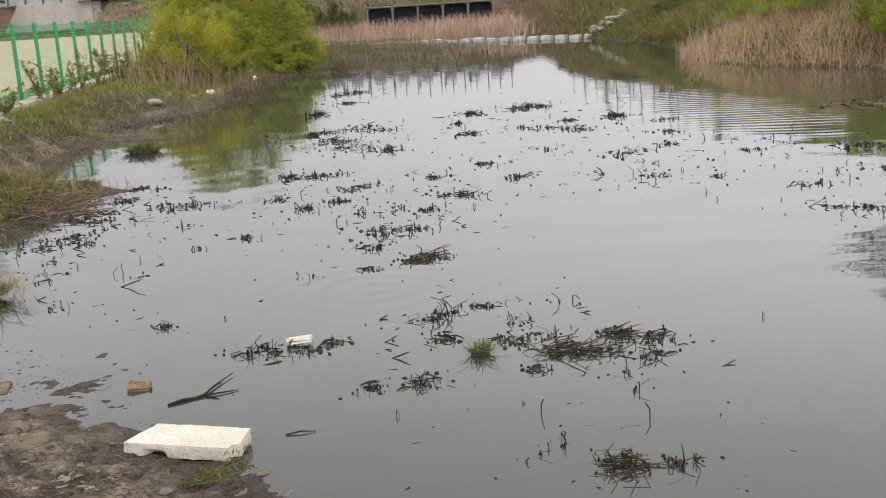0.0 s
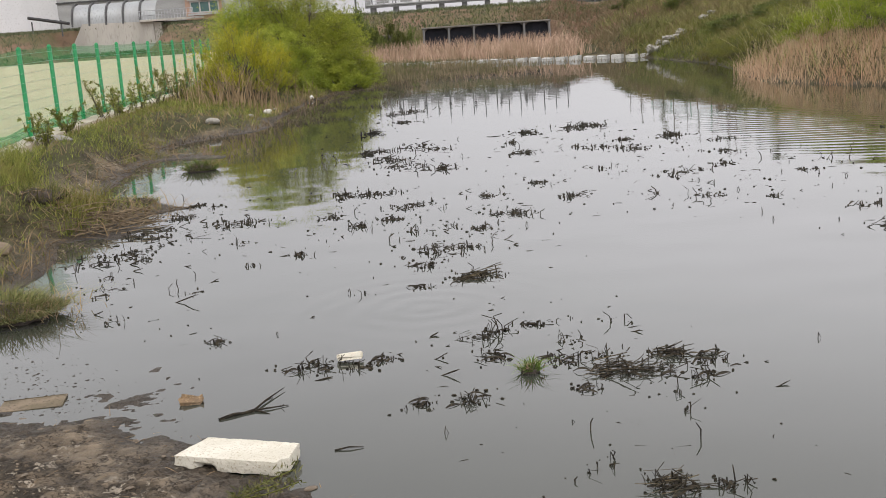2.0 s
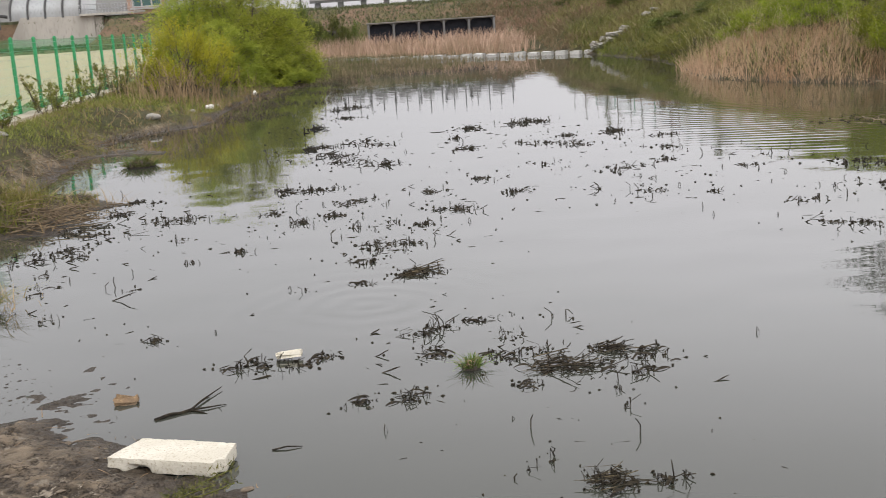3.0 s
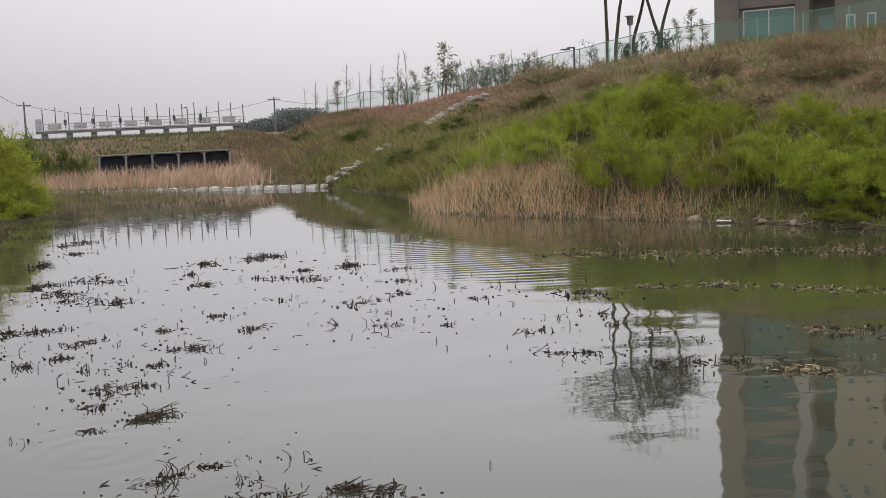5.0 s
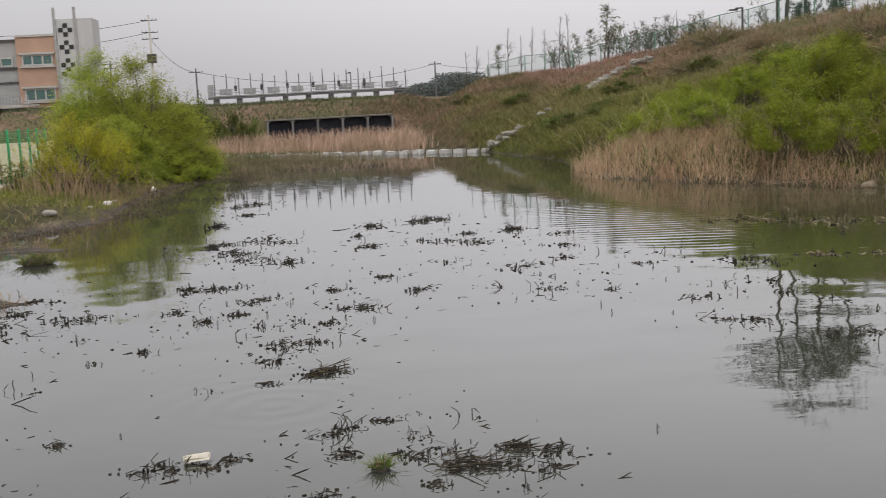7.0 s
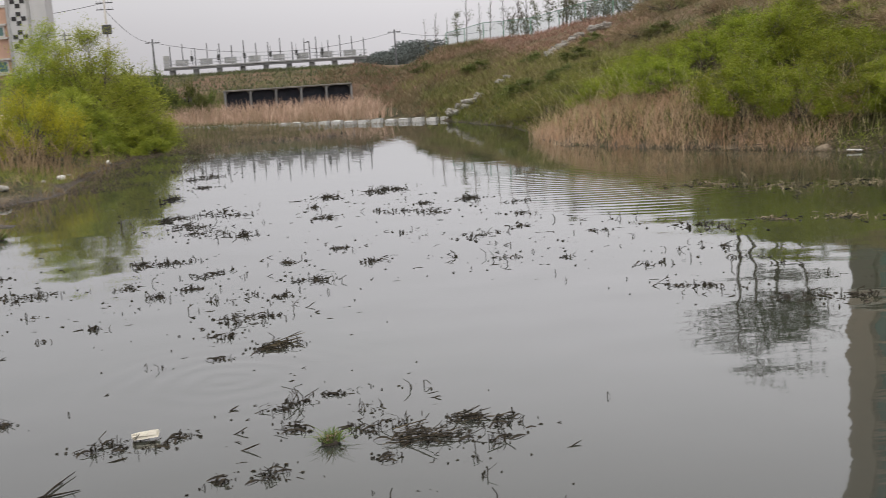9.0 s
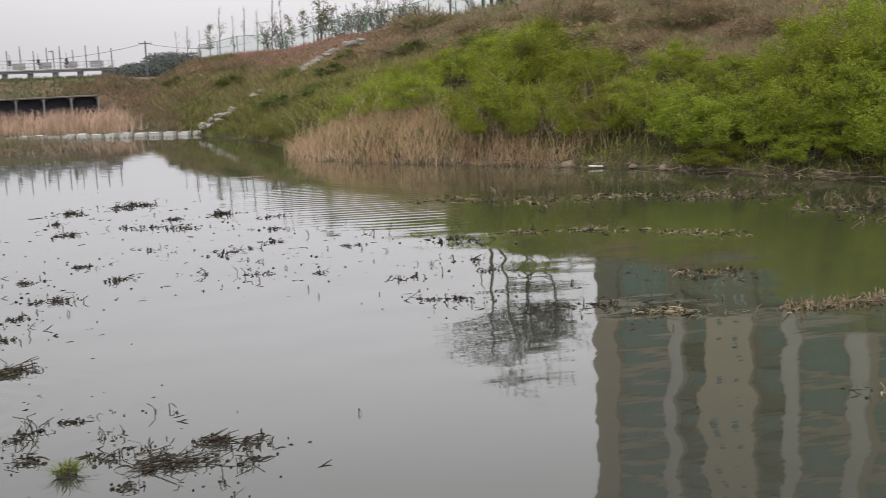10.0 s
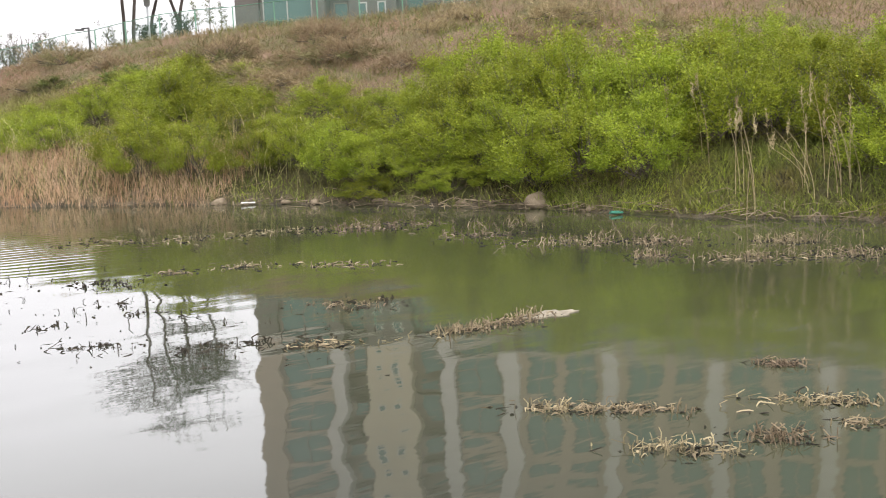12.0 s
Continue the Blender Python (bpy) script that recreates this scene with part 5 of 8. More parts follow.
def pine(x, y, z, seed, height, fork, split, spread):
    """A tall pine: dark bare trunk, crooked or forked at split, under a flat layered crown."""
    rng = np.random.default_rng(seed)
    V, F, cen = [], [], []
    heads = []
    for s in range(fork):
        turn = (-1) ** s * 0.05
        pts, p, d = [], np.array([0.38 * s * (split < 0.05), 0.0, -0.2]), np.array([0.0, 0.0, 1.0])
        for k in range(13):
            pts.append(p.copy())
            u = k / 12
            d = d + np.array([turn * 4.0 * (0.05 < split) * (abs(u - split) < 0.09) + rng.normal(0, 0.06), rng.normal(0, 0.04), 0])
            d[:2] *= 0.86
            d /= np.linalg.norm(d)
            p = p + d * (height + 0.2) * (1 - 0.05 * s) / 12
        tube(V, F, [tuple(q) for q in pts], [0.088 * (1 - 0.05 * k) for k in range(13)], 8)
        heads += pts[8:]
    for j, q in enumerate(heads):
        for _ in range(4):
            a = rng.uniform(0, 6.28)
            tw = limb_path(q, (math.cos(a), math.sin(a), 0.22), rng.uniform(0.5, 1.0) * spread, 5, rng, 0.0, 0.20)
            tube(V, F, [tuple(w) for w in tw], [0.045, 0.036, 0.028, 0.02, 0.014, 0.008], 5)
            for w in tw[2:]:
                cen.append(w + rng.normal(0, 0.20, (11, 3)) * np.array([1.6, 1.6, 0.32]))
    cen = np.concatenate(cen)
    lv, lf = leaves(cen, rng.normal(0, 1, (len(cen), 3)) * np.array([1, 1, 0.5]) + np.array([0, 0, 0.3]), 0.26, 0.06, rng)
    ob = thing("pine_tree", pose(x, y, z), "tall pine with bare crooked dark trunk and flat crown", "tree", "pines on the crest")
    part_np("trunk", np.array(V), np.array(F), M_BARK_DARK, ob, smooth=True)
    part_np("crown", lv, lf, M_LEAF_DARK, ob)
    return ob


for i, (az, d, h, fork, split, spread) in enumerate(((-24.05, 52, 6.5, 2, 0.0, 2.7), (-25.25, 54, 6.5, 1, 0.2, 2.2), (-26.65, 53, 6.1, 2, 0.22, 2.4))):
    x, y = at_bearing(az, d)
    pine(x, y, ground_z(x, y), 300 + i, h, fork, split, spread)
ever = make_shrub("young_pine", "small dark green pine behind the crest fence", 321, 1.7, 1.0, 10, 200, (0.14, 0.03), M_LEAF_DARK, M_BARK_DARK, "tree", "young pines on the crest")
for i, (az, d, s) in enumerate(((-25.05, 53, 0.72), (-25.4, 52.5, 0.6), (-26.35, 52, 0.75), (-26.75, 52.5, 0.65))):
    x, y = at_bearing(az, d)
    m = Matrix.LocRotScale((x, y, ground_z(x, y)), Euler((0, 0, i)), None)
    ob = ever if i == 0 else copy_thing(ever, m)
    ob.matrix_world = m
    ob.scale = (s, s, s)

# wooded hill far behind the weir
rng = np.random.default_rng(31)
n = 30000
px, py = rng.uniform(30, 58, n), rng.uniform(262, 300, n)
prof = 1.0 + 2.9 * np.exp(-((px - 44) / 5.5) ** 2) + 1.0 * np.abs(np.sin(px * 0.5)) + 0.6 * np.sin(px * 1.1)
cen = np.stack([px, py, rng.uniform(-0.5, 1, n) * np.maximum(prof, 1.5)], 1)
lv, lf = leaves(cen, rng.normal(0, 1, (n, 3)), 0.5, 0.4, rng)
tagged(part_np("far_woods", lv, lf, M_WOODS), "dark hazy wooded hill in the distance", "woods", kind="stuff")


# ---------------------------------------------------------------- stepping stones and stone steps
def rough_block(sx, sy, sz, seed, bevel=0.03, jitter=0.015):
    rng = np.random.default_rng(seed)
    bm = bmesh.new()
    box(bm, -sx / 2, sx / 2, -sy / 2, sy / 2, 0, sz, bevel)
    for v in bm.verts:
        v.co += Vector(rng.normal(0, jitter, 3))
    return bm


def mesh_of(bm, name, material):
    me = bpy.data.meshes.new(name)
    bm.to_mesh(me)
    bm.free()
    me.materials.append(material)
    return me


stone_meshes = [mesh_of(rough_block(0.42, 0.40, 0.56, 400 + i), "stepping_stone", M_STEPSTONE) for i in range(4)]
row = thing("stepping_stones", pose(0, 0, 0), "row of square grey granite stepping stones across the pond", "stepping stones", kind="structure")
a, b2 = np.array([-4.6, 55.2]), np.array([8.55, 48.1])
n_st = 25
for i in range(n_st):
    q = a + (b2 - a) * i / (n_st - 1)
    ob = new("stone", stone_meshes[i % 4])
    ob.matrix_world = pose(q[0], q[1], -0.41 + 0.02 * math.sin(i * 2.1), 0, 0, -28 + 3 * math.sin(i * 1.7))
    ob.parent = row

step_meshes = [mesh_of(rough_block(0.34, 0.26, 0.16, 420 + i, 0.05, 0.035), "stone", M_STONE) for i in range(5)]
steps = thing("stone_steps", pose(0, 0, 0), "irregular flat pale stone steps climbing the embankment", "steps", kind="structure")
# two runs of steps, with a few overgrown stones between
RUNS = [([(8.7, 47.95), (9.0, 47.65), (9.3, 47.4), (9.65, 47.36), (10.2, 47.55)], 0.24, 2), ([(10.95, 48.15), (11.4, 48.4), (11.8, 48.1)], 0.5, 1),
        ([(13.4, 49.2), (14.15, 50.1), (14.7, 50.6), (15.2, 50.86), (15.7, 51.1), (16.15, 51.2), (16.6, 50.3)], 0.26, 2)]
rng = np.random.default_rng(44)
k_st = 0
for run, gap, wide in RUNS:
    for (ax, ay), (bx, by) in zip(run[:-1], run[1:]):
        n_run = max(1, round(math.hypot(bx - ax, by - ay) / gap))
        for j in range(n_run):
            for side in range(wide):
                x = ax + (bx - ax) * j / n_run + (side - (wide - 1) / 2) * 0.20 + rng.normal(0, 0.05)
                y = ay + (by - ay) * j / n_run + (side - (wide - 1) / 2) * 0.34 + rng.normal(0, 0.05)
                if rng.uniform() < 0.25:
                    continue
                ob = new("stone", step_meshes[k_st % 5])
                ob.matrix_world = pose(x, y, ground_z(x, y) + 0.09, rng.normal(0, 5), rng.normal(0, 5), rng.uniform(-40, 20))
                ob.parent = steps
                k_st += 1



# ---------------------------------------------------------------- culverts in the far embankment
def culvert():
    t = thing("culvert", pose(0, 62.6, 0, 0, 0, 0), "concrete culvert with five dark square openings", "culvert", kind="structure")
    x0, w = -0.62, 1.335
    for i in range(6):
        box_part("pier", (x0 + i * w - 0.05, x0 + i * w + 0.05, -0.03, 0.9, -0.1, 1.36), M_CULVERT, t, 0.015)
    box_part("lintel", (x0 - 0.1, x0 + 5 * w + 0.08, -0.05, 0.95, 1.36, 1.43), M_CONCRETE_DARK, t, 0.02)
    # near-black panels stand for the shade inside the five openings
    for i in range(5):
        box_part("dark_panel", (x0 + i * w + 0.063, x0 + (i + 1) * w - 0.063, 0.30, 0.42, 0.02, 1.355), M_DARK, t)
    for i in range(5):
        # the haunches in the upper corners of each opening
        for side in (0, 1):
            bm = bmesh.new()
            xa = x0 + (i + side) * w + (-0.052 if side else 0.052)
            d = -0.16 if side else 0.16
            vs = [bm.verts.new(q) for q in ((xa, 0.05, 1.357), (xa + d, 0.05, 1.357), (xa, 0.05, 1.357 - 0.16))]
            bm.faces.new(vs)
            r = bmesh.ops.extrude_face_region(bm, geom=bm.faces[:])
            bmesh.ops.translate(bm, verts=[v for v in r["geom"] if isinstance(v, bmesh.types.BMVert)], vec=(0, 0.24, 0))
            bmesh.ops.recalc_face_normals(bm, faces=bm.faces[:])
            part("haunch", bm, M_CONCRETE_DARK, t)
    s = thing("small_culvert", pose(-3.0, 61.8, 0), "small dark culvert opening half hidden by bushes", "culvert", kind="structure")
    box_part("surround", (-0.75, 0.75, 0.3, 0.9, 0.05, 1.2), M_CONCRETE_DARK, s, 0.02)
    # a near-black panel on the front paints the shade of the opening
    box_part("dark_panel", (-0.55, 0.55, 0.22, 0.297, 0.2, 1.1), M_DARK, s)


culvert()
for i, (x, y, s) in enumerate(((-2.3, 61.4, 1.0), (-4.0, 61.2, 1.1), (-1.35, 61.8, 0.75), (-5.4, 61.5, 1.2), (-6.8, 60.8, 1.2), (-3.1, 60.8, 0.85))):
    m = Matrix.LocRotScale((x, y, ground_z(x, y) - 0.05), Euler((0, 0, i * 1.3)), None)
    ob = copy_thing(low, m)
    ob.matrix_world = m
    ob.scale = (s, s, s * 1.75)


# ---------------------------------------------------------------- weir bridge behind the embankment
def weir_bridge():
    t = thing("weir_bridge", pose(-0.01, 68.95, 0.746, 0, 0, -1.5) @ Matrix.Scale(0.726, 4), "grey concrete weir bridge with railing and gate hoists on piers", "bridge", kind="structure")
    x0, x1 = -5.4, 10.6
    box_part("deck", (x0, x1, -0.6, 0.6, 2.58, 2.76), M_CULVERT, t, 0.02)
    box_part("kerb", (x0, x1, -0.66, -0.5, 2.76, 2.86), M_GREY_WALL, t, 0.01)
    for i in range(9):
        x = x0 + 0.6 + i * 1.83
        box_part("pier", (x - 0.22, x + 0.22, -0.45, 0.45, 1.2, 2.576), M_CULVERT, t, 0.02)
    V, F = [], []
    for k in range(44):
        x = x0 + 0.1 + k * (x1 - x0 - 0.2) / 43
        tube(V, F, [(x, -0.55, 2.82), (x, -0.55, 3.32)], [0.016, 0.016], 4)
    for z in (3.07, 3.32):
        tube(V, F, [(x0, -0.55, z), (x1, -0.55, z)], [0.018, 0.018], 4)
    part_np("railing", np.array(V), np.array(F), M_STEEL, t)
    box_part("hoist_tower", (x0 - 0.02, x0 + 0.42, -0.3, 0.3, 2.824, 3.75), M_GREY_WALL, t, 0.02)
    for i in range(8):
        x = x0 + 0.9 + i * 1.9
        box_part("gate_hoist", (x, x + 0.95, -0.2, 0.35, 2.9, 3.38), M_GREY_WALL, t, 0.03)
    for i in range(6):
        x = x0 + 2.2 + i * 2.05
        box_part("control_box", (x - 0.11, x + 0.11, -0.5, -0.3, 3.2, 3.62), M_LAMP_DARK, t, 0.02)
        V, F = [], []
        tube(V, F, [(x, -0.4, 2.82), (x, -0.4, 4.1)], [0.022, 0.018], 5)
        part_np("pole", np.array(V), np.array(F), M_LAMP_DARK, t)
    for i in range(17):
        V, F = [], []
        x = x0 + 0.5 + i * 0.96
        tube(V, F, [(x, 0.3, 2.6), (x, 0.3, 4.45 + 0.2 * math.sin(i * 2.3))], [0.05, 0.035], 5)
        part_np("mast", np.array(V), np.array(F), M_LAMP_DARK, t)


weir_bridge()


# ---------------------------------------------------------------- poles and lamps
def power_pole(az, d, top, arms, label, base=1.5):
    x, y = at_bearing(az, d)
    ob = thing("power_pole", pose(x, y, base, 0, 0, az), label, "utility pole", "power poles")
    V, F = [], []
    h = top - base
    tube(V, F, [(0, 0, -0.6), (0, 0, h)], [0.13, 0.08], 8)
    part_np("mast", np.array(V), np.array(F), M_LAMP_DARK if base > 1.6 else M_CONCRETE, ob, smooth=True)
    for z in arms:
        box_part("crossarm", (-0.75, 0.75, -0.04, 0.04, h - z - 0.04, h - z + 0.04), M_LAMP_DARK, ob)
        for k in (-0.68, -0.34, 0.34, 0.68):
            V, F = [], []
            tube(V, F, [(k, 0, h - z + 0.04), (k, 0, h - z + 0.24)], [0.035, 0.025], 6)
            part_np("insulator", np.array(V), np.array(F), M_STEEL, ob)
    return x, y, top


p1 = power_pole(5.7, 112, 10.4, (0.5, 1.6, 2.2), "tall concrete power pole with crossarms and a transformer")
tx = thing("transformer", pose(p1[0], p1[1], 6.0), "grey pole transformer below the crossarms", "transformer")
box_part("tank", (-0.42, 0.42, -0.3, 0.3, 0, 0.85), M_LAMP_DARK, tx, 0.08)
p2 = power_pole(3.7, 130, 5.7, (0.4,), "slim power pole in the distance", 1.7)
p3 = power_pole(-7.8, 140, 5.4, (0.3,), "slim power pole in the distance", 1.7)
p4 = power_pole(7.6, 150, 7.5, (0.4, 0.9), "slim power pole in the distance", 1.7)


def cable(a, b, sag, name="power_line"):
    V, F = [], []
    pts = []
    for i in range(13):
        k = i / 12
        pts.append((a[0] + (b[0] - a[0]) * k, a[1] + (b[1] - a[1]) * k, a[2] + (b[2] - a[2]) * k - sag * 4 * k * (1 - k)))
    tube(V, F, pts, [0.022] * 13, 4)
    tagged(part_np(name, np.array(V), np.array(F), M_LAMP_DARK), "thin sagging overhead power line", "cable", "power lines")


cable((p1[0], p1[1], 9.9), (-26, 100, 8.6), 0.5)
cable((p1[0], p1[1], 8.8), (-26, 100, 7.2), 0.5)
cable((p1[0], p1[1], 8.2), (p2[0], p2[1], 5.3), 0.7)
cable((p2[0], p2[1], 5.3), (p3[0], p3[1], 5.1), 1.6)
cable((p3[0], p3[1], 5.1), (34, 150, 5.0), 0.7)


def street_lamp(az, d, height, arm, label):
    x, y = at_bearing(az, d)
    ob = thing("street_lamp", pose(x, y, ground_z(x, y), 0, 0, az), label, "lamp", "street lamps on the crest")
    V, F = [], []
    tube(V, F, [(0, 0, -0.2), (0, 0, height)], [0.06, 0.045], 8)
    part_np("pole", np.array(V), np.array(F), M_LAMP_DARK, ob, smooth=True)
    box_part("arm", (-arm, 0.03, -0.03, 0.03, height - 0.06, height), M_LAMP_DARK, ob, 0.01)
    box_part("lamp_head", (-arm - 0.25, -arm + 0.12, -0.09, 0.09, height - 0.13, height - 0.061), M_LAMP_DARK, ob, 0.015)


street_lamp(-22.45, 52.5, 1.15, 0.3, "dark street lamp with a short arm on the crest")
street_lamp(-3.65, 108, 2.4, 0.2, "dark street lamp beside the weir bridge")
street_lamp(-10.15, 80, 0.75, 0.2, "dark street lamp far along the crest")
x, y = at_bearing(-25.15, 52.5)
lamp = thing("garden_lamp", pose(x, y, ground_z(x, y)), "grey garden lamp post with a capped lantern", "lamp")
V, F = [], []
tube(V, F, [(0, 0, -0.2), (0, 0, 1.75)], [0.07, 0.05], 8)
part_np("pole", np.array(V), np.array(F), M_STEEL, lamp, smooth=True)
V, F = [], []
tube(V, F, [(0, 0, 1.75), (0, 0, 1.8), (0, 0, 2.15), (0, 0, 2.16), (0, 0, 2.2)], [0.06, 0.13, 0.15, 0.28, 0.06], 8)
part_np("lantern", np.array(V), np.array(F), M_STEEL, lamp)


# ---------------------------------------------------------------- fences
def yard_fence():
    t = thing("yard_fence", pose(0, 0, 0), "green steel post fence with green netting around the yard", "fence", kind="structure")
    n, dy = 16, 2.27
    ys = [16.9 + dy * i for i in range(n)]
    px = [-7.27 - 0.05 * q - 0.02 * math.sin(i * 1.4) for i, q in enumerate(ys)]
    zs = [0.74 - 0.025 * max(q - 25, 0) for q in ys]
    for i in range(n):
        V, F = [], []
        lx, zg = px[i], zs[i]
        tube(V, F, [(lx, ys[i], zg - 0.1), (lx, ys[i], zg + 1.76)], [0.048, 0.048], 8)
        post = part_np("post", np.array(V), np.array(F), M_GREEN_POST, t, smooth=True)
        V, F = [], []
        tube(V, F, [(lx, ys[i], zg + 1.76), (lx, ys[i], zg + 1.78), (lx, ys[i], zg + 1.82)], [0.054, 0.052, 0.02], 8)
        part_np("cap", np.array(V), np.array(F), M_GREEN_POST, post)
    for i in range(n - 1):
        V, F = [], []
        m = 10
        for k in range(m + 1):
            u = k / m
            for j, z in enumerate((0.03, 0.5, 1.0, 1.42, 1.77)):
                V.append((px[i] + (px[i + 1] - px[i]) * u + 0.025 * math.sin(u * 3.14) * math.sin(i + j), ys[i] + dy * u, zs[i] + (zs[i + 1] - zs[i]) * u + z - 0.03 * math.sin(u * 3.14) * (j == 4)))
        for k in range(m):
            for j in range(4):
                q = k * 5 + j
                F.append((q, q + 5, q + 6, q + 1))
        part_np("netting", np.array(V), np.array(F), M_NET, t)
        # a folded skirt of the same netting at the foot
        V, F = [], []
        for off in (0.03, 0.05):
            k = len(V)
            for u in (0, 0.25, 0.5, 0.75, 1.0):
                for z in (0.02, 0.22):
                    V.append((px[i] + (px[i + 1] - px[i]) * u + off, ys[i] + dy * u, zs[i] + (zs[i + 1] - zs[i]) * u + z + 0.03 * math.sin(7 * u + i + 9 * off)))
            F += [(k + 2 * q, k + 2 * q + 2, k + 2 * q + 3, k + 2 * q + 1) for q in range(4)]
        part_np("net_skirt", np.array(V), np.array(F), M_NET, t)
    for j in range(9):
        V, F = [], []
        z = 0.15 + j * 0.19
        tube(V, F, [(px[i] + 0.06, ys[i], zs[i] + z) for i in range(n)], [0.0035] * n, 4)
        part_np("wire", np.array(V), np.array(F), M_WIRE, t)
    bm = bmesh.new()
    for i in range(n - 1):
        q = bmesh.ops.create_cube(bm, size=1)["verts"]
        for v in q:
            k = i if v.co.y < 0 else i + 1
            v.co = Vector((px[k] + 0.16 + v.co.x * 0.66, ys[k] - 0.004 * (v.co.y > 0), zs[k] + (0.02 if v.co.z > 0 else -0.3)))
    tagged(part("kerb", bm, M_KERB), "pale concrete footing under the yard fence", "kerb", kind="structure")


yard_fence()


def crest_fence():
    t = thing("crest_fence", pose(0, 0, 0), "light green mesh fence along the embankment crest", "fence", kind="structure")
    pts = [CREST[i] for i in range(3, 15)]
    V2, F2 = [], []
    for i in range(len(pts) - 1):
        a, b = pts[i], pts[i + 1]
        L = math.hypot(b[0] - a[0], b[1] - a[1])
        k = max(1, round(L / 2.0))
        for j in range(k):
            u, v = j / k, (j + 1) / k
            q, w = a + (b - a) * u, a + (b - a) * v
            s = 1 + 0.9 / math.hypot(q[0], q[1])
            s2 = 1 + 0.9 / math.hypot(w[0], w[1])
            q, w = (q[0] * s, q[1] * s), (w[0] * s2, w[1] * s2)
            zq, zw = ground_z(*q), ground_z(*w)
            V, F = [], []
            tube(V, F, [(q[0], q[1], zq - 0.1), (q[0], q[1], zq + 1.0)], [0.026, 0.026], 6)
            part_np("post", np.array(V), np.array(F), M_CREST, t)
            V = [(q[0], q[1], zq + 0.02), (w[0], w[1], zw + 0.02), (w[0], w[1], zw + 1.0), (q[0], q[1], zq + 1.0)]
            part_np("netting", np.array(V), np.array([(0, 1, 2, 3)]), M_CREST_NET, t)
            V, F = [], []
            tube(V, F, [(q[0], q[1], zq + 1.0), (w[0], w[1], zw + 1.0)], [0.015, 0.015], 4)
            part_np("rail", np.array(V), np.array(F), M_CREST, t)


M_CREST = surface("pale_green_steel", (0.09, 0.20, 0.13), (0.08, 0.17, 0.11), None, 3, 30, 0.5)


def crest_net():
    m = bpy.data.materials.new("pale_green_mesh")
    t, out = nodes_of(m)
    d = t.nodes.new("ShaderNodeBsdfDiffuse")
    d.inputs["Color"].default_value = (0.20, 0.33, 0.26, 1)
    tr = t.nodes.new("ShaderNodeBsdfTransparent")
    mx = t.nodes.new("ShaderNodeMixShader")
    mx.inputs[0].default_value = 0.20
    t.links.new(tr.outputs[0], mx.inputs[1])
    t.links.new(d.outputs[0], mx.inputs[2])
    t.links.new(mx.outputs[0], out.inputs[0])
    return m


M_CREST_NET = crest_net()
crest_fence()


# ---------------------------------------------------------------- apartment block above the right bank
def window_unit(parent, x0, x1, z0, z1, y, frame_mat, mullions=1, name="window"):
    """A recessed pane in a frame; the wall face is y, outward is -y."""
    w = new(name)
    w.parent = parent
    bm = bmesh.new()
    f = 0.09
    box(bm, x0, x1, y - 0.06, y + 0.10, z0, z0 + f)
    box(bm, x0, x1, y - 0.06, y + 0.10, z1 - f, z1)
    box(bm, x0, x0 + f, y - 0.055, y + 0.10, z0 + f, z1 - f)
    box(bm, x1 - f, x1, y - 0.055, y + 0.10, z0 + f, z1 - f)
    for k in range(mullions):
        xm = x0 + (x1 - x0) * (k + 1) / (mullions + 1)
        box(bm, xm - f / 2, xm + f / 2, y - 0.05, y + 0.10, z0 + f, z1 - f)
    me = bpy.data.meshes.new("frame")
    bm.to_mesh(me)
    bm.free()
    me.materials.append(frame_mat)
    fr = new("frame", me)
    fr.parent = w
    box_part("pane", (x0 + f, x1 - f, y - 0.015, y + 0.02, z0 + f, z1 - f), M_GLASS, w)
    return w


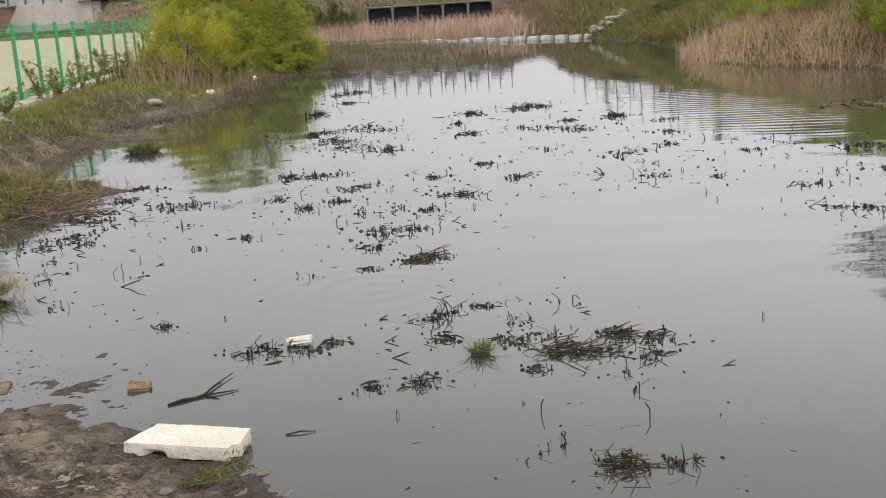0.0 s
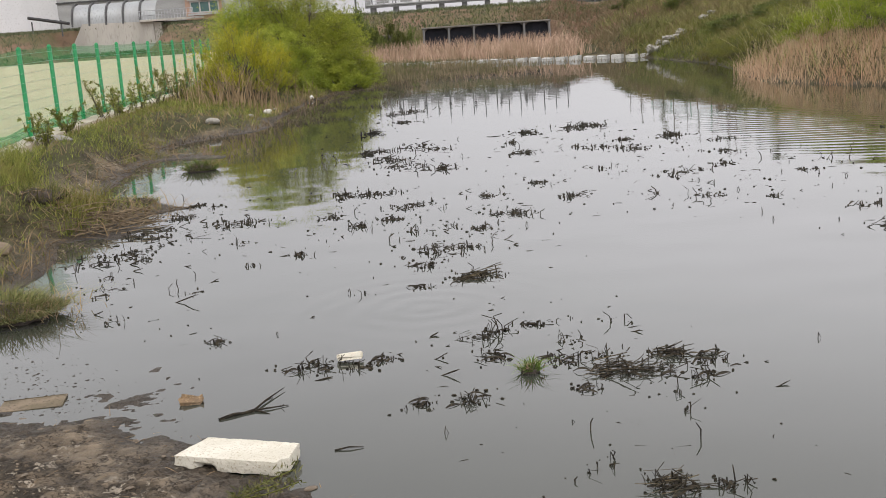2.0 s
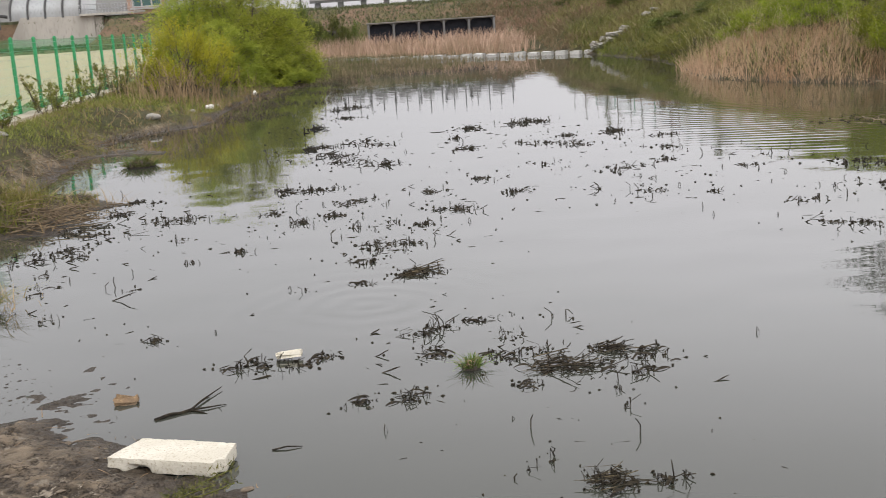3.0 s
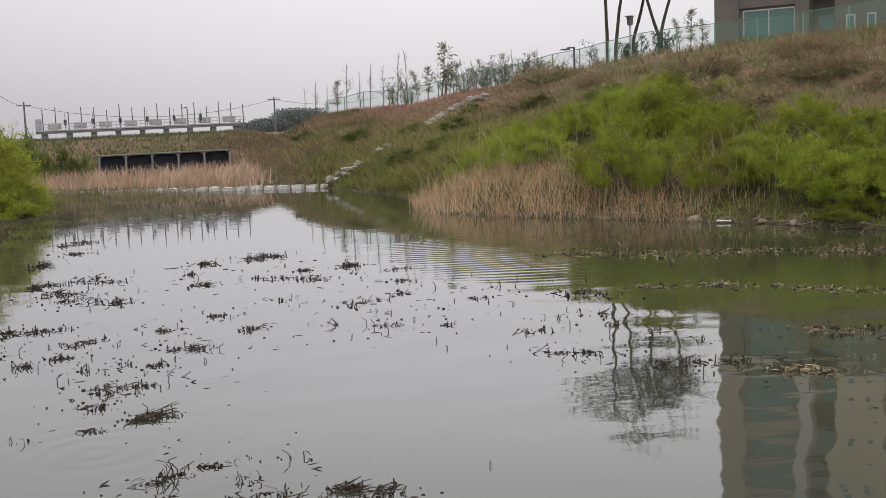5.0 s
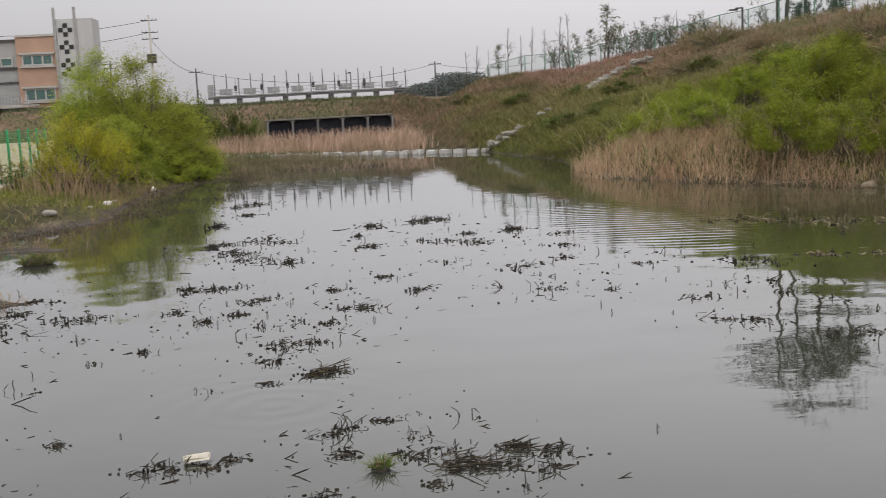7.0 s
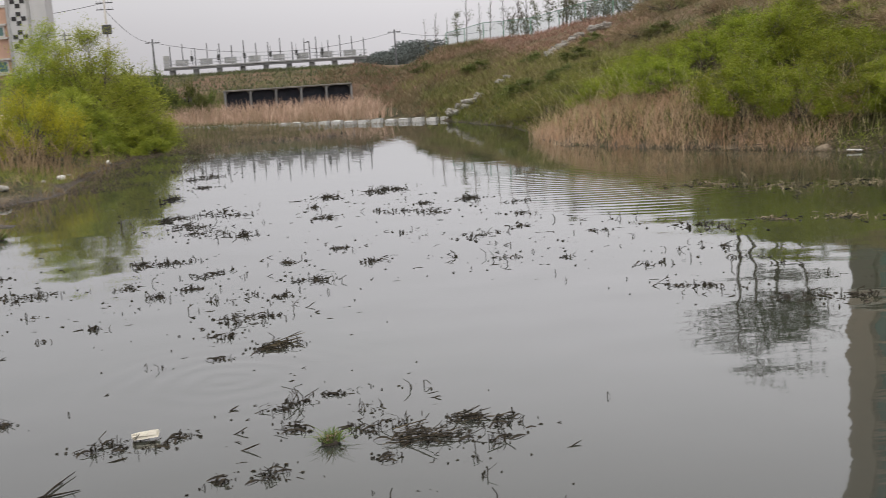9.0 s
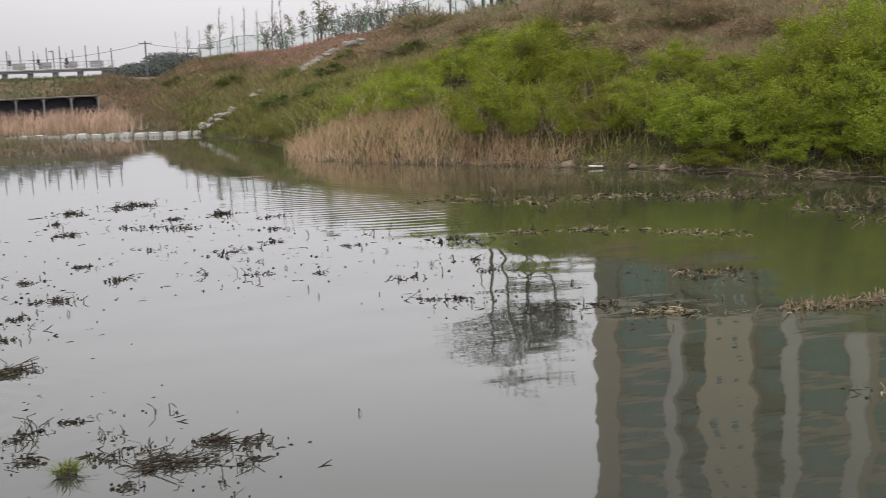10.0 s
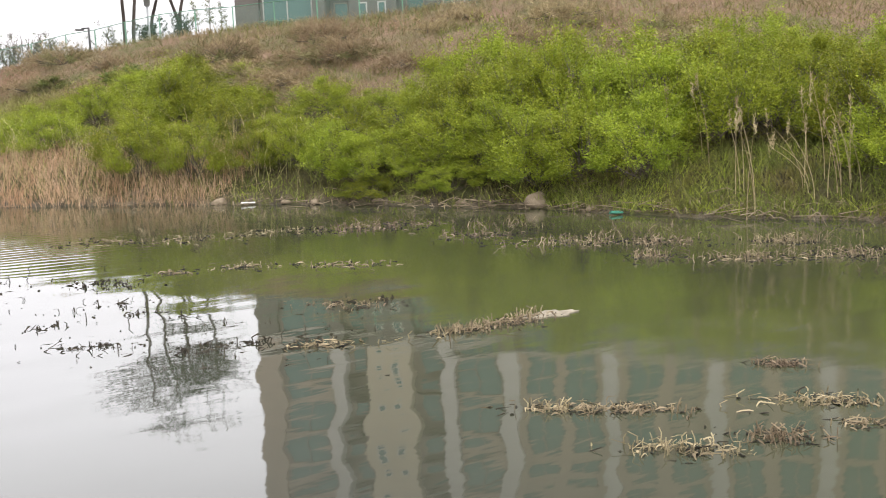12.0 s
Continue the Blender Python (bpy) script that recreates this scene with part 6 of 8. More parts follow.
def apartment_block():
    az0, p = 55.0, 76.0
    n = Vector((math.sin(radians(az0)), math.cos(radians(az0)), 0))
    # local x runs along the facade, local y points away from the pond
    t = thing("apartment_block", pose(n.x * p, n.y * p, 5.0, 0, 0, -az0), "tall beige and brown apartment block with green-tinted windows", "building")

    def s(az):
        return p * math.tan(radians(-az - az0))
    storey, floors = 3.35, 11
    top = 1.0 + storey * floors
    # vertical zones of the facade by bearing: wall stone, how far it stands back
    zones = [(-29.1, -30.2, M_PINK_WALL, 0.0), (-30.2, -32.8, M_TAUPE, 0.25), (-32.8, -33.4, M_WHITE_TRIM, -0.15), (-33.4, -34.5, M_BROWN_WALL, 0.8), (-34.5, -36.8, M_CREAM, 0.0),
             (-36.8, -38.2, M_BROWN_WALL, 0.8), (-38.2, -38.9, M_WHITE_TRIM, -0.15), (-38.9, -41.2, M_TAUPE, 0.25), (-41.2, -42.1, M_WHITE_TRIM, -0.15), (-42.1, -46.4, M_PINK_WALL, 0.3),
             (-46.4, -47.1, M_WHITE_TRIM, 0.0), (-47.1, -51.5, M_PINK_WALL, 0.3), (-51.5, -52.3, M_WHITE_TRIM, 0.0), (-52.3, -56.8, M_PINK_WALL, 0.3), (-56.8, -57.6, M_WHITE_TRIM, 0.0), (-57.6, -62.0, M_PINK_WALL, 0.3),
             (-62.0, -72.0, M_TAUPE, 0.3)]
    for a, b, mat, back in zones:
        box_part("wall", (s(a), s(b), back, 11.0, -3.0, 10.85), M_CLAD, t, label="dark grey stone cladding")
        box_part("wall", (s(a), s(b), back, 11.0, 10.85, top + (0.0 if back > 0.5 else 0.8)), mat, t)
    box_part("wall", (s(-29.1) - 0.004, s(-29.1) + 0.3, 0.3, 11.2, 10.85, top + 0.9), M_CREAM, t)
    box_part("band", (s(-29.1) - 0.06, s(-72), -0.22, 0.9, 10.7, 11.0), M_WHITE_TRIM, t)
    box_part("cornice", (s(-29.1) - 0.1, s(-72) + 0.1, -0.35, 11.3, top + 0.8, top + 1.1), M_WHITE_TRIM, t, 0.04)
    for k in range(floors):
        z = 1.55 + k * storey
        for a, b, mull in ((-30.35, -32.7, 1), (-39.0, -41.1, 1), (-42.5, -44.1, 1), (-44.6, -46.1, 1), (-47.5, -49.1, 1), (-49.8, -51.2, 1), (-52.6, -54.3, 1), (-55.0, -56.5, 1), (-58.0, -59.6, 1), (-60.2, -61.7, 1)):
            back = 0.25 if a > -42 else 0.3
            window_unit(t, s(a), s(b), z, z + 2.35, back, M_WHITE_TRIM if k == 0 else M_TAUPE, mull)
        for a, b in ((-35.0, -35.4), (-35.9, -36.3)):
            window_unit(t, s(a), s(b), z + 0.35, z + 1.5, 0.0, M_WHITE_TRIM, 0)
        for a, b in ((-33.5, -34.4), (-37.0, -38.1)):
            box_part("balcony_slab", (s(a), s(b), 0.0, 0.796, z - 0.55, z - 0.35), M_TAUPE, t)
            window_unit(t, s(a) + 0.15, s(b) - 0.15, z, z + 1.6, 0.8, M_BROWN_WALL, 0)
        box_part("spandrel", (s(-30.2), s(-32.8), 0.10, 0.246, z - 0.85, z - 0.05), M_CLAD if k < 3 else M_PINK_WALL, t)
        box_part("spandrel", (s(-38.95), s(-41.15), 0.10, 0.246, z - 0.85, z - 0.05), M_CLAD if k < 3 else M_PINK_WALL, t)
    # the railing before the ground-floor window
    V, F = [], []
    for i in range(26):
        x = s(-30.3) + (s(-32.75) - s(-30.3)) * i / 25
        tube(V, F, [(x, -0.5, 1.0), (x, -0.5, 2.1)], [0.02, 0.02], 4)
    for z in (1.0, 2.1):
        tube(V, F, [(s(-30.3), -0.5, z), (s(-32.75), -0.5, z)], [0.03, 0.03], 4)
    part_np("railing", np.array(V), np.array(F), M_CREST, t)


apartment_block()


# ---------------------------------------------------------------- plant buildings behind the yard
def plant():
    def X(az, d):
        return -d * math.tan(radians(az))
    d = 80.0
    hall = thing("office_building", pose(0, d, 0), "low works building of grey panels and orange plaster", "building")
    box_part("wall", (X(17.5, d), X(11.72, d), 0.0, 9.0, 1.8, 6.95), M_GREY_WALL, hall)
    box_part("parapet", (X(17.5, d) - 0.05, X(11.72, d) - 0.004, -0.12, 9.0, 6.95, 7.1), M_LAMP_DARK, hall)
    box_part("cornice", (X(17.5, d) - 0.05, X(11.72, d) - 0.004, -0.10, 0.0, 5.15, 5.3), M_LAMP_DARK, hall)
    box_part("cornice", (X(17.5, d) - 0.05, X(11.72, d) - 0.004, -0.08, 0.0, 4.25, 4.36), M_LAMP_DARK, hall)
    for k in range(4):
        xw = X(11.72, d) - 1.7 - k * 1.9
        window_unit(hall, xw - 0.1, xw + 1.4, 5.35, 5.95, 0.0, M_WHITE_TRIM, 1)
    box_part("orange_wall", (X(11.72, d), X(9.98, d), -0.25, 9.0, 1.8, 7.2), M_ORANGE, hall, label="orange plastered bay")
    box_part("parapet", (X(11.72, d) - 0.03, X(9.98, d) + 0.03, -0.33, 9.0, 7.2, 7.34), M_WHITE_TRIM, hall)
    for z0, z1 in ((5.35, 6.05), (3.05, 3.85)):
        window_unit(hall, X(11.5, d), X(10.15, d), z0, z1, -0.25, M_WHITE_TRIM, 2)
        box_part("window_sill", (X(11.6, d), X(10.05, d), -0.42, -0.25, z0 - 0.14, z0 - 0.02), M_WHITE_TRIM, hall)
        box_part("window_hood", (X(11.6, d), X(10.05, d), -0.42, -0.25, z1 + 0.02, z1 + 0.14), M_WHITE_TRIM, hall)
    tower = thing("stair_tower", pose(X(9.98, d), d - 0.4, 0, 0, 0, 0), "pale grey tower with black chequered tiles", "building")
    w = X(9.02, d) - X(9.98, d)
    box_part("wall", (0, X(8.28, d) - X(9.98, d), 0, 3.2, 1.8, 8.25), M_GREY_PALE, tower)
    box_part("corner_strip", (-0.02, 0.16, -0.08, 0.0, 1.8, 9.0), M_GREY_WALL, tower)
    box_part("corner_strip", (w - 0.1, w + 0.08, -0.08, 0.0, 1.8, 9.0), M_GREY_WALL, tower)
    c = w / 4.6
    for gz in (7.75, 6.65, 5.5):
        for dx, dz in ((0, 0), (1, 1), (1, -1), (2, 0), (-0.0, -2 if gz < 6 else 99)):
            if dz == 99:
                continue
            x0 = 0.28 + dx * c
            z0 = gz - 0.35 + dz * 0.29
            box_part("tile", (x0, x0 + c * 0.98, -0.03, 0.0, z0, z0 + 0.28), M_BLACK, tower)
    # quarter-round covers on a concrete wall
    base = thing("inlet_works", pose(0, 74.0, 0), "stained concrete inlet wall with curved grey metal covers", "works", kind="structure")
    bm = bmesh.new()
    xa, xb, xc = X(17.3, 74), X(16.5, 74), X(13.3, 74)
    vs = [bm.verts.new(q) for q in ((xa, 0, 0.9), (xc, 0, 0.9), (xc, 0, 2.72), (xb, 0, 2.86))]
    bm.faces.new(vs)
    r = bmesh.ops.extrude_face_region(bm, geom=bm.faces[:])
    bmesh.ops.translate(bm, verts=[v for v in r["geom"] if isinstance(v, bmesh.types.BMVert)], vec=(0, 4.0, 0))
    bmesh.ops.recalc_face_normals(bm, faces=bm.faces[:])
    part("wall", bm, M_CONCRETE, base)
    box_part("wall", (xc, xc + 1.6, 1.2, 4.0, 0.9, 2.66), M_BROWN_WALL, base)
    box_part("column", (xc + 0.02, xc + 0.5, 0.05, 0.5, 0.9, 2.66), M_CONCRETE, base)
    box_part("platform", (xc - 0.8, xc + 2.6, -0.3, 3.0, 2.724, 2.86), M_CONCRETE, base, 0.02)
    V, F = [], []
    for i in range(18):
        x = xc - 0.75 + i * 0.195
        tube(V, F, [(x, -0.25, 2.86), (x, -0.25, 3.4)], [0.014, 0.014], 4)
    for z in (3.1, 3.4):
        tube(V, F, [(xc - 0.78, -0.25, z), (xc + 2.58, -0.25, z)], [0.018, 0.018], 4)
    part_np("railing", np.array(V), np.array(F), M_STEEL, base)
    x = X(16.95, 74)
    wid = 1.06
    for i in range(5):
        cov = []
        V, F = [], []
        for j in range(9):
            a = math.pi / 2 * j / 8
            yy, zz = 1.5 - 1.45 * math.cos(a) ** 0.8, 2.72 + 1.32 * math.sin(a) ** 0.9
            V += [(x + 0.08, yy, zz), (x + wid - 0.08, yy, zz)]
        for j in range(8):
            F.append((2 * j, 2 * j + 1, 2 * j + 3, 2 * j + 2))
        V += [(x + 0.08, 3.0, 4.04), (x + wid - 0.08, 3.0, 4.04)]
        F.append((16, 17, 19, 18))
        part_np("cover", np.array(V), np.array(F), M_TANK, base, smooth=True)
        V, F = [], []
        tube(V, F, [(x, 1.5 - 1.5 * math.cos(math.pi / 2 * j / 6) ** 0.8, 2.72 + 1.38 * math.sin(math.pi / 2 * j / 6) ** 0.9) for j in range(7)], [0.07] * 7, 6)
        part_np("rib", np.array(V), np.array(F), M_LAMP_DARK, base)
        x += wid
    # a sloping conveyor and the white shed beyond
    shed = thing("white_shed", pose(X(19.6, 84), 84, 0), "white shed behind the embankment", "building")
    box_part("wall", (-6, 3.6, 0, 6, 1.8, 6.5), M_WHITE_WALL, shed)
    box_part("roof", (-6.2, 3.8, -0.3, 6.3, 6.5, 6.7), M_GREY_WALL, shed)
    conv = thing("conveyor", pose(X(18.0, 73), 73, 0), "dark sloping conveyor on legs", "conveyor")
    V, F = [], []
    tube(V, F, [(-1.2, 0, 3.45), (1.3, 0, 2.95)], [0.10, 0.10], 6)
    part_np("belt", np.array(V), np.array(F), M_LAMP_DARK, conv)
    for x in (-1.0, 0.8):
        V, F = [], []
        tube(V, F, [(x, 0, 2.2), (x, 0, 3.2)], [0.05, 0.05], 5)
        part_np("leg", np.array(V), np.array(F), M_LAMP_DARK, conv)


plant()


# ---------------------------------------------------------------- dead reed clumps standing in the pond
# place, half width, height, kind of clump
CLUMPS_FAR = [
    (-1.11, 31.45, 0.58, 0.09, 0), (-0.85, 28.79, 0.21, 0.04, 0), (-1.42, 26.61, 0.31, 0.16, 1), (-1.61, 23.02, 0.20, 0.16, 1), (-0.67, 23.38, 0.51, 0.07, 0),
    (-1.04, 21.94, 0.32, 0.07, 0), (-0.48, 20.43, 0.45, 0.10, 0), (1.71, 24.94, 0.27, 0.09, 0), (2.83, 25.21, 0.47, 0.12, 0), (3.39, 25.24, 0.17, 0.09, 0),
    (1.29, 23.35, 0.11, 0.09, 0), (1.45, 21.69, 0.26, 0.07, 0), (3.12, 21.48, 0.58, 0.07, 0), (3.54, 22.68, 0.16, 0.06, 0), (4.29, 22.77, 0.32, 0.09, 0),
    (2.59, 19.13, 0.08, 0.08, 1), (1.34, 18.10, 0.09, 0.05, 0), (1.72, 16.49, 0.16, 0.07, 0), (0.86, 15.56, 0.29, 0.07, 0),
]
# place, half width, height, kind of clump
CLUMPS_MID = [
    (0.50, 17.23, 0.08, 0.05, 0), (0.38, 14.60, 0.08, 0.06, 0), (0.00, 14.83, 0.08, 0.08, 1), (-1.11, 17.97, 0.28, 0.08, 0), (-1.77, 18.16, 0.20, 0.07, 0),
    (-0.62, 16.41, 0.30, 0.06, 0), (-1.77, 16.00, 0.16, 0.04, 0), (-1.25, 15.26, 0.10, 0.10, 0), (-0.81, 15.61, 0.15, 0.05, 0), (-0.47, 14.68, 0.14, 0.09, 1),
    (-0.32, 13.54, 0.30, 0.08, 0), (0.10, 13.51, 0.10, 0.04, 0),
]
# place, half width, height, kind of clump
CLUMPS_NEAR = [
    (-0.37, 12.71, 0.15, 0.06, 0), (0.22, 11.87, 0.29, 0.07, 2), (-0.39, 11.68, 0.08, 0.04, 0), (-1.01, 11.59, 0.08, 0.08, 1), (0.24, 9.83, 0.22, 0.19, 0),
    (0.61, 9.97, 0.10, 0.04, 0), (0.88, 10.13, 0.08, 0.07, 1), (1.26, 10.03, 0.14, 0.11, 1), (0.91, 9.40, 0.08, 0.13, 1), (0.17, 9.13, 0.18, 0.06, 0),
    (-1.30, 9.10, 0.25, 0.13, 0), (-0.87, 9.16, 0.13, 0.07, 0), (-0.67, 9.29, 0.08, 0.05, 0), (0.02, 8.17, 0.18, 0.10, 0), (-0.35, 8.04, 0.10, 0.04, 0),
]
# place, half width, height, kind of clump
CLUMPS_MAT = [
    (1.28, 8.55, 0.44, 0.11, 2), (1.70, 8.82, 0.20, 0.09, 2), (1.95, 8.68, 0.14, 0.10, 0), (1.40, 7.98, 0.14, 0.12, 1), (1.51, 7.62, 0.07, 0.09, 1),
    (0.94, 9.55, 0.10, 0.14, 1), (0.71, 8.99, 0.10, 0.06, 0), (0.75, 6.80, 0.10, 0.08, 1), (1.78, 8.35, 0.12, 0.10, 0), (1.00, 8.95, 0.16, 0.10, 0),
]
# place, half width, height, kind of clump
CLUMPS_BANK = [
    (0.89, 8.25, 0.08, 0.05, 0), (0.75, 6.68, 0.08, 0.05, 1), (1.14, 6.40, 0.18, 0.17, 2), (1.46, 6.38, 0.07, 0.12, 0), (-1.88, 13.69, 0.08, 0.05, 0),
    (-3.10, 16.09, 0.28, 0.08, 0), (-4.00, 18.01, 0.13, 0.04, 0), (-4.00, 16.77, 0.13, 0.04, 0), (-4.22, 15.63, 0.22, 0.06, 0), (-4.12, 14.18, 0.27, 0.04, 0),
    (-2.25, 10.14, 0.08, 0.04, 0),
]
# place, half width, height, kind of clump
CLUMPS_EAST = [
    (3.51, 18.12, 0.40, 0.07, 0), (2.85, 16.13, 0.14, 0.10, 1), (3.57, 16.30, 0.08, 0.10, 1), (3.63, 15.85, 0.12, 0.04, 0), (5.19, 21.76, 0.20, 0.04, 0),
    (4.88, 20.18, 0.12, 0.07, 0), (4.52, 18.84, 0.24, 0.04, 0), (4.59, 17.06, 0.09, 0.05, 1), (6.11, 18.61, 0.23, 0.09, 1), (5.59, 17.63, 0.13, 0.04, 0),
    (4.39, 15.49, 0.08, 0.04, 0), (5.21, 14.39, 0.21, 0.06, 0), (7.30, 17.27, 0.36, 0.06, 0), (6.28, 15.55, 0.24, 0.06, 1), (6.43, 14.31, 0.11, 0.07, 0),
    (6.71, 13.65, 0.08, 0.09, 1), (6.90, 13.03, 0.09, 0.10, 1), (5.00, 12.99, 0.08, 0.04, 0), (5.35, 12.95, 0.10, 0.04, 0),
]
# place, half width, height, kind of clump
CLUMPS_EAST_NEAR = [
    (5.96, 11.89, 0.14, 0.09, 0), (6.26, 11.83, 0.08, 0.05, 0), (6.19, 11.29, 0.08, 0.10, 1), (6.67, 11.57, 0.22, 0.09, 0), (7.21, 11.16, 0.36, 0.06, 0),
    (6.85, 11.09, 0.08, 0.06, 0), (9.17, 12.60, 0.15, 0.09, 0), (8.67, 12.25, 0.22, 0.04, 0),
]
# drowned litter off the left bank
CLUMPS_WEST = [
    (-4.09, 16.93, 0.12, 0.11, 0), (-3.11, 16.26, 0.30, 0.11, 0), (-3.87, 15.48, 0.16, 0.11, 0), (-3.81, 14.76, 0.20, 0.05, 0), (-4.19, 14.42, 0.30, 0.11, 0),
    (-3.87, 12.45, 0.15, 0.05, 0), (-2.87, 12.08, 0.08, 0.08, 0), (-3.39, 11.15, 0.12, 0.11, 0), (-2.80, 14.71, 0.08, 0.11, 0), (-2.35, 13.27, 0.08, 0.05, 0),
    (-3.69, 17.79, 0.12, 0.05, 0), (-4.02, 18.22, 0.12, 0.08, 0), (-4.28, 15.67, 0.16, 0.08, 0), (-4.42, 17.01, 0.10, 0.05, 0), (-4.70, 13.95, 0.16, 0.11, 0),
    (-3.90, 12.18, 0.12, 0.05, 0), (-3.95, 13.97, 0.22, 0.11, 0), (-4.65, 14.52, 0.20, 0.05, 0), (-4.00, 13.13, 0.10, 0.08, 0),
]
# off the right-hand shore: place, half width, half depth, height, kind; they lie across the slope of the shore
CLUMPS_SHORE = [
    (9.86, 6.85, 0.26, 0.16, 0.10, 3), (7.56, 7.00, 0.72, 0.20, 0.10, 3), (7.20, 7.35, 0.20, 0.14, 0.14, 4),
    (7.16, 5.83, 0.46, 0.22, 0.13, 3), (7.93, 5.47, 0.30, 0.24, 0.15, 3), (9.04, 5.79, 0.56, 0.20, 0.10, 3), (8.70, 5.20, 0.22, 0.16, 0.08, 4), (9.42, 16.84, 0.62, 0.40, 0.07, 4),
    (10.50, 15.70, 0.78, 0.36, 0.07, 4), (8.35, 17.22, 0.41, 0.25, 0.06, 4), (8.77, 12.75, 0.62, 0.35, 0.08, 4), (7.31, 16.89, 0.51, 0.45, 0.08, 0), (6.47, 15.25, 0.44, 0.40, 0.07, 0),
]
CLUMPS_FRINGE = [
    (14.17, 16.42, 0.90, 0.6, 0.14, 4), (14.46, 14.52, 1.05, 0.7, 0.16, 3), (14.14, 12.27, 0.38, 0.4, 0.18, 3), (14.98, 10.98, 0.80, 0.5, 0.16, 3), (16.01, 10.04, 0.70, 0.6, 0.20, 3),
    (9.11, 21.87, 0.97, 0.6, 0.09, 4), (10.42, 20.71, 1.15, 0.8, 0.12, 4), (12.02, 20.10, 0.85, 0.7, 0.11, 4), (13.27, 19.21, 0.90, 0.7, 0.15, 3), (14.18, 18.93, 0.90, 0.6, 0.12, 4),
    (6.20, 11.83, 0.58, 0.34, 0.08, 0), (5.27, 12.78, 0.45, 0.40, 0.06, 0), (7.19, 11.07, 0.47, 0.30, 0.08, 4), (15.4, 13.2, 0.8, 0.5, 0.16, 3), (16.6, 11.6, 0.7, 0.5, 0.2, 3), (17.3, 9.4, 0.7, 0.5, 0.2, 3),
]


def fold(V, F, rng, x, y, h, r):
    """A stalk that rises, snaps and comes down to the water again; now and then it snaps twice."""
    a, w = rng.normal(0, 0.7) + (math.pi if rng.uniform() < 0.5 else 0), h * rng.uniform(0.2, 1.15)
    u = (math.cos(a), math.sin(a))
    t = rng.uniform(-0.25, 1.0)
    pts = [(x, y, -0.05), (x + u[0] * w * t, y + u[1] * w * t, h)]
    if rng.uniform() < 0.4:
        pts.append((x + u[0] * w * (t + 0.45), y + u[1] * w * (t + 0.45), h * rng.uniform(0.5, 1.05)))
    pts.append((x + u[0] * w, y + u[1] * w, rng.uniform(-0.02, 0.3 * h)))
    tube(V, F, pts, [r] * (len(pts) - 1) + [r * 0.7], 4)


def afloat(V, F, rng, x, y, L, r, turn=0.55, lift=0.0, grain=0.0):
    """A strip of stalk or leaf lying on the water: crooked, one end a little raised."""
    a = grain + rng.normal(0, turn)
    up = lift + (rng.uniform(0, 0.4) * L if rng.uniform() < 0.4 else 0.0)
    p = [(x + math.cos(a) * L * k + rng.normal(0, 0.03) * L, y + math.sin(a) * L * k + rng.normal(0, 0.05) * L, lift + rng.uniform(-0.006, 0.002) + (up - lift) * (k + 0.5)) for k in (-0.5, -0.15, 0.2, 0.5)]
    tube(V, F, p, [r * rng.uniform(0.3, 0.9), r, r * rng.uniform(0.6, 1.2), r * rng.uniform(0.25, 0.9)], 4)


def stub(V, F, rng, x, y, h, r, lean=0.3):
    tube(V, F, [(x, y, -0.05), (x + rng.normal(0, lean) * h * 0.5, y + rng.normal(0, lean) * h * 0.5, h * 0.55), (x + rng.normal(0, lean) * h, y + rng.normal(0, lean) * h, h)], [r, r, r * 0.8], 4)


def ribbon(V, F, rng, x, y, L, w, grain):
    """A broad rotten leaf: flat, curled along its length."""
    a = grain + rng.normal(0, 0.6)
    c, s = math.cos(a), math.sin(a)
    k0 = len(V)
    lift = rng.uniform(0.004, 0.03)
    for k in range(5):
        u = k / 4 - 0.5
        half = w * (1 - 1.4 * abs(u)) * 0.5 + 0.002
        bend = 0.12 * L * math.sin(3 * u + a)
        for side in (-1, 1):
            V.append((x + c * u * L - s * (half * side + bend), y + s * u * L + c * (half * side + bend), lift * (1 - (2 * u) ** 2) + 0.006 * side * rng.uniform(0, 1) + 0.003))
    F += [(k0 + 2 * k, k0 + 2 * k + 2, k0 + 2 * k + 3, k0 + 2 * k + 1) for k in range(4)]


def speck(V, F, rng, x, y, s):
    a, k = rng.uniform(0, 6.28), rng.uniform(0.6, 1.6)
    u, w = math.cos(a) * s * k, math.sin(a) * s * k
    tube(V, F, [(x - u, y - w, -0.006), (x - u * 0.3 + rng.normal(0, 0.3) * s, y, s * 0.45), (x + u * 0.5, y + w * 0.4, s * rng.uniform(0, 0.8)), (x + u * 1.3, y + w, -0.004)], [s * 0.25, s * 0.6, s * 0.5, s * 0.2], 4)


CLUMP_LABEL = ("dark broken reed stalks standing in the water", "bent dark reed stalks folded into loops", "wide mat of flattened wet reeds on the water",
               "bleached tan reed stubble standing in shallow water", "drifted raft of olive brown straw at the surface")


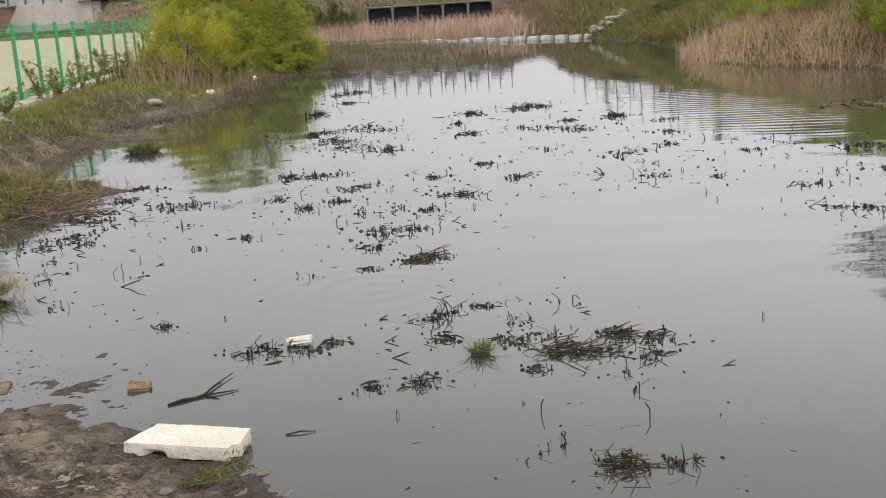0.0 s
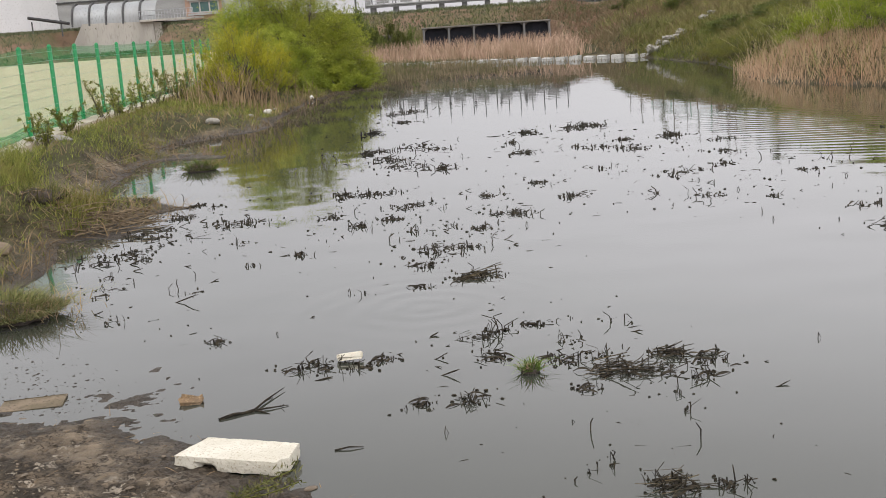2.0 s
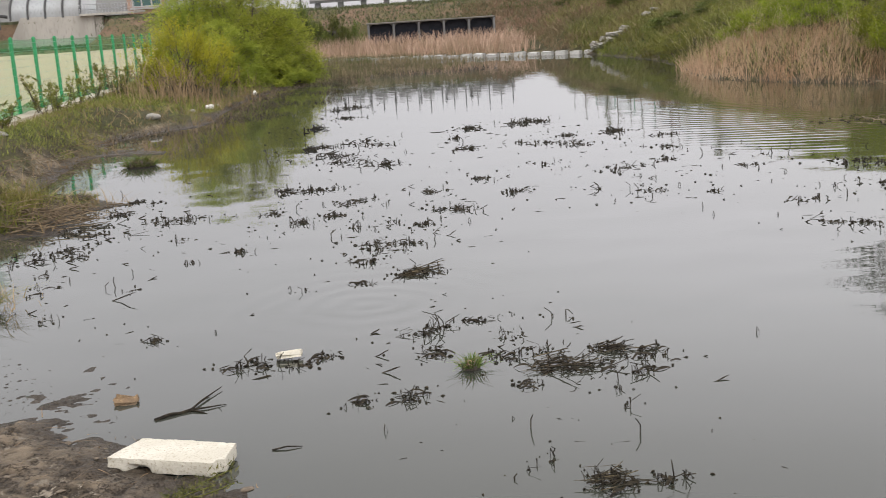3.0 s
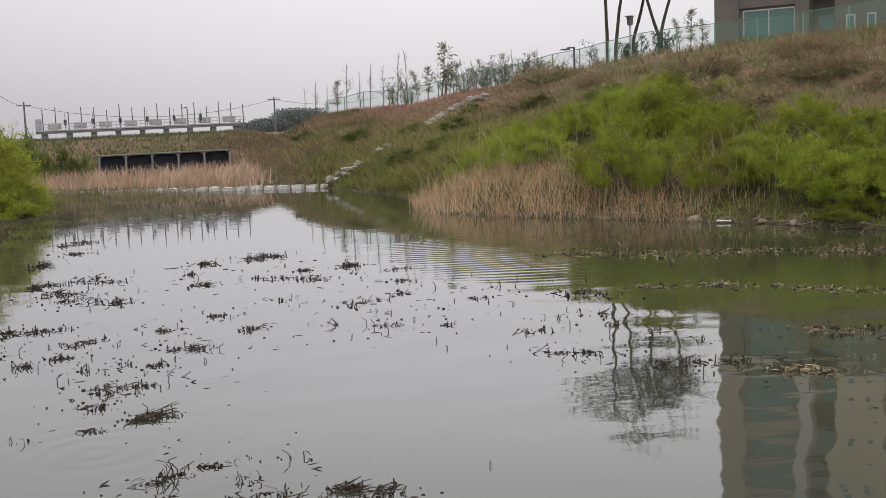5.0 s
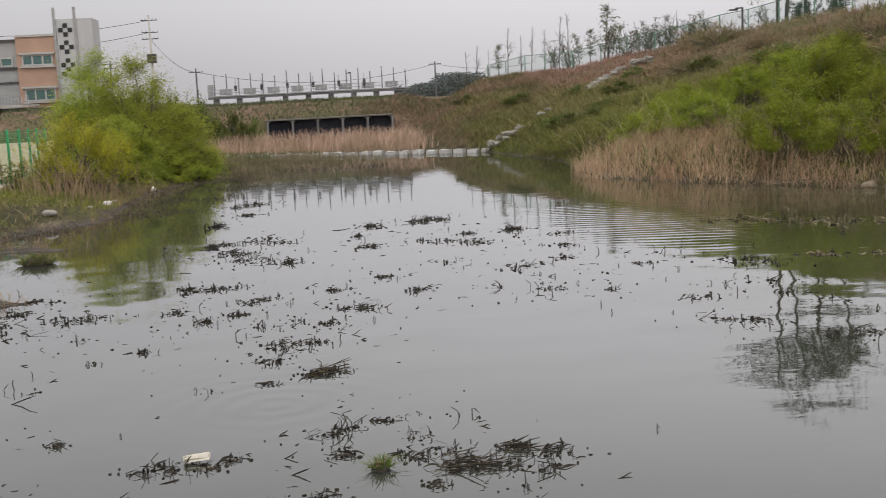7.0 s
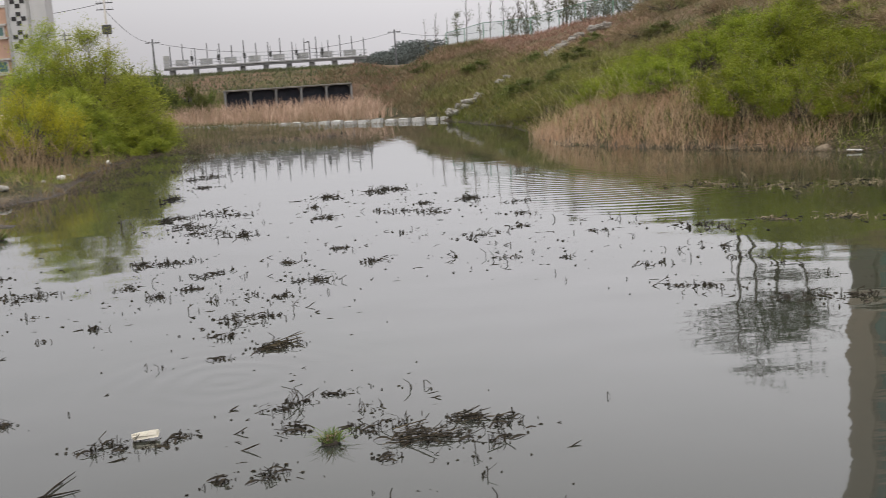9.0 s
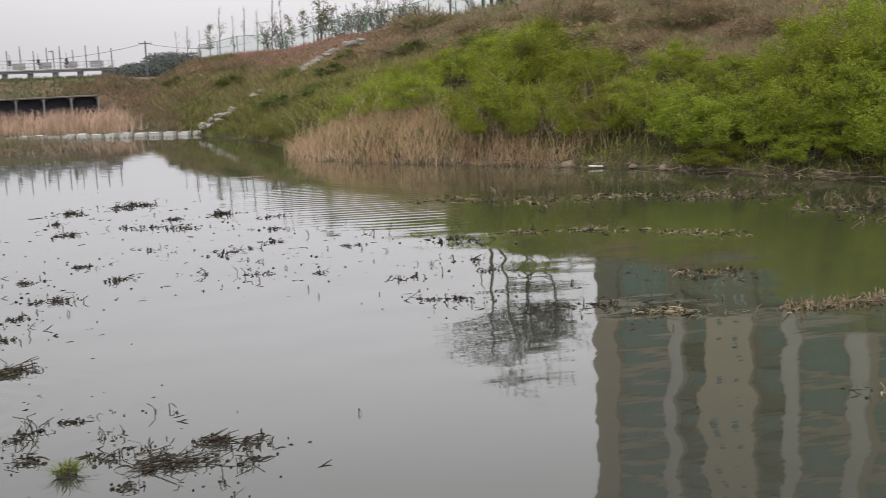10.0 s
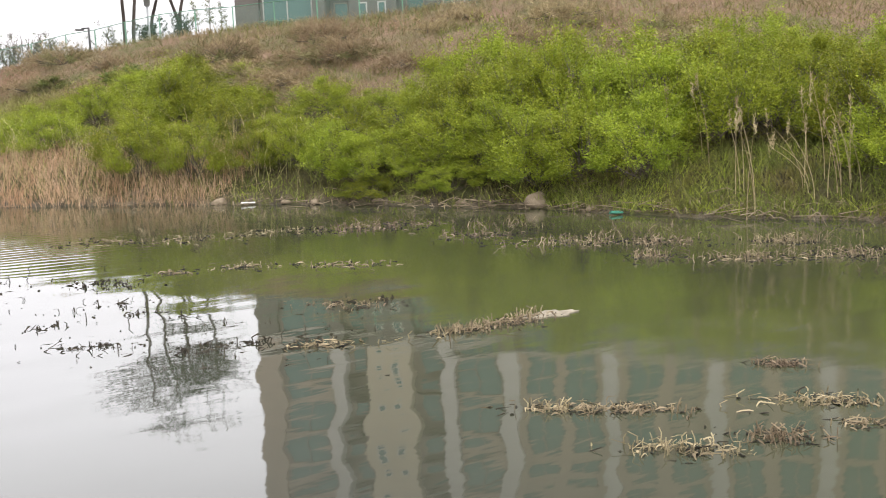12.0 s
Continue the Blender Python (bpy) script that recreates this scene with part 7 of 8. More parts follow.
def reed_clump(x, y, rx, ry, h, kind, yaw=0.0, share=1.0):
    rng = np.random.default_rng(int(1000 * x + 77 * y) % 100000)
    d = math.hypot(x, y)
    r = 0.0050 + 0.00024 * min(d, 22)

    near = d < 12
    hubs = [(rng.normal(0, rx * 0.5), rng.normal(0, ry * 0.5)) for _ in range(2 + int(7 * rx))]
    grain = rng.normal(0.15, 0.35)

    def spot(spread=1.0):
        if kind > 2:
            return rng.normal(0, rx * 0.52 * spread), rng.normal(0, ry * 0.45 * spread)
        hx, hy = hubs[rng.integers(len(hubs))]
        return hx + rng.normal(0, (0.025 + 0.26 * rx) * spread), hy + rng.normal(0, (0.025 + 0.22 * ry) * spread)
    ob = thing("reed_clump", pose(x, y, 0, 0, 0, yaw), CLUMP_LABEL[kind], "reed clump", "dead reed clumps in the pond")
    V, F = [], []
    if kind < 3:
        many = {0: 1.0, 1: 0.55, 2: 1.3}[kind] * share
        loops, stubs, strips, wide, specks = [int(many * (a + b * rx)) for a, b in (((3, 13), (4, 26), (5, 34), (2, 16), (8, 34)) if kind != 1 else ((4, 8), (2, 8), (2, 10), (1, 5), (6, 10)))]
        thin = 0.58 if near else 0.85
        for _ in range(loops):
            fold(V, F, rng, *spot(), (0.025 + (0.42 if near else 0.6) * h) * rng.uniform(0.25, 1.1) ** 1.3, r * thin * rng.uniform(0.6, 1.3))
        for _ in range(stubs):
            stub(V, F, rng, *spot(0.9), (0.02 + 0.6 * h) * rng.uniform(0.2, 1.2), r * thin * rng.uniform(0.45, 1.3), 0.7 if near else 0.4)
        for _ in range(strips):
            afloat(V, F, rng, *spot(1.1), rng.uniform(0.03, 0.10) + 0.34 * rx * rng.uniform(0, 1) ** 1.5, r * thin * rng.uniform(0.35, 1.3), 0.8 if near else 0.5, rng.uniform(-0.004, 0.012) if near and kind == 2 else -0.001, grain)
        for _ in range(specks):
            speck(V, F, rng, *spot(1.7), r * rng.uniform(0.8, 2.4))
        for _ in range(wide):
            ribbon(V, F, rng, *spot(1.1), rng.uniform(0.05, 0.16), r * rng.uniform(2.5, 5.5), grain)
        tagged(part_np("stalk_tangle", np.array(V), np.array(F), M_STALK, ob), kind="stuff")
        if rx > 0.17 and share > 0.9:
            # a sunken mesh of stalks at the heart of it
            V, F = [], []
            for _ in range(int(rx * (24 if kind == 0 else 150))):
                px, py = spot(0.7)
                afloat(V, F, rng, px, py, rng.uniform(0.06, 0.22) * (1.4 if kind == 2 else 1.0), r * rng.uniform(0.3, 0.75), 0.5, rng.uniform(-0.004, 0.04), grain)
            tagged(part_np("straw_mat", np.array(V), np.array(F), M_STALK_OLIVE if kind == 2 else M_STALK_DARK, ob), kind="stuff")
        return
    # short broken stubs, close together, above a bed of bleached leaves
    much = (1.0 if kind == 3 else 0.4) * (1.0 if d < 14 else 0.6)
    for _ in range(int((26 + 105 * rx) * much)):
        px, py = spot()
        stub(V, F, rng, px, py, h * rng.uniform(0.12, 0.85) ** 1.2, r * rng.uniform(0.45, 1.05), 0.85 if rng.uniform() < 0.2 else 0.35)
    for _ in range(int((8 + 30 * rx) * (1.0 if d < 14 else 0.6))):
        px, py = spot(1.15)
        afloat(V, F, rng, px, py, rng.uniform(0.03, 0.14), r * rng.uniform(0.3, 0.7), 0.9, rng.uniform(-0.002, 0.03))
    for _ in range(int((8 + 36 * rx) * (1.0 if d < 14 else 0.6))):
        px, py = spot(1.0)
        ribbon(V, F, rng, px, py, rng.uniform(0.05, 0.17), r * rng.uniform(1.5, 3.5), rng.normal(0, 0.8))
    for _ in range(int(3 + 8 * rx)):
        px, py = spot()
        fold(V, F, rng, px, py, h * rng.uniform(0.3, 0.8), r * 0.6)
    tagged(part_np("stubble", np.array(V), np.array(F), M_STALK_TAN, ob), kind="stuff")
    V, F = [], []
    for _ in range(int((14 + 50 * rx) * (0.5 if kind == 4 else 1.0))):
        px, py = spot(1.15)
        speck(V, F, rng, px, py, r * rng.uniform(0.8, 2.4))
        afloat(V, F, rng, px + rng.normal(0, 0.05), py, rng.uniform(0.03, 0.16), r * rng.uniform(0.4, 1.0), 0.7)
    tagged(part_np("rotten_litter", np.array(V), np.array(F), M_STALK_DARK, ob), kind="stuff")


for zone in (CLUMPS_FAR, CLUMPS_MID, CLUMPS_NEAR, CLUMPS_MAT, CLUMPS_BANK, CLUMPS_WEST, CLUMPS_EAST, CLUMPS_EAST_NEAR):
    for x, y, rx, h, kind in zone:
        q = 1.011 if y < 17 else 1.0
        reed_clump(x * q, y * q, max(rx, 0.07), max(rx, 0.07) * (0.75 if y < 12 else 1.0), h, kind, 0.0, 0.32 if zone is CLUMPS_WEST else 0.6 if zone in (CLUMPS_EAST, CLUMPS_EAST_NEAR) else 1.0)
for zone in (CLUMPS_SHORE, CLUMPS_FRINGE):
    for x, y, rx, ry, h, kind in zone:
        reed_clump(x, y, rx, ry, h, kind, -50, 0.45 if kind == 0 else 1.0)

# the raft of bleached stubble before the apartment's reflection, with a sheet of matted leaves at one end
for x, y, rx, ry, h in ((9.25, 10.32, 0.62, 0.24, 0.13), (8.75, 10.45, 0.42, 0.22, 0.13), (9.75, 10.40, 0.32, 0.2, 0.15)):
    reed_clump(x, y, rx, ry, h, 3, -8)
bm = bmesh.new()
ring = [bm.verts.new((0.36 * math.cos(k * 0.35) * (1 + 0.25 * math.sin(k * 2.3)), 0.17 * math.sin(k * 0.35) * (1 + 0.3 * math.cos(k * 1.7)), 0.004 * math.sin(k * 3))) for k in range(18)]
bm.faces.new(ring)
r_ = bmesh.ops.extrude_face_region(bm, geom=bm.faces[:])
bmesh.ops.translate(bm, verts=[v for v in r_["geom"] if isinstance(v, bmesh.types.BMVert)], vec=(0, 0, 0.014))
bmesh.ops.recalc_face_normals(bm, faces=bm.faces[:])
mat_ = part("leaf_mat", bm, M_MATTED, None)
mat_.matrix_world = pose(10.0, 10.30, 0.0, 0, 0, -12)
tagged(mat_, "flat grey mat of bleached leaves floating among stubble", "plant litter")
# stray bits afloat between the clumps
rng = np.random.default_rng(71)
V, F = [], []
for zone, n in ((CLUMPS_FAR, 16), (CLUMPS_MID, 16), (CLUMPS_NEAR, 4), (CLUMPS_MAT, 4), (CLUMPS_BANK, 9), (CLUMPS_WEST, 6), (CLUMPS_EAST, 15), (CLUMPS_EAST_NEAR, 9)):
    for x, y, rx, h, kind in zone:
        for _ in range(n):
            sx, sy = x + rng.normal(0, 0.40 + 0.9 * rx), y + rng.normal(0, 0.50 + 1.1 * rx)
            if inside(np.array([sx]), np.array([sy]), SHORE)[0]:
                k, r = rng.uniform(), 0.0045 + 0.00022 * min(sy, 22)
                if k < 0.32:
                    speck(V, F, rng, sx, sy, r * rng.uniform(0.9, 2.2))
                elif k < 0.87:
                    afloat(V, F, rng, sx, sy, rng.exponential(0.05) + 0.03, r * rng.uniform(0.4, 1.1), 0.55, -0.001)
                elif k < 0.92:
                    stub(V, F, rng, sx, sy, rng.uniform(0.03, 0.12), r * rng.uniform(0.5, 0.9))
                else:
                    fold(V, F, rng, sx, sy, rng.uniform(0.02, 0.06), r * 0.6)
tagged(part_np("floating_bits", np.array(V), np.array(F), M_STALK), "scattered dark bits of reed afloat on the pond", "plant litter", kind="stuff")
# straw drifted onto the spit and the edge of the left bank
V, F = [], []
for k in range(400):
    sx, sy = (rng.normal(-5.15, 0.36), rng.normal(16.8, 0.5)) if k < 210 else (rng.uniform(-6.9, -5.2), rng.uniform(15.2, 27.0))
    if ground_z(sx, sy) < -0.045:
        continue
    z = max(0.0, ground_z(sx, sy)) + (0.015 + rng.uniform(0, 0.08) if k < 210 else 0.02)
    a, L = rng.normal(0.1, 1.1), rng.uniform(0.12, 0.6)
    tube(V, F, [(sx, sy, z), (sx + math.cos(a) * L * 0.5, sy + math.sin(a) * L * 0.5, z + rng.uniform(0, 0.06)), (sx + math.cos(a) * L, sy + math.sin(a) * L, z + rng.normal(0, 0.04))], [0.008, 0.007, 0.004], 4)
tagged(part_np("straw_heap", np.array(V), np.array(F), M_LITTER), "heap of broken brown straw washed onto the bank", "plant litter", kind="stuff")


# ---------------------------------------------------------------- things on and by the strand
def foam_slab():
    """A broken slab of packing foam: chipped edges, a bite out of the underside, worn corners."""
    bm = bmesh.new()
    L, W, H = 0.81, 0.33, 0.095
    nx, ny, nz = 22, 10, 4
    bmesh.ops.create_cube(bm, size=1)
    bmesh.ops.scale(bm, vec=(L, W, H), verts=bm.verts)
    bmesh.ops.subdivide_edges(bm, edges=[e for e in bm.edges if abs(e.verts[0].co.x - e.verts[1].co.x) > 0.1], cuts=nx, use_grid_fill=True)
    bmesh.ops.subdivide_edges(bm, edges=[e for e in bm.edges if abs(e.verts[0].co.y - e.verts[1].co.y) > 0.1], cuts=ny, use_grid_fill=True)
    bmesh.ops.subdivide_edges(bm, edges=[e for e in bm.edges if abs(e.verts[0].co.z - e.verts[1].co.z) > 0.05], cuts=nz, use_grid_fill=True)
    rng = np.random.default_rng(81)
    for v in bm.verts:
        c = v.co
        edge = (abs(c.x) > L * 0.49) + (abs(c.y) > W * 0.49) + (abs(c.z) > H * 0.49)
        if edge >= 2:
            c *= Vector((1 - 0.012 * rng.uniform(0, 1.6), 1 - 0.03 * rng.uniform(0, 1.2), 1 - 0.05 * rng.uniform(0, 1.5)))
        k = noise.noise(c * 9) * 0.006 + noise.noise(c * 28) * 0.004
        c += c.normalized() * k
        if c.y < -W * 0.3 and c.z < 0 and -0.24 < c.x < -0.10:
            c.z += 0.045 * (1 - abs(c.x + 0.17) / 0.075) if abs(c.x + 0.17) < 0.075 else 0
            c.y += 0.03
        if c.x > L * 0.42 and c.y < -W * 0.3:
            c.x -= 0.05
    # the ends run together towards the back
    for v in bm.verts:
        back = v.co.y / W + 0.5
        v.co.x += back * (0.09 if v.co.x < 0 else -0.04) * abs(v.co.x) / (L / 2)
    ob = part("foam_slab", bm, M_FOAM, None)
    ob.matrix_world = pose(-1.575, 7.27, 0.066, 1.0, 1.0, -17)
    return tagged(ob, "weathered white foam slab with chipped edges lying on mud", "foam slab")


foam_slab()


def lump(name, x, y, z, size, seed, material, label, category, flat=0.55, rz=0.0, group=""):
    """An irregular stone or chunk."""
    bm = bmesh.new()
    bmesh.ops.create_icosphere(bm, subdivisions=3, radius=1)
    off = Vector((seed * 3.1, seed * 1.7, seed * 0.9))
    for v in bm.verts:
        k = 1 + 0.28 * noise.noise(v.co * 1.3 + off) + 0.10 * noise.noise(v.co * 4 + off)
        v.co = Vector((v.co.x * size[0] * k, v.co.y * size[1] * k, max(v.co.z, -0.5) * size[2] * k))
    ob = part(name, bm, material, None, smooth=True)
    ob.matrix_world = pose(x, y, z, 0, 0, rz)
    return tagged(ob, label, category, group)


bm = rough_block(0.17, 0.08, 0.055, 90, 0.015, 0.012)
bk = part("broken_brick", bm, M_BRICK, None)
bk.matrix_world = pose(-2.18, 8.60, -0.018, 2, 3, 4)
tagged(bk, "broken brown brick lying at the waterline", "brick")
bm = rough_block(0.50, 0.27, 0.034, 91, 0.008, 0.005)
bd = part("board", bm, M_BOARD, None)
bd.matrix_world = pose(-3.50, 8.84, -0.026, 0.5, -0.5, 8)
tagged(bd, "pale tan waterlogged board with moss lying on mud", "board")
lump("pale_stone", -5.85, 29.6, ground_z(-5.85, 29.6) + 0.05, (0.17, 0.12, 0.10), 2, M_STONE, "pale rounded stone on the bank", "stone", group="stones on the bank")
for i, (x, y, s) in enumerate(((-5.3, 32.2, 0.10), (-4.9, 34.2, 0.09))):
    lump("pale_stone", x, y, max(0.03, ground_z(x, y)) + 0.02, (s, s * 0.8, s * 0.6), 10 + i, M_STONE, "small pale stone at the muddy edge", "stone", rz=40 * i, group="stones on the bank")
lump("white_litter", -5.0, 33.4, ground_z(-5.0, 33.4) + 0.04, (0.14, 0.08, 0.10), 30, M_WHITE_LITTER, "crumpled white plastic on the bank", "litter", rz=30, group="litter on the banks")
lump("white_litter", -4.2, 38.0, ground_z(-4.2, 38.0) + 0.04, (0.09, 0.07, 0.09), 31, M_WHITE_LITTER, "crumpled white plastic on the bank", "litter", rz=70, group="litter on the banks")
lump("flat_stone", -8.0, 23.2, ground_z(-8.0, 23.2) + 0.02, (0.55, 0.3, 0.10), 32, M_STONE, "flat pale slab half sunk in the turf", "stone", rz=10, group="stones on the bank")
lump("brown_stone", -5.9, 14.6, ground_z(-5.9, 14.6) + 0.03, (0.22, 0.13, 0.12), 33, M_STONE_BROWN, "rounded brown stone on the muddy bank", "stone", rz=20)
lump("boulder", 17.75, 18.75, 0.10, (0.33, 0.26, 0.24), 38, M_STONE_BROWN, "grey boulder on the grassy shore", "boulder", rz=15)
lump("shore_stone", 19.4, 14.4, 0.2, (0.18, 0.16, 0.13), 35, M_STONE_BROWN, "grey stone in the shore grass", "stone")
for i, (x, y, s) in enumerate(((13.9, 26.1, 0.2), (15.3, 23.9, 0.14), (16.2, 22.6, 0.16), (17.0, 20.4, 0.17), (17.9, 17.2, 0.12), (14.9, 24.6, 0.12))):
    lump("shore_stone", x, y, 0.05, (s, s * 0.7, s * 0.55), 40 + i, M_STONE_BROWN, "brown stone among driftwood on the shore", "stone", rz=33 * i, group="stones on the far shore")
bm = rough_block(0.34, 0.06, 0.03, 95, 0.01, 0.006)
pl = part("white_plank", bm, M_WHITE_LITTER, None)
pl.matrix_world = pose(14.25, 25.3, 0.04, 0, 3, -20)
tagged(pl, "short white plank stranded at the waterline", "plank")
bm = rough_block(0.26, 0.1, 0.05, 96, 0.015, 0.012)
gl_ = part("green_litter", bm, M_GREEN_LITTER, None, smooth=True)
gl_.matrix_world = pose(17.75, 16.35, 0.03, 0, 4, -30)
tagged(gl_, "crushed green plastic packaging at the waterline", "litter", "litter on the banks")
bm = rough_block(0.20, 0.07, 0.022, 97, 0.008, 0.010)
f2 = part("foam_scrap", bm, M_FOAM, None)
f2.matrix_world = pose(-0.99, 9.42, 0.03, 4, -3, 6)
tagged(f2, "small white foam scrap caught among reeds", "foam scrap")


def branch(x, y, rz, label, material=M_STALK):
    V, F = [], []
    joint = (0.24, 0.145, 0.010)
    tube(V, F, [(0, 0, 0.0), (0.10, 0.075, 0.012), (0.17, 0.10, 0.006), joint], [0.017, 0.014, 0.012, 0.013], 6)
    for tip, bend, rad in (((0.41, 0.60, 0.02), (0.30, 0.33, 0.018), 0.010), ((0.49, 0.22, 0.006), (0.36, 0.17, 0.012), 0.009), ((0.37, 0.06, 0.0), (0.30, 0.11, 0.008), 0.010), ((0.34, 0.42, 0.004), (0.285, 0.29, 0.012), 0.006), ((0.46, 0.17, 0.03), (0.43, 0.20, 0.012), 0.004)):
        tube(V, F, [joint if rad > 0.008 else bend, bend if rad > 0.008 else ((bend[0] + tip[0]) / 2, (bend[1] + tip[1]) / 2, 0.012), tip], [rad, rad * 0.75, 0.003], 5)
    ob = part_np("driftwood", np.array(V), np.array(F), material, None, smooth=True)
    ob.matrix_world = pose(x, y, 0.0, 0, 0, rz)
    return tagged(ob, label, "branch")


branch(-1.88, 8.17, 0, "forked dark dead branch lying in shallow water")
V, F = [], []
tube(V, F, [(-0.1, 0, 0.004), (0.0, 0.004, 0.016), (0.1, -0.004, 0.006)], [0.007, 0.006, 0.003], 6)
tw_ = part_np("twig", np.array(V), np.array(F), M_STALK, None, smooth=True)
tw_.matrix_world = pose(-0.86, 7.42, 0.0, 0, 0, 8)
tagged(tw_, "short dark straight twig afloat", "twig")

# drift line of pale sticks along the right-hand shore
rng = np.random.default_rng(88)
V, F = [], []
shore_run = SHORE[51:62]
for _ in range(340):
    k = (len(shore_run) - 1.001) * rng.uniform(0, 1) ** 1.5
    i = int(k)
    q = shore_run[i] + (shore_run[i + 1] - shore_run[i]) * (k - i) + rng.normal(0, 0.35, 2)
    a, L = rng.normal(-0.9, 1.1), rng.exponential(0.4) + 0.15
    z = max(0.01, ground_z(q[0], q[1])) + rng.uniform(0.0, 0.12)
    tube(V, F, [(q[0], q[1], z), (q[0] + math.cos(a) * L * 0.5, q[1] + math.sin(a) * L * 0.5, z + rng.uniform(-0.02, 0.14)), (q[0] + math.cos(a) * L, q[1] + math.sin(a) * L, z + rng.normal(0, 0.05))], [0.010, 0.009, 0.005], 4)
tagged(part_np("drift_sticks", np.array(V), np.array(F), M_DRIFT), "tangle of pale driftwood sticks along the waterline", "driftwood", kind="stuff")


def tussock(x, y, radius, height, seed, label, count=500, dirt=True, z=None, blade=M_TUSSOCK):
    rng = np.random.default_rng(seed)
    z = z if z is not None else max(0.0, ground_z(x, y))
    ob = thing("grass_tussock", pose(x, y, z), label, "grass", "grass tussocks")
    a, r = rng.uniform(0, 6.28, count), radius * np.sqrt(rng.uniform(0, 1, count))
    base = np.stack([r * np.cos(a), r * np.sin(a) * 0.8, np.full(count, 0.02)], 1)
    hh = height * rng.uniform(0.25, 1.15, count)
    a = a + rng.normal(0, 0.8, count)
    ln = np.stack([np.cos(a), np.sin(a), np.zeros(count)], 1) * (hh * rng.uniform(0.1, 0.95, count) * (0.3 + r / radius))[:, None]
    rim = r > radius * 0.72
    hh = np.where(rim, hh * 0.55, hh)
    ln = np.where(rim[:, None], ln * 1.5, ln)
    v, f = blades(base, hh, ln, rng.uniform(0.007, 0.014, count), rng, 0.55)
    tagged(part_np("tuft", v, f, blade, ob), kind="stuff")
    m = count // 4
    b2 = np.stack([rng.normal(0, radius * 0.55, m), rng.normal(0, radius * 0.45, m), np.full(m, 0.03)], 1)
    a2, h2 = rng.uniform(0, 6.28, m), height * rng.uniform(0.2, 0.8, m)
    v, f = blades(b2, h2, np.stack([np.cos(a2), np.sin(a2), np.zeros(m)], 1) * (h2 * rng.uniform(0.4, 1.6, m))[:, None], rng.uniform(0.006, 0.012, m), rng, 0.6)
    tagged(part_np("dry_tuft", v, f, M_DRY, ob), kind="stuff")
    if dirt:
        bm = bmesh.new()
        bmesh.ops.create_uvsphere(bm, u_segments=20, v_segments=10, radius=1)
        for v in bm.verts:
            k = 1 + 0.15 * noise.noise(v.co * 2 + Vector((seed, 0, 0)))
            k += 0.3 * noise.noise(v.co * 5 + Vector((0, seed, 0)))
            v.co = Vector((v.co.x * radius * 0.80 * k, v.co.y * radius * 0.65 * k, v.co.z * height * 0.5 * k))
        part("root_mound", bm, M_BARK_DARK, ob, smooth=True)
    return ob


tussock(-4.78, 11.7, 0.62, 0.27, 501, "thick grass tussock on a dark root mound in water", 2600, z=0.03)
tussock(-4.78, 22.35, 0.33, 0.28, 502, "bright green grass tuft in the shallows", 520, z=0.0, blade=M_FRESH)
tussock(-5.15, 18.7, 0.4, 0.2, 503, "ragged grass clod at the bank", 380, z=0.0)
tussock(0.49, 8.80, 0.09, 0.13, 504, "small green grass tuft among dead reeds", 120, z=0.0, blade=M_FRESH)
tussock(-6.2, 17.2, 0.5, 0.3, 505, "leaning grass tuft on the bank", 500)
tussock(-6.6, 15.6, 0.5, 0.35, 506, "leaning grass tuft on the bank", 500)

# a creeping weed in front of the foam
rng = np.random.default_rng(93)
V, F, cen = [], [], []
for s in range(3):
    pts = [np.array([0.0, 0.0, 0.01])]
    d = np.array([math.cos(0.5 * s - 0.2), math.sin(0.5 * s - 0.2), 0.10])
    for _ in range(6):
        d = d + rng.normal(0, 0.12, 3) * np.array([1, 1, 0.5])
        pts.append(pts[-1] + d * 0.058)
        pts[-1][2] = max(pts[-1][2], 0.01)
    tube(V, F, [tuple(q) for q in pts], [0.005] * 7, 5)
    for q in pts:
        cen.append(q + rng.normal(0, 0.016, (14, 3)) + np.array([0, 0, 0.014]))
cen = np.concatenate(cen)
lv, lf = leaves(cen, rng.normal(0, 1, (len(cen), 3)) + np.array([0, 0, 0.5]), 0.05, 0.009, rng)
wd = thing("creeping_weed", pose(-1.50, 6.60, ground_z(-1.50, 6.60), 0, 0, 12), "creeping yellow-green weed on the mud beside the foam", "weed")
part_np("runner", np.array(V), np.array(F), M_GRASS, wd)
part_np("foliage", lv, lf, M_TUSSOCK, wd)

# stones pressed into the mud, and small clods
def pressed_stones(name, spots, material, label, category, seed, flat=0.35):
    rng = np.random.default_rng(seed)
    bm = bmesh.new()
    bmesh.ops.create_icosphere(bm, subdivisions=2, radius=1)
    unit = np.array([v.co[:] for v in bm.verts])
    tri = np.array([[v.index for v in f.verts] for f in bm.faces])
    bm.free()
    V, F = [], []
    for k, (x, y, z, s) in enumerate(spots):
        off = Vector((k * 1.37, k * 0.71, seed))
        g = np.array([1 + 0.35 * noise.noise(Vector(u) * 1.4 + off) for u in unit])[:, None]
        a = rng.uniform(0, 6.28)
        p = unit * g * np.array([s, s * rng.uniform(0.5, 0.9), s * flat])
        p = np.stack([p[:, 0] * math.cos(a) - p[:, 1] * math.sin(a), p[:, 0] * math.sin(a) + p[:, 1] * math.cos(a), p[:, 2]], 1) + np.array([x, y, z])
        F.append(tri + len(unit) * k)
        V.append(p)
    tagged(part_np(name, np.concatenate(V), np.concatenate(F), material, smooth=True), label, category, kind="stuff")


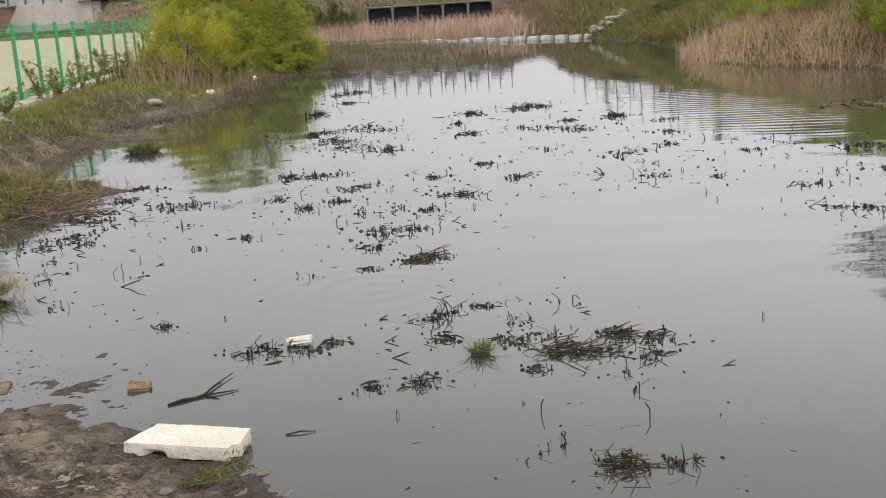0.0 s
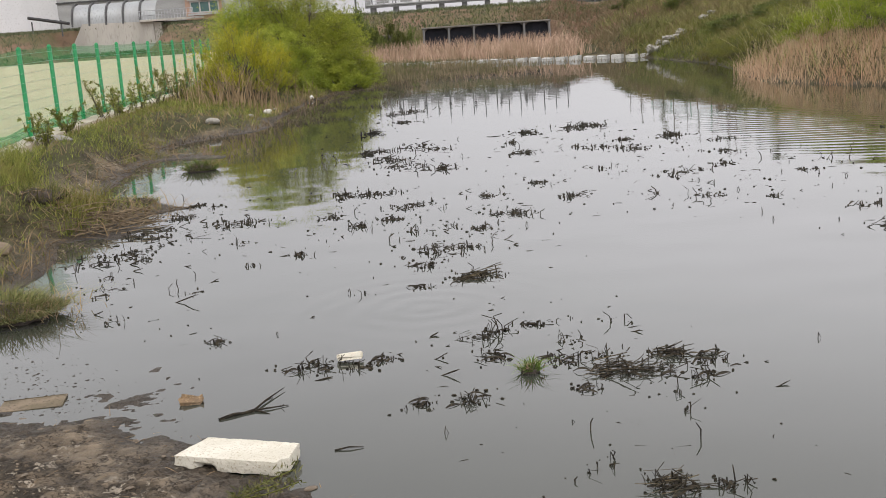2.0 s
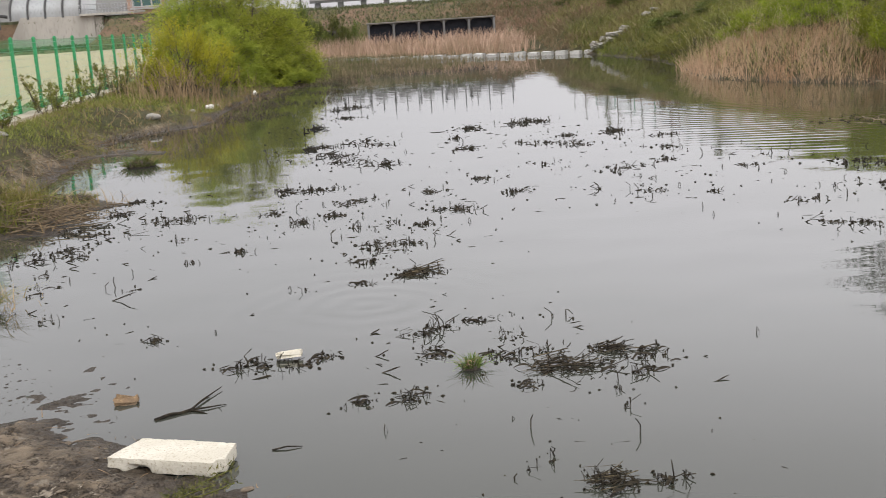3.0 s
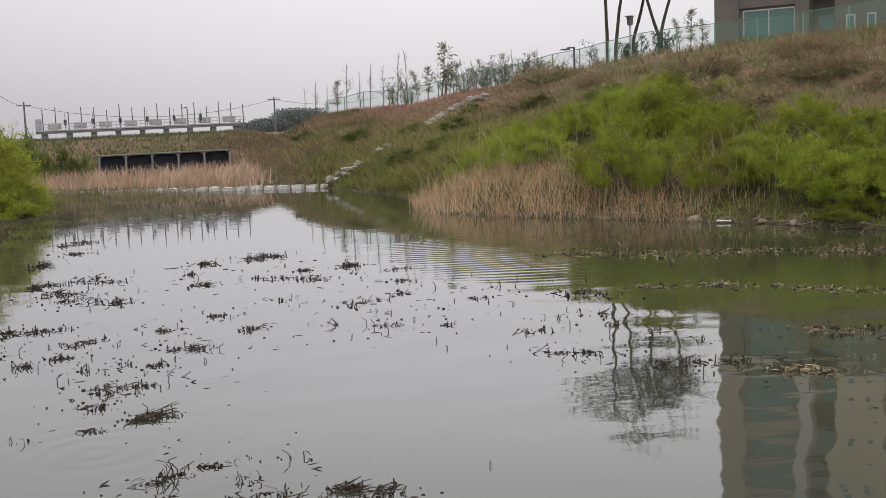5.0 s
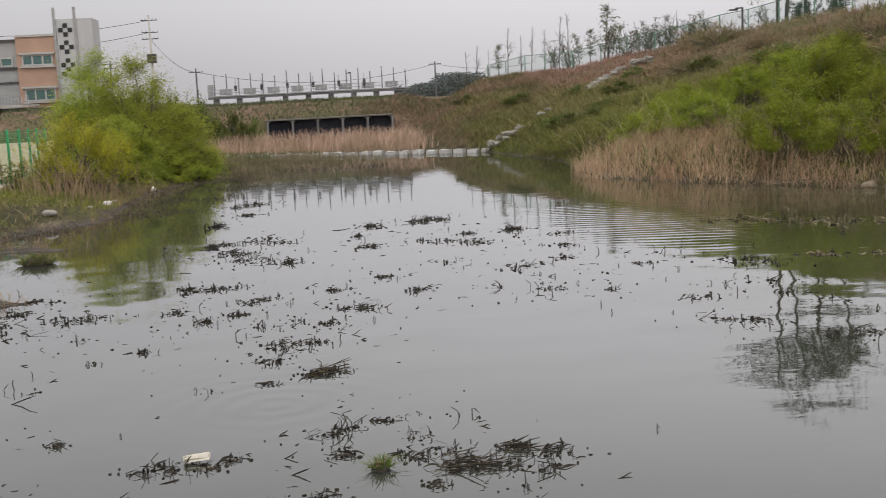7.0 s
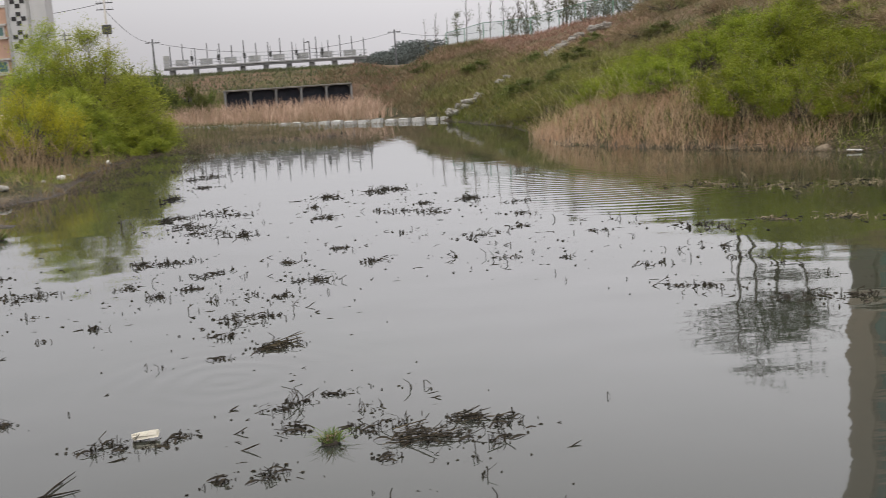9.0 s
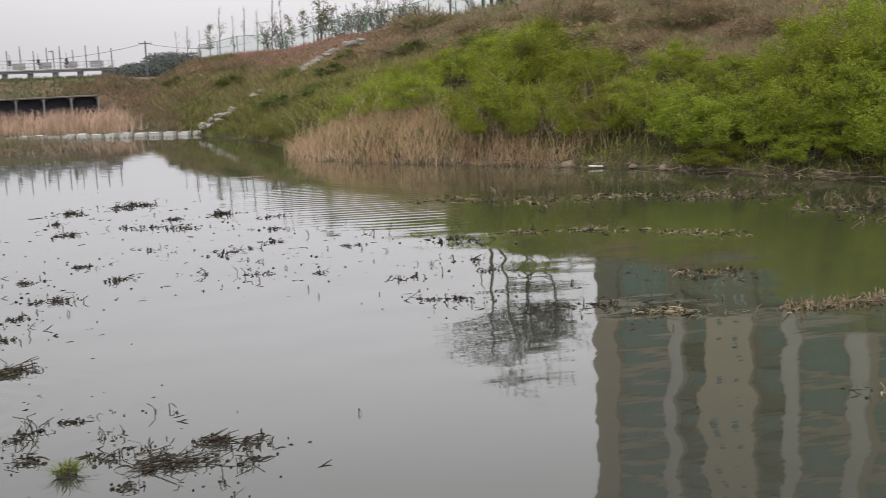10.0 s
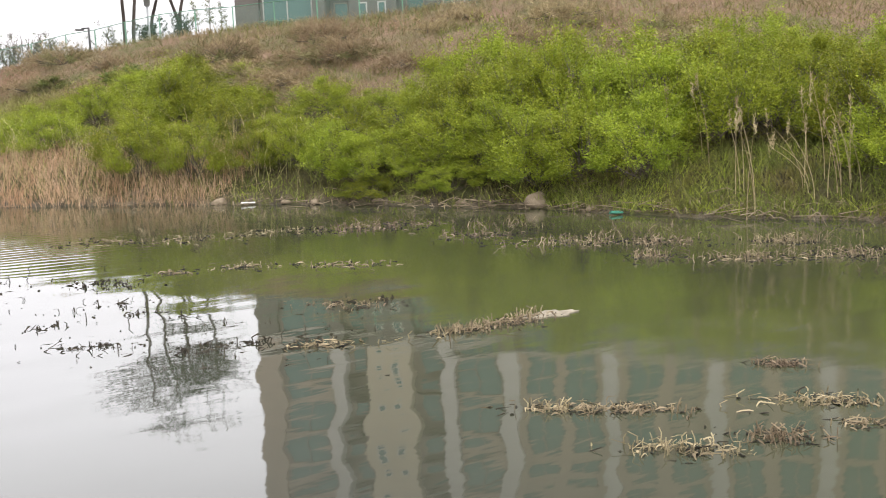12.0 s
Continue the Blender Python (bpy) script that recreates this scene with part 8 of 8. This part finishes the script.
rng = np.random.default_rng(97)
x, y = rng.uniform(-5.5, -0.6, 230), rng.uniform(5.0, 8.6, 230)
ok = ~inside(x, y, SHORE)
pressed_stones("pressed_stones", [(p, q, ground_z(p, q) + 0.004, min(0.010 + rng.exponential(0.014), 0.055)) for p, q in zip(x[ok], y[ok])], M_MUDSTONE, "flat stones and clods pressed into the muddy strand", "pebbles", 5, 0.16)
x, y = rng.uniform(-5.0, -1.9, 2200), rng.uniform(8.2, 10.2, 2200)
ok = inside(x, y, SHORE) & (rng.uniform(0, 1, 2200) < 0.55 - 0.30 * (y - 8.4) + 0.3 * np.sin(x * 3.1 + y * 2) - 0.25 * (x + 3.2))
x2, y2 = rng.uniform(-4.8, -1.2, 16), rng.uniform(5.4, 8.3, 16)
ok2 = ~inside(x2, y2, SHORE)
pressed_stones("flat_stones", [(p, q, ground_z(p, q) - 0.004, min(0.015 + rng.exponential(0.015), 0.045)) for p, q in zip(x2[ok2], y2[ok2])], M_BOARD, "flat pale stones half sunk in the mud", "stones", 7, 0.16)
pressed_stones("mud_specks", [(p, q, 0.0, min(0.003 + rng.exponential(0.0045), 0.02)) for p, q in zip(x[ok], y[ok])], M_MUDWET, "small dark mud specks breaking the shallow water", "mud", 6, 0.28)
b, r = scatter(420, -5.5, -0.7, 5.0, 8.8, lambda x, y, ds, g: ds > 0, 30)
b[:, 2] += 0.016
turf("mud_straw", b, r, (0.004, 0.02), (0.004, 0.010), M_DRY, "bits of straw trodden into the mud", "plant litter", 8.0, 1, 0.02)


# ---------------------------------------------------------------- tall reeds at the near end of the far shore
def reed_stem(x, y, h, lean_a, lean, seed):
    rng = np.random.default_rng(seed)
    ob = thing("tall_reed", pose(x, y, ground_z(x, y) - 0.03), "single tall dry reed with a feathery head", "reed", "tall reeds on the shore")
    V, F = [], []
    pts = [(math.cos(lean_a) * lean * (k / 6) ** 2, math.sin(lean_a) * lean * (k / 6) ** 2, h * (k / 6) * (1 - 0.12 * lean * k / 6)) for k in range(7)]
    tube(V, F, pts, [0.008, 0.0075, 0.007, 0.006, 0.005, 0.004, 0.002], 5)
    part_np("stem", np.array(V), np.array(F), M_REEDSTEM, ob)
    n = 34
    p = np.array(pts[-1])
    cen = p + rng.normal(0, 1, (n, 3)) * np.array([0.014, 0.014, 0.10])
    lv, lf = leaves(cen, rng.normal(0, 0.3, (n, 3)) + np.array([0, 0, 0.9]), 0.10, 0.012, rng)
    tagged(part_np("plume", lv, lf, M_REEDSTEM, ob), kind="stuff")
    k = rng.uniform(0.25, 0.8, 2)
    base = np.stack([np.interp(k, np.arange(7) / 6, np.array(pts)[:, j]) for j in range(3)], 1)
    a = rng.uniform(0, 6.28, 2)
    v, f = blades(base, rng.uniform(0.05, 0.25, 2), np.stack([np.cos(a), np.sin(a), np.zeros(2)], 1) * 0.3, np.full(2, 0.014), rng, 0.5)
    tagged(part_np("dry_leaf", v, f, M_REEDSTEM, ob), kind="stuff")


rng = np.random.default_rng(101)
for i in range(24):
    cx, cy, tall = ((19.9, 16.0, 1.9), (19.25, 14.1, 2.0), (20.1, 13.2, 1.9), (20.45, 12.7, 2.1))[(0, 1, 2, 3, 2, 3, 1, 2)[i % 8]]
    reed_stem(cx + rng.normal(0, 0.22), cy + rng.normal(0, 0.22), tall * rng.uniform(0.5, 1.15), rng.normal(2.2, 1.0), rng.uniform(0.1, 0.8), 600 + i)
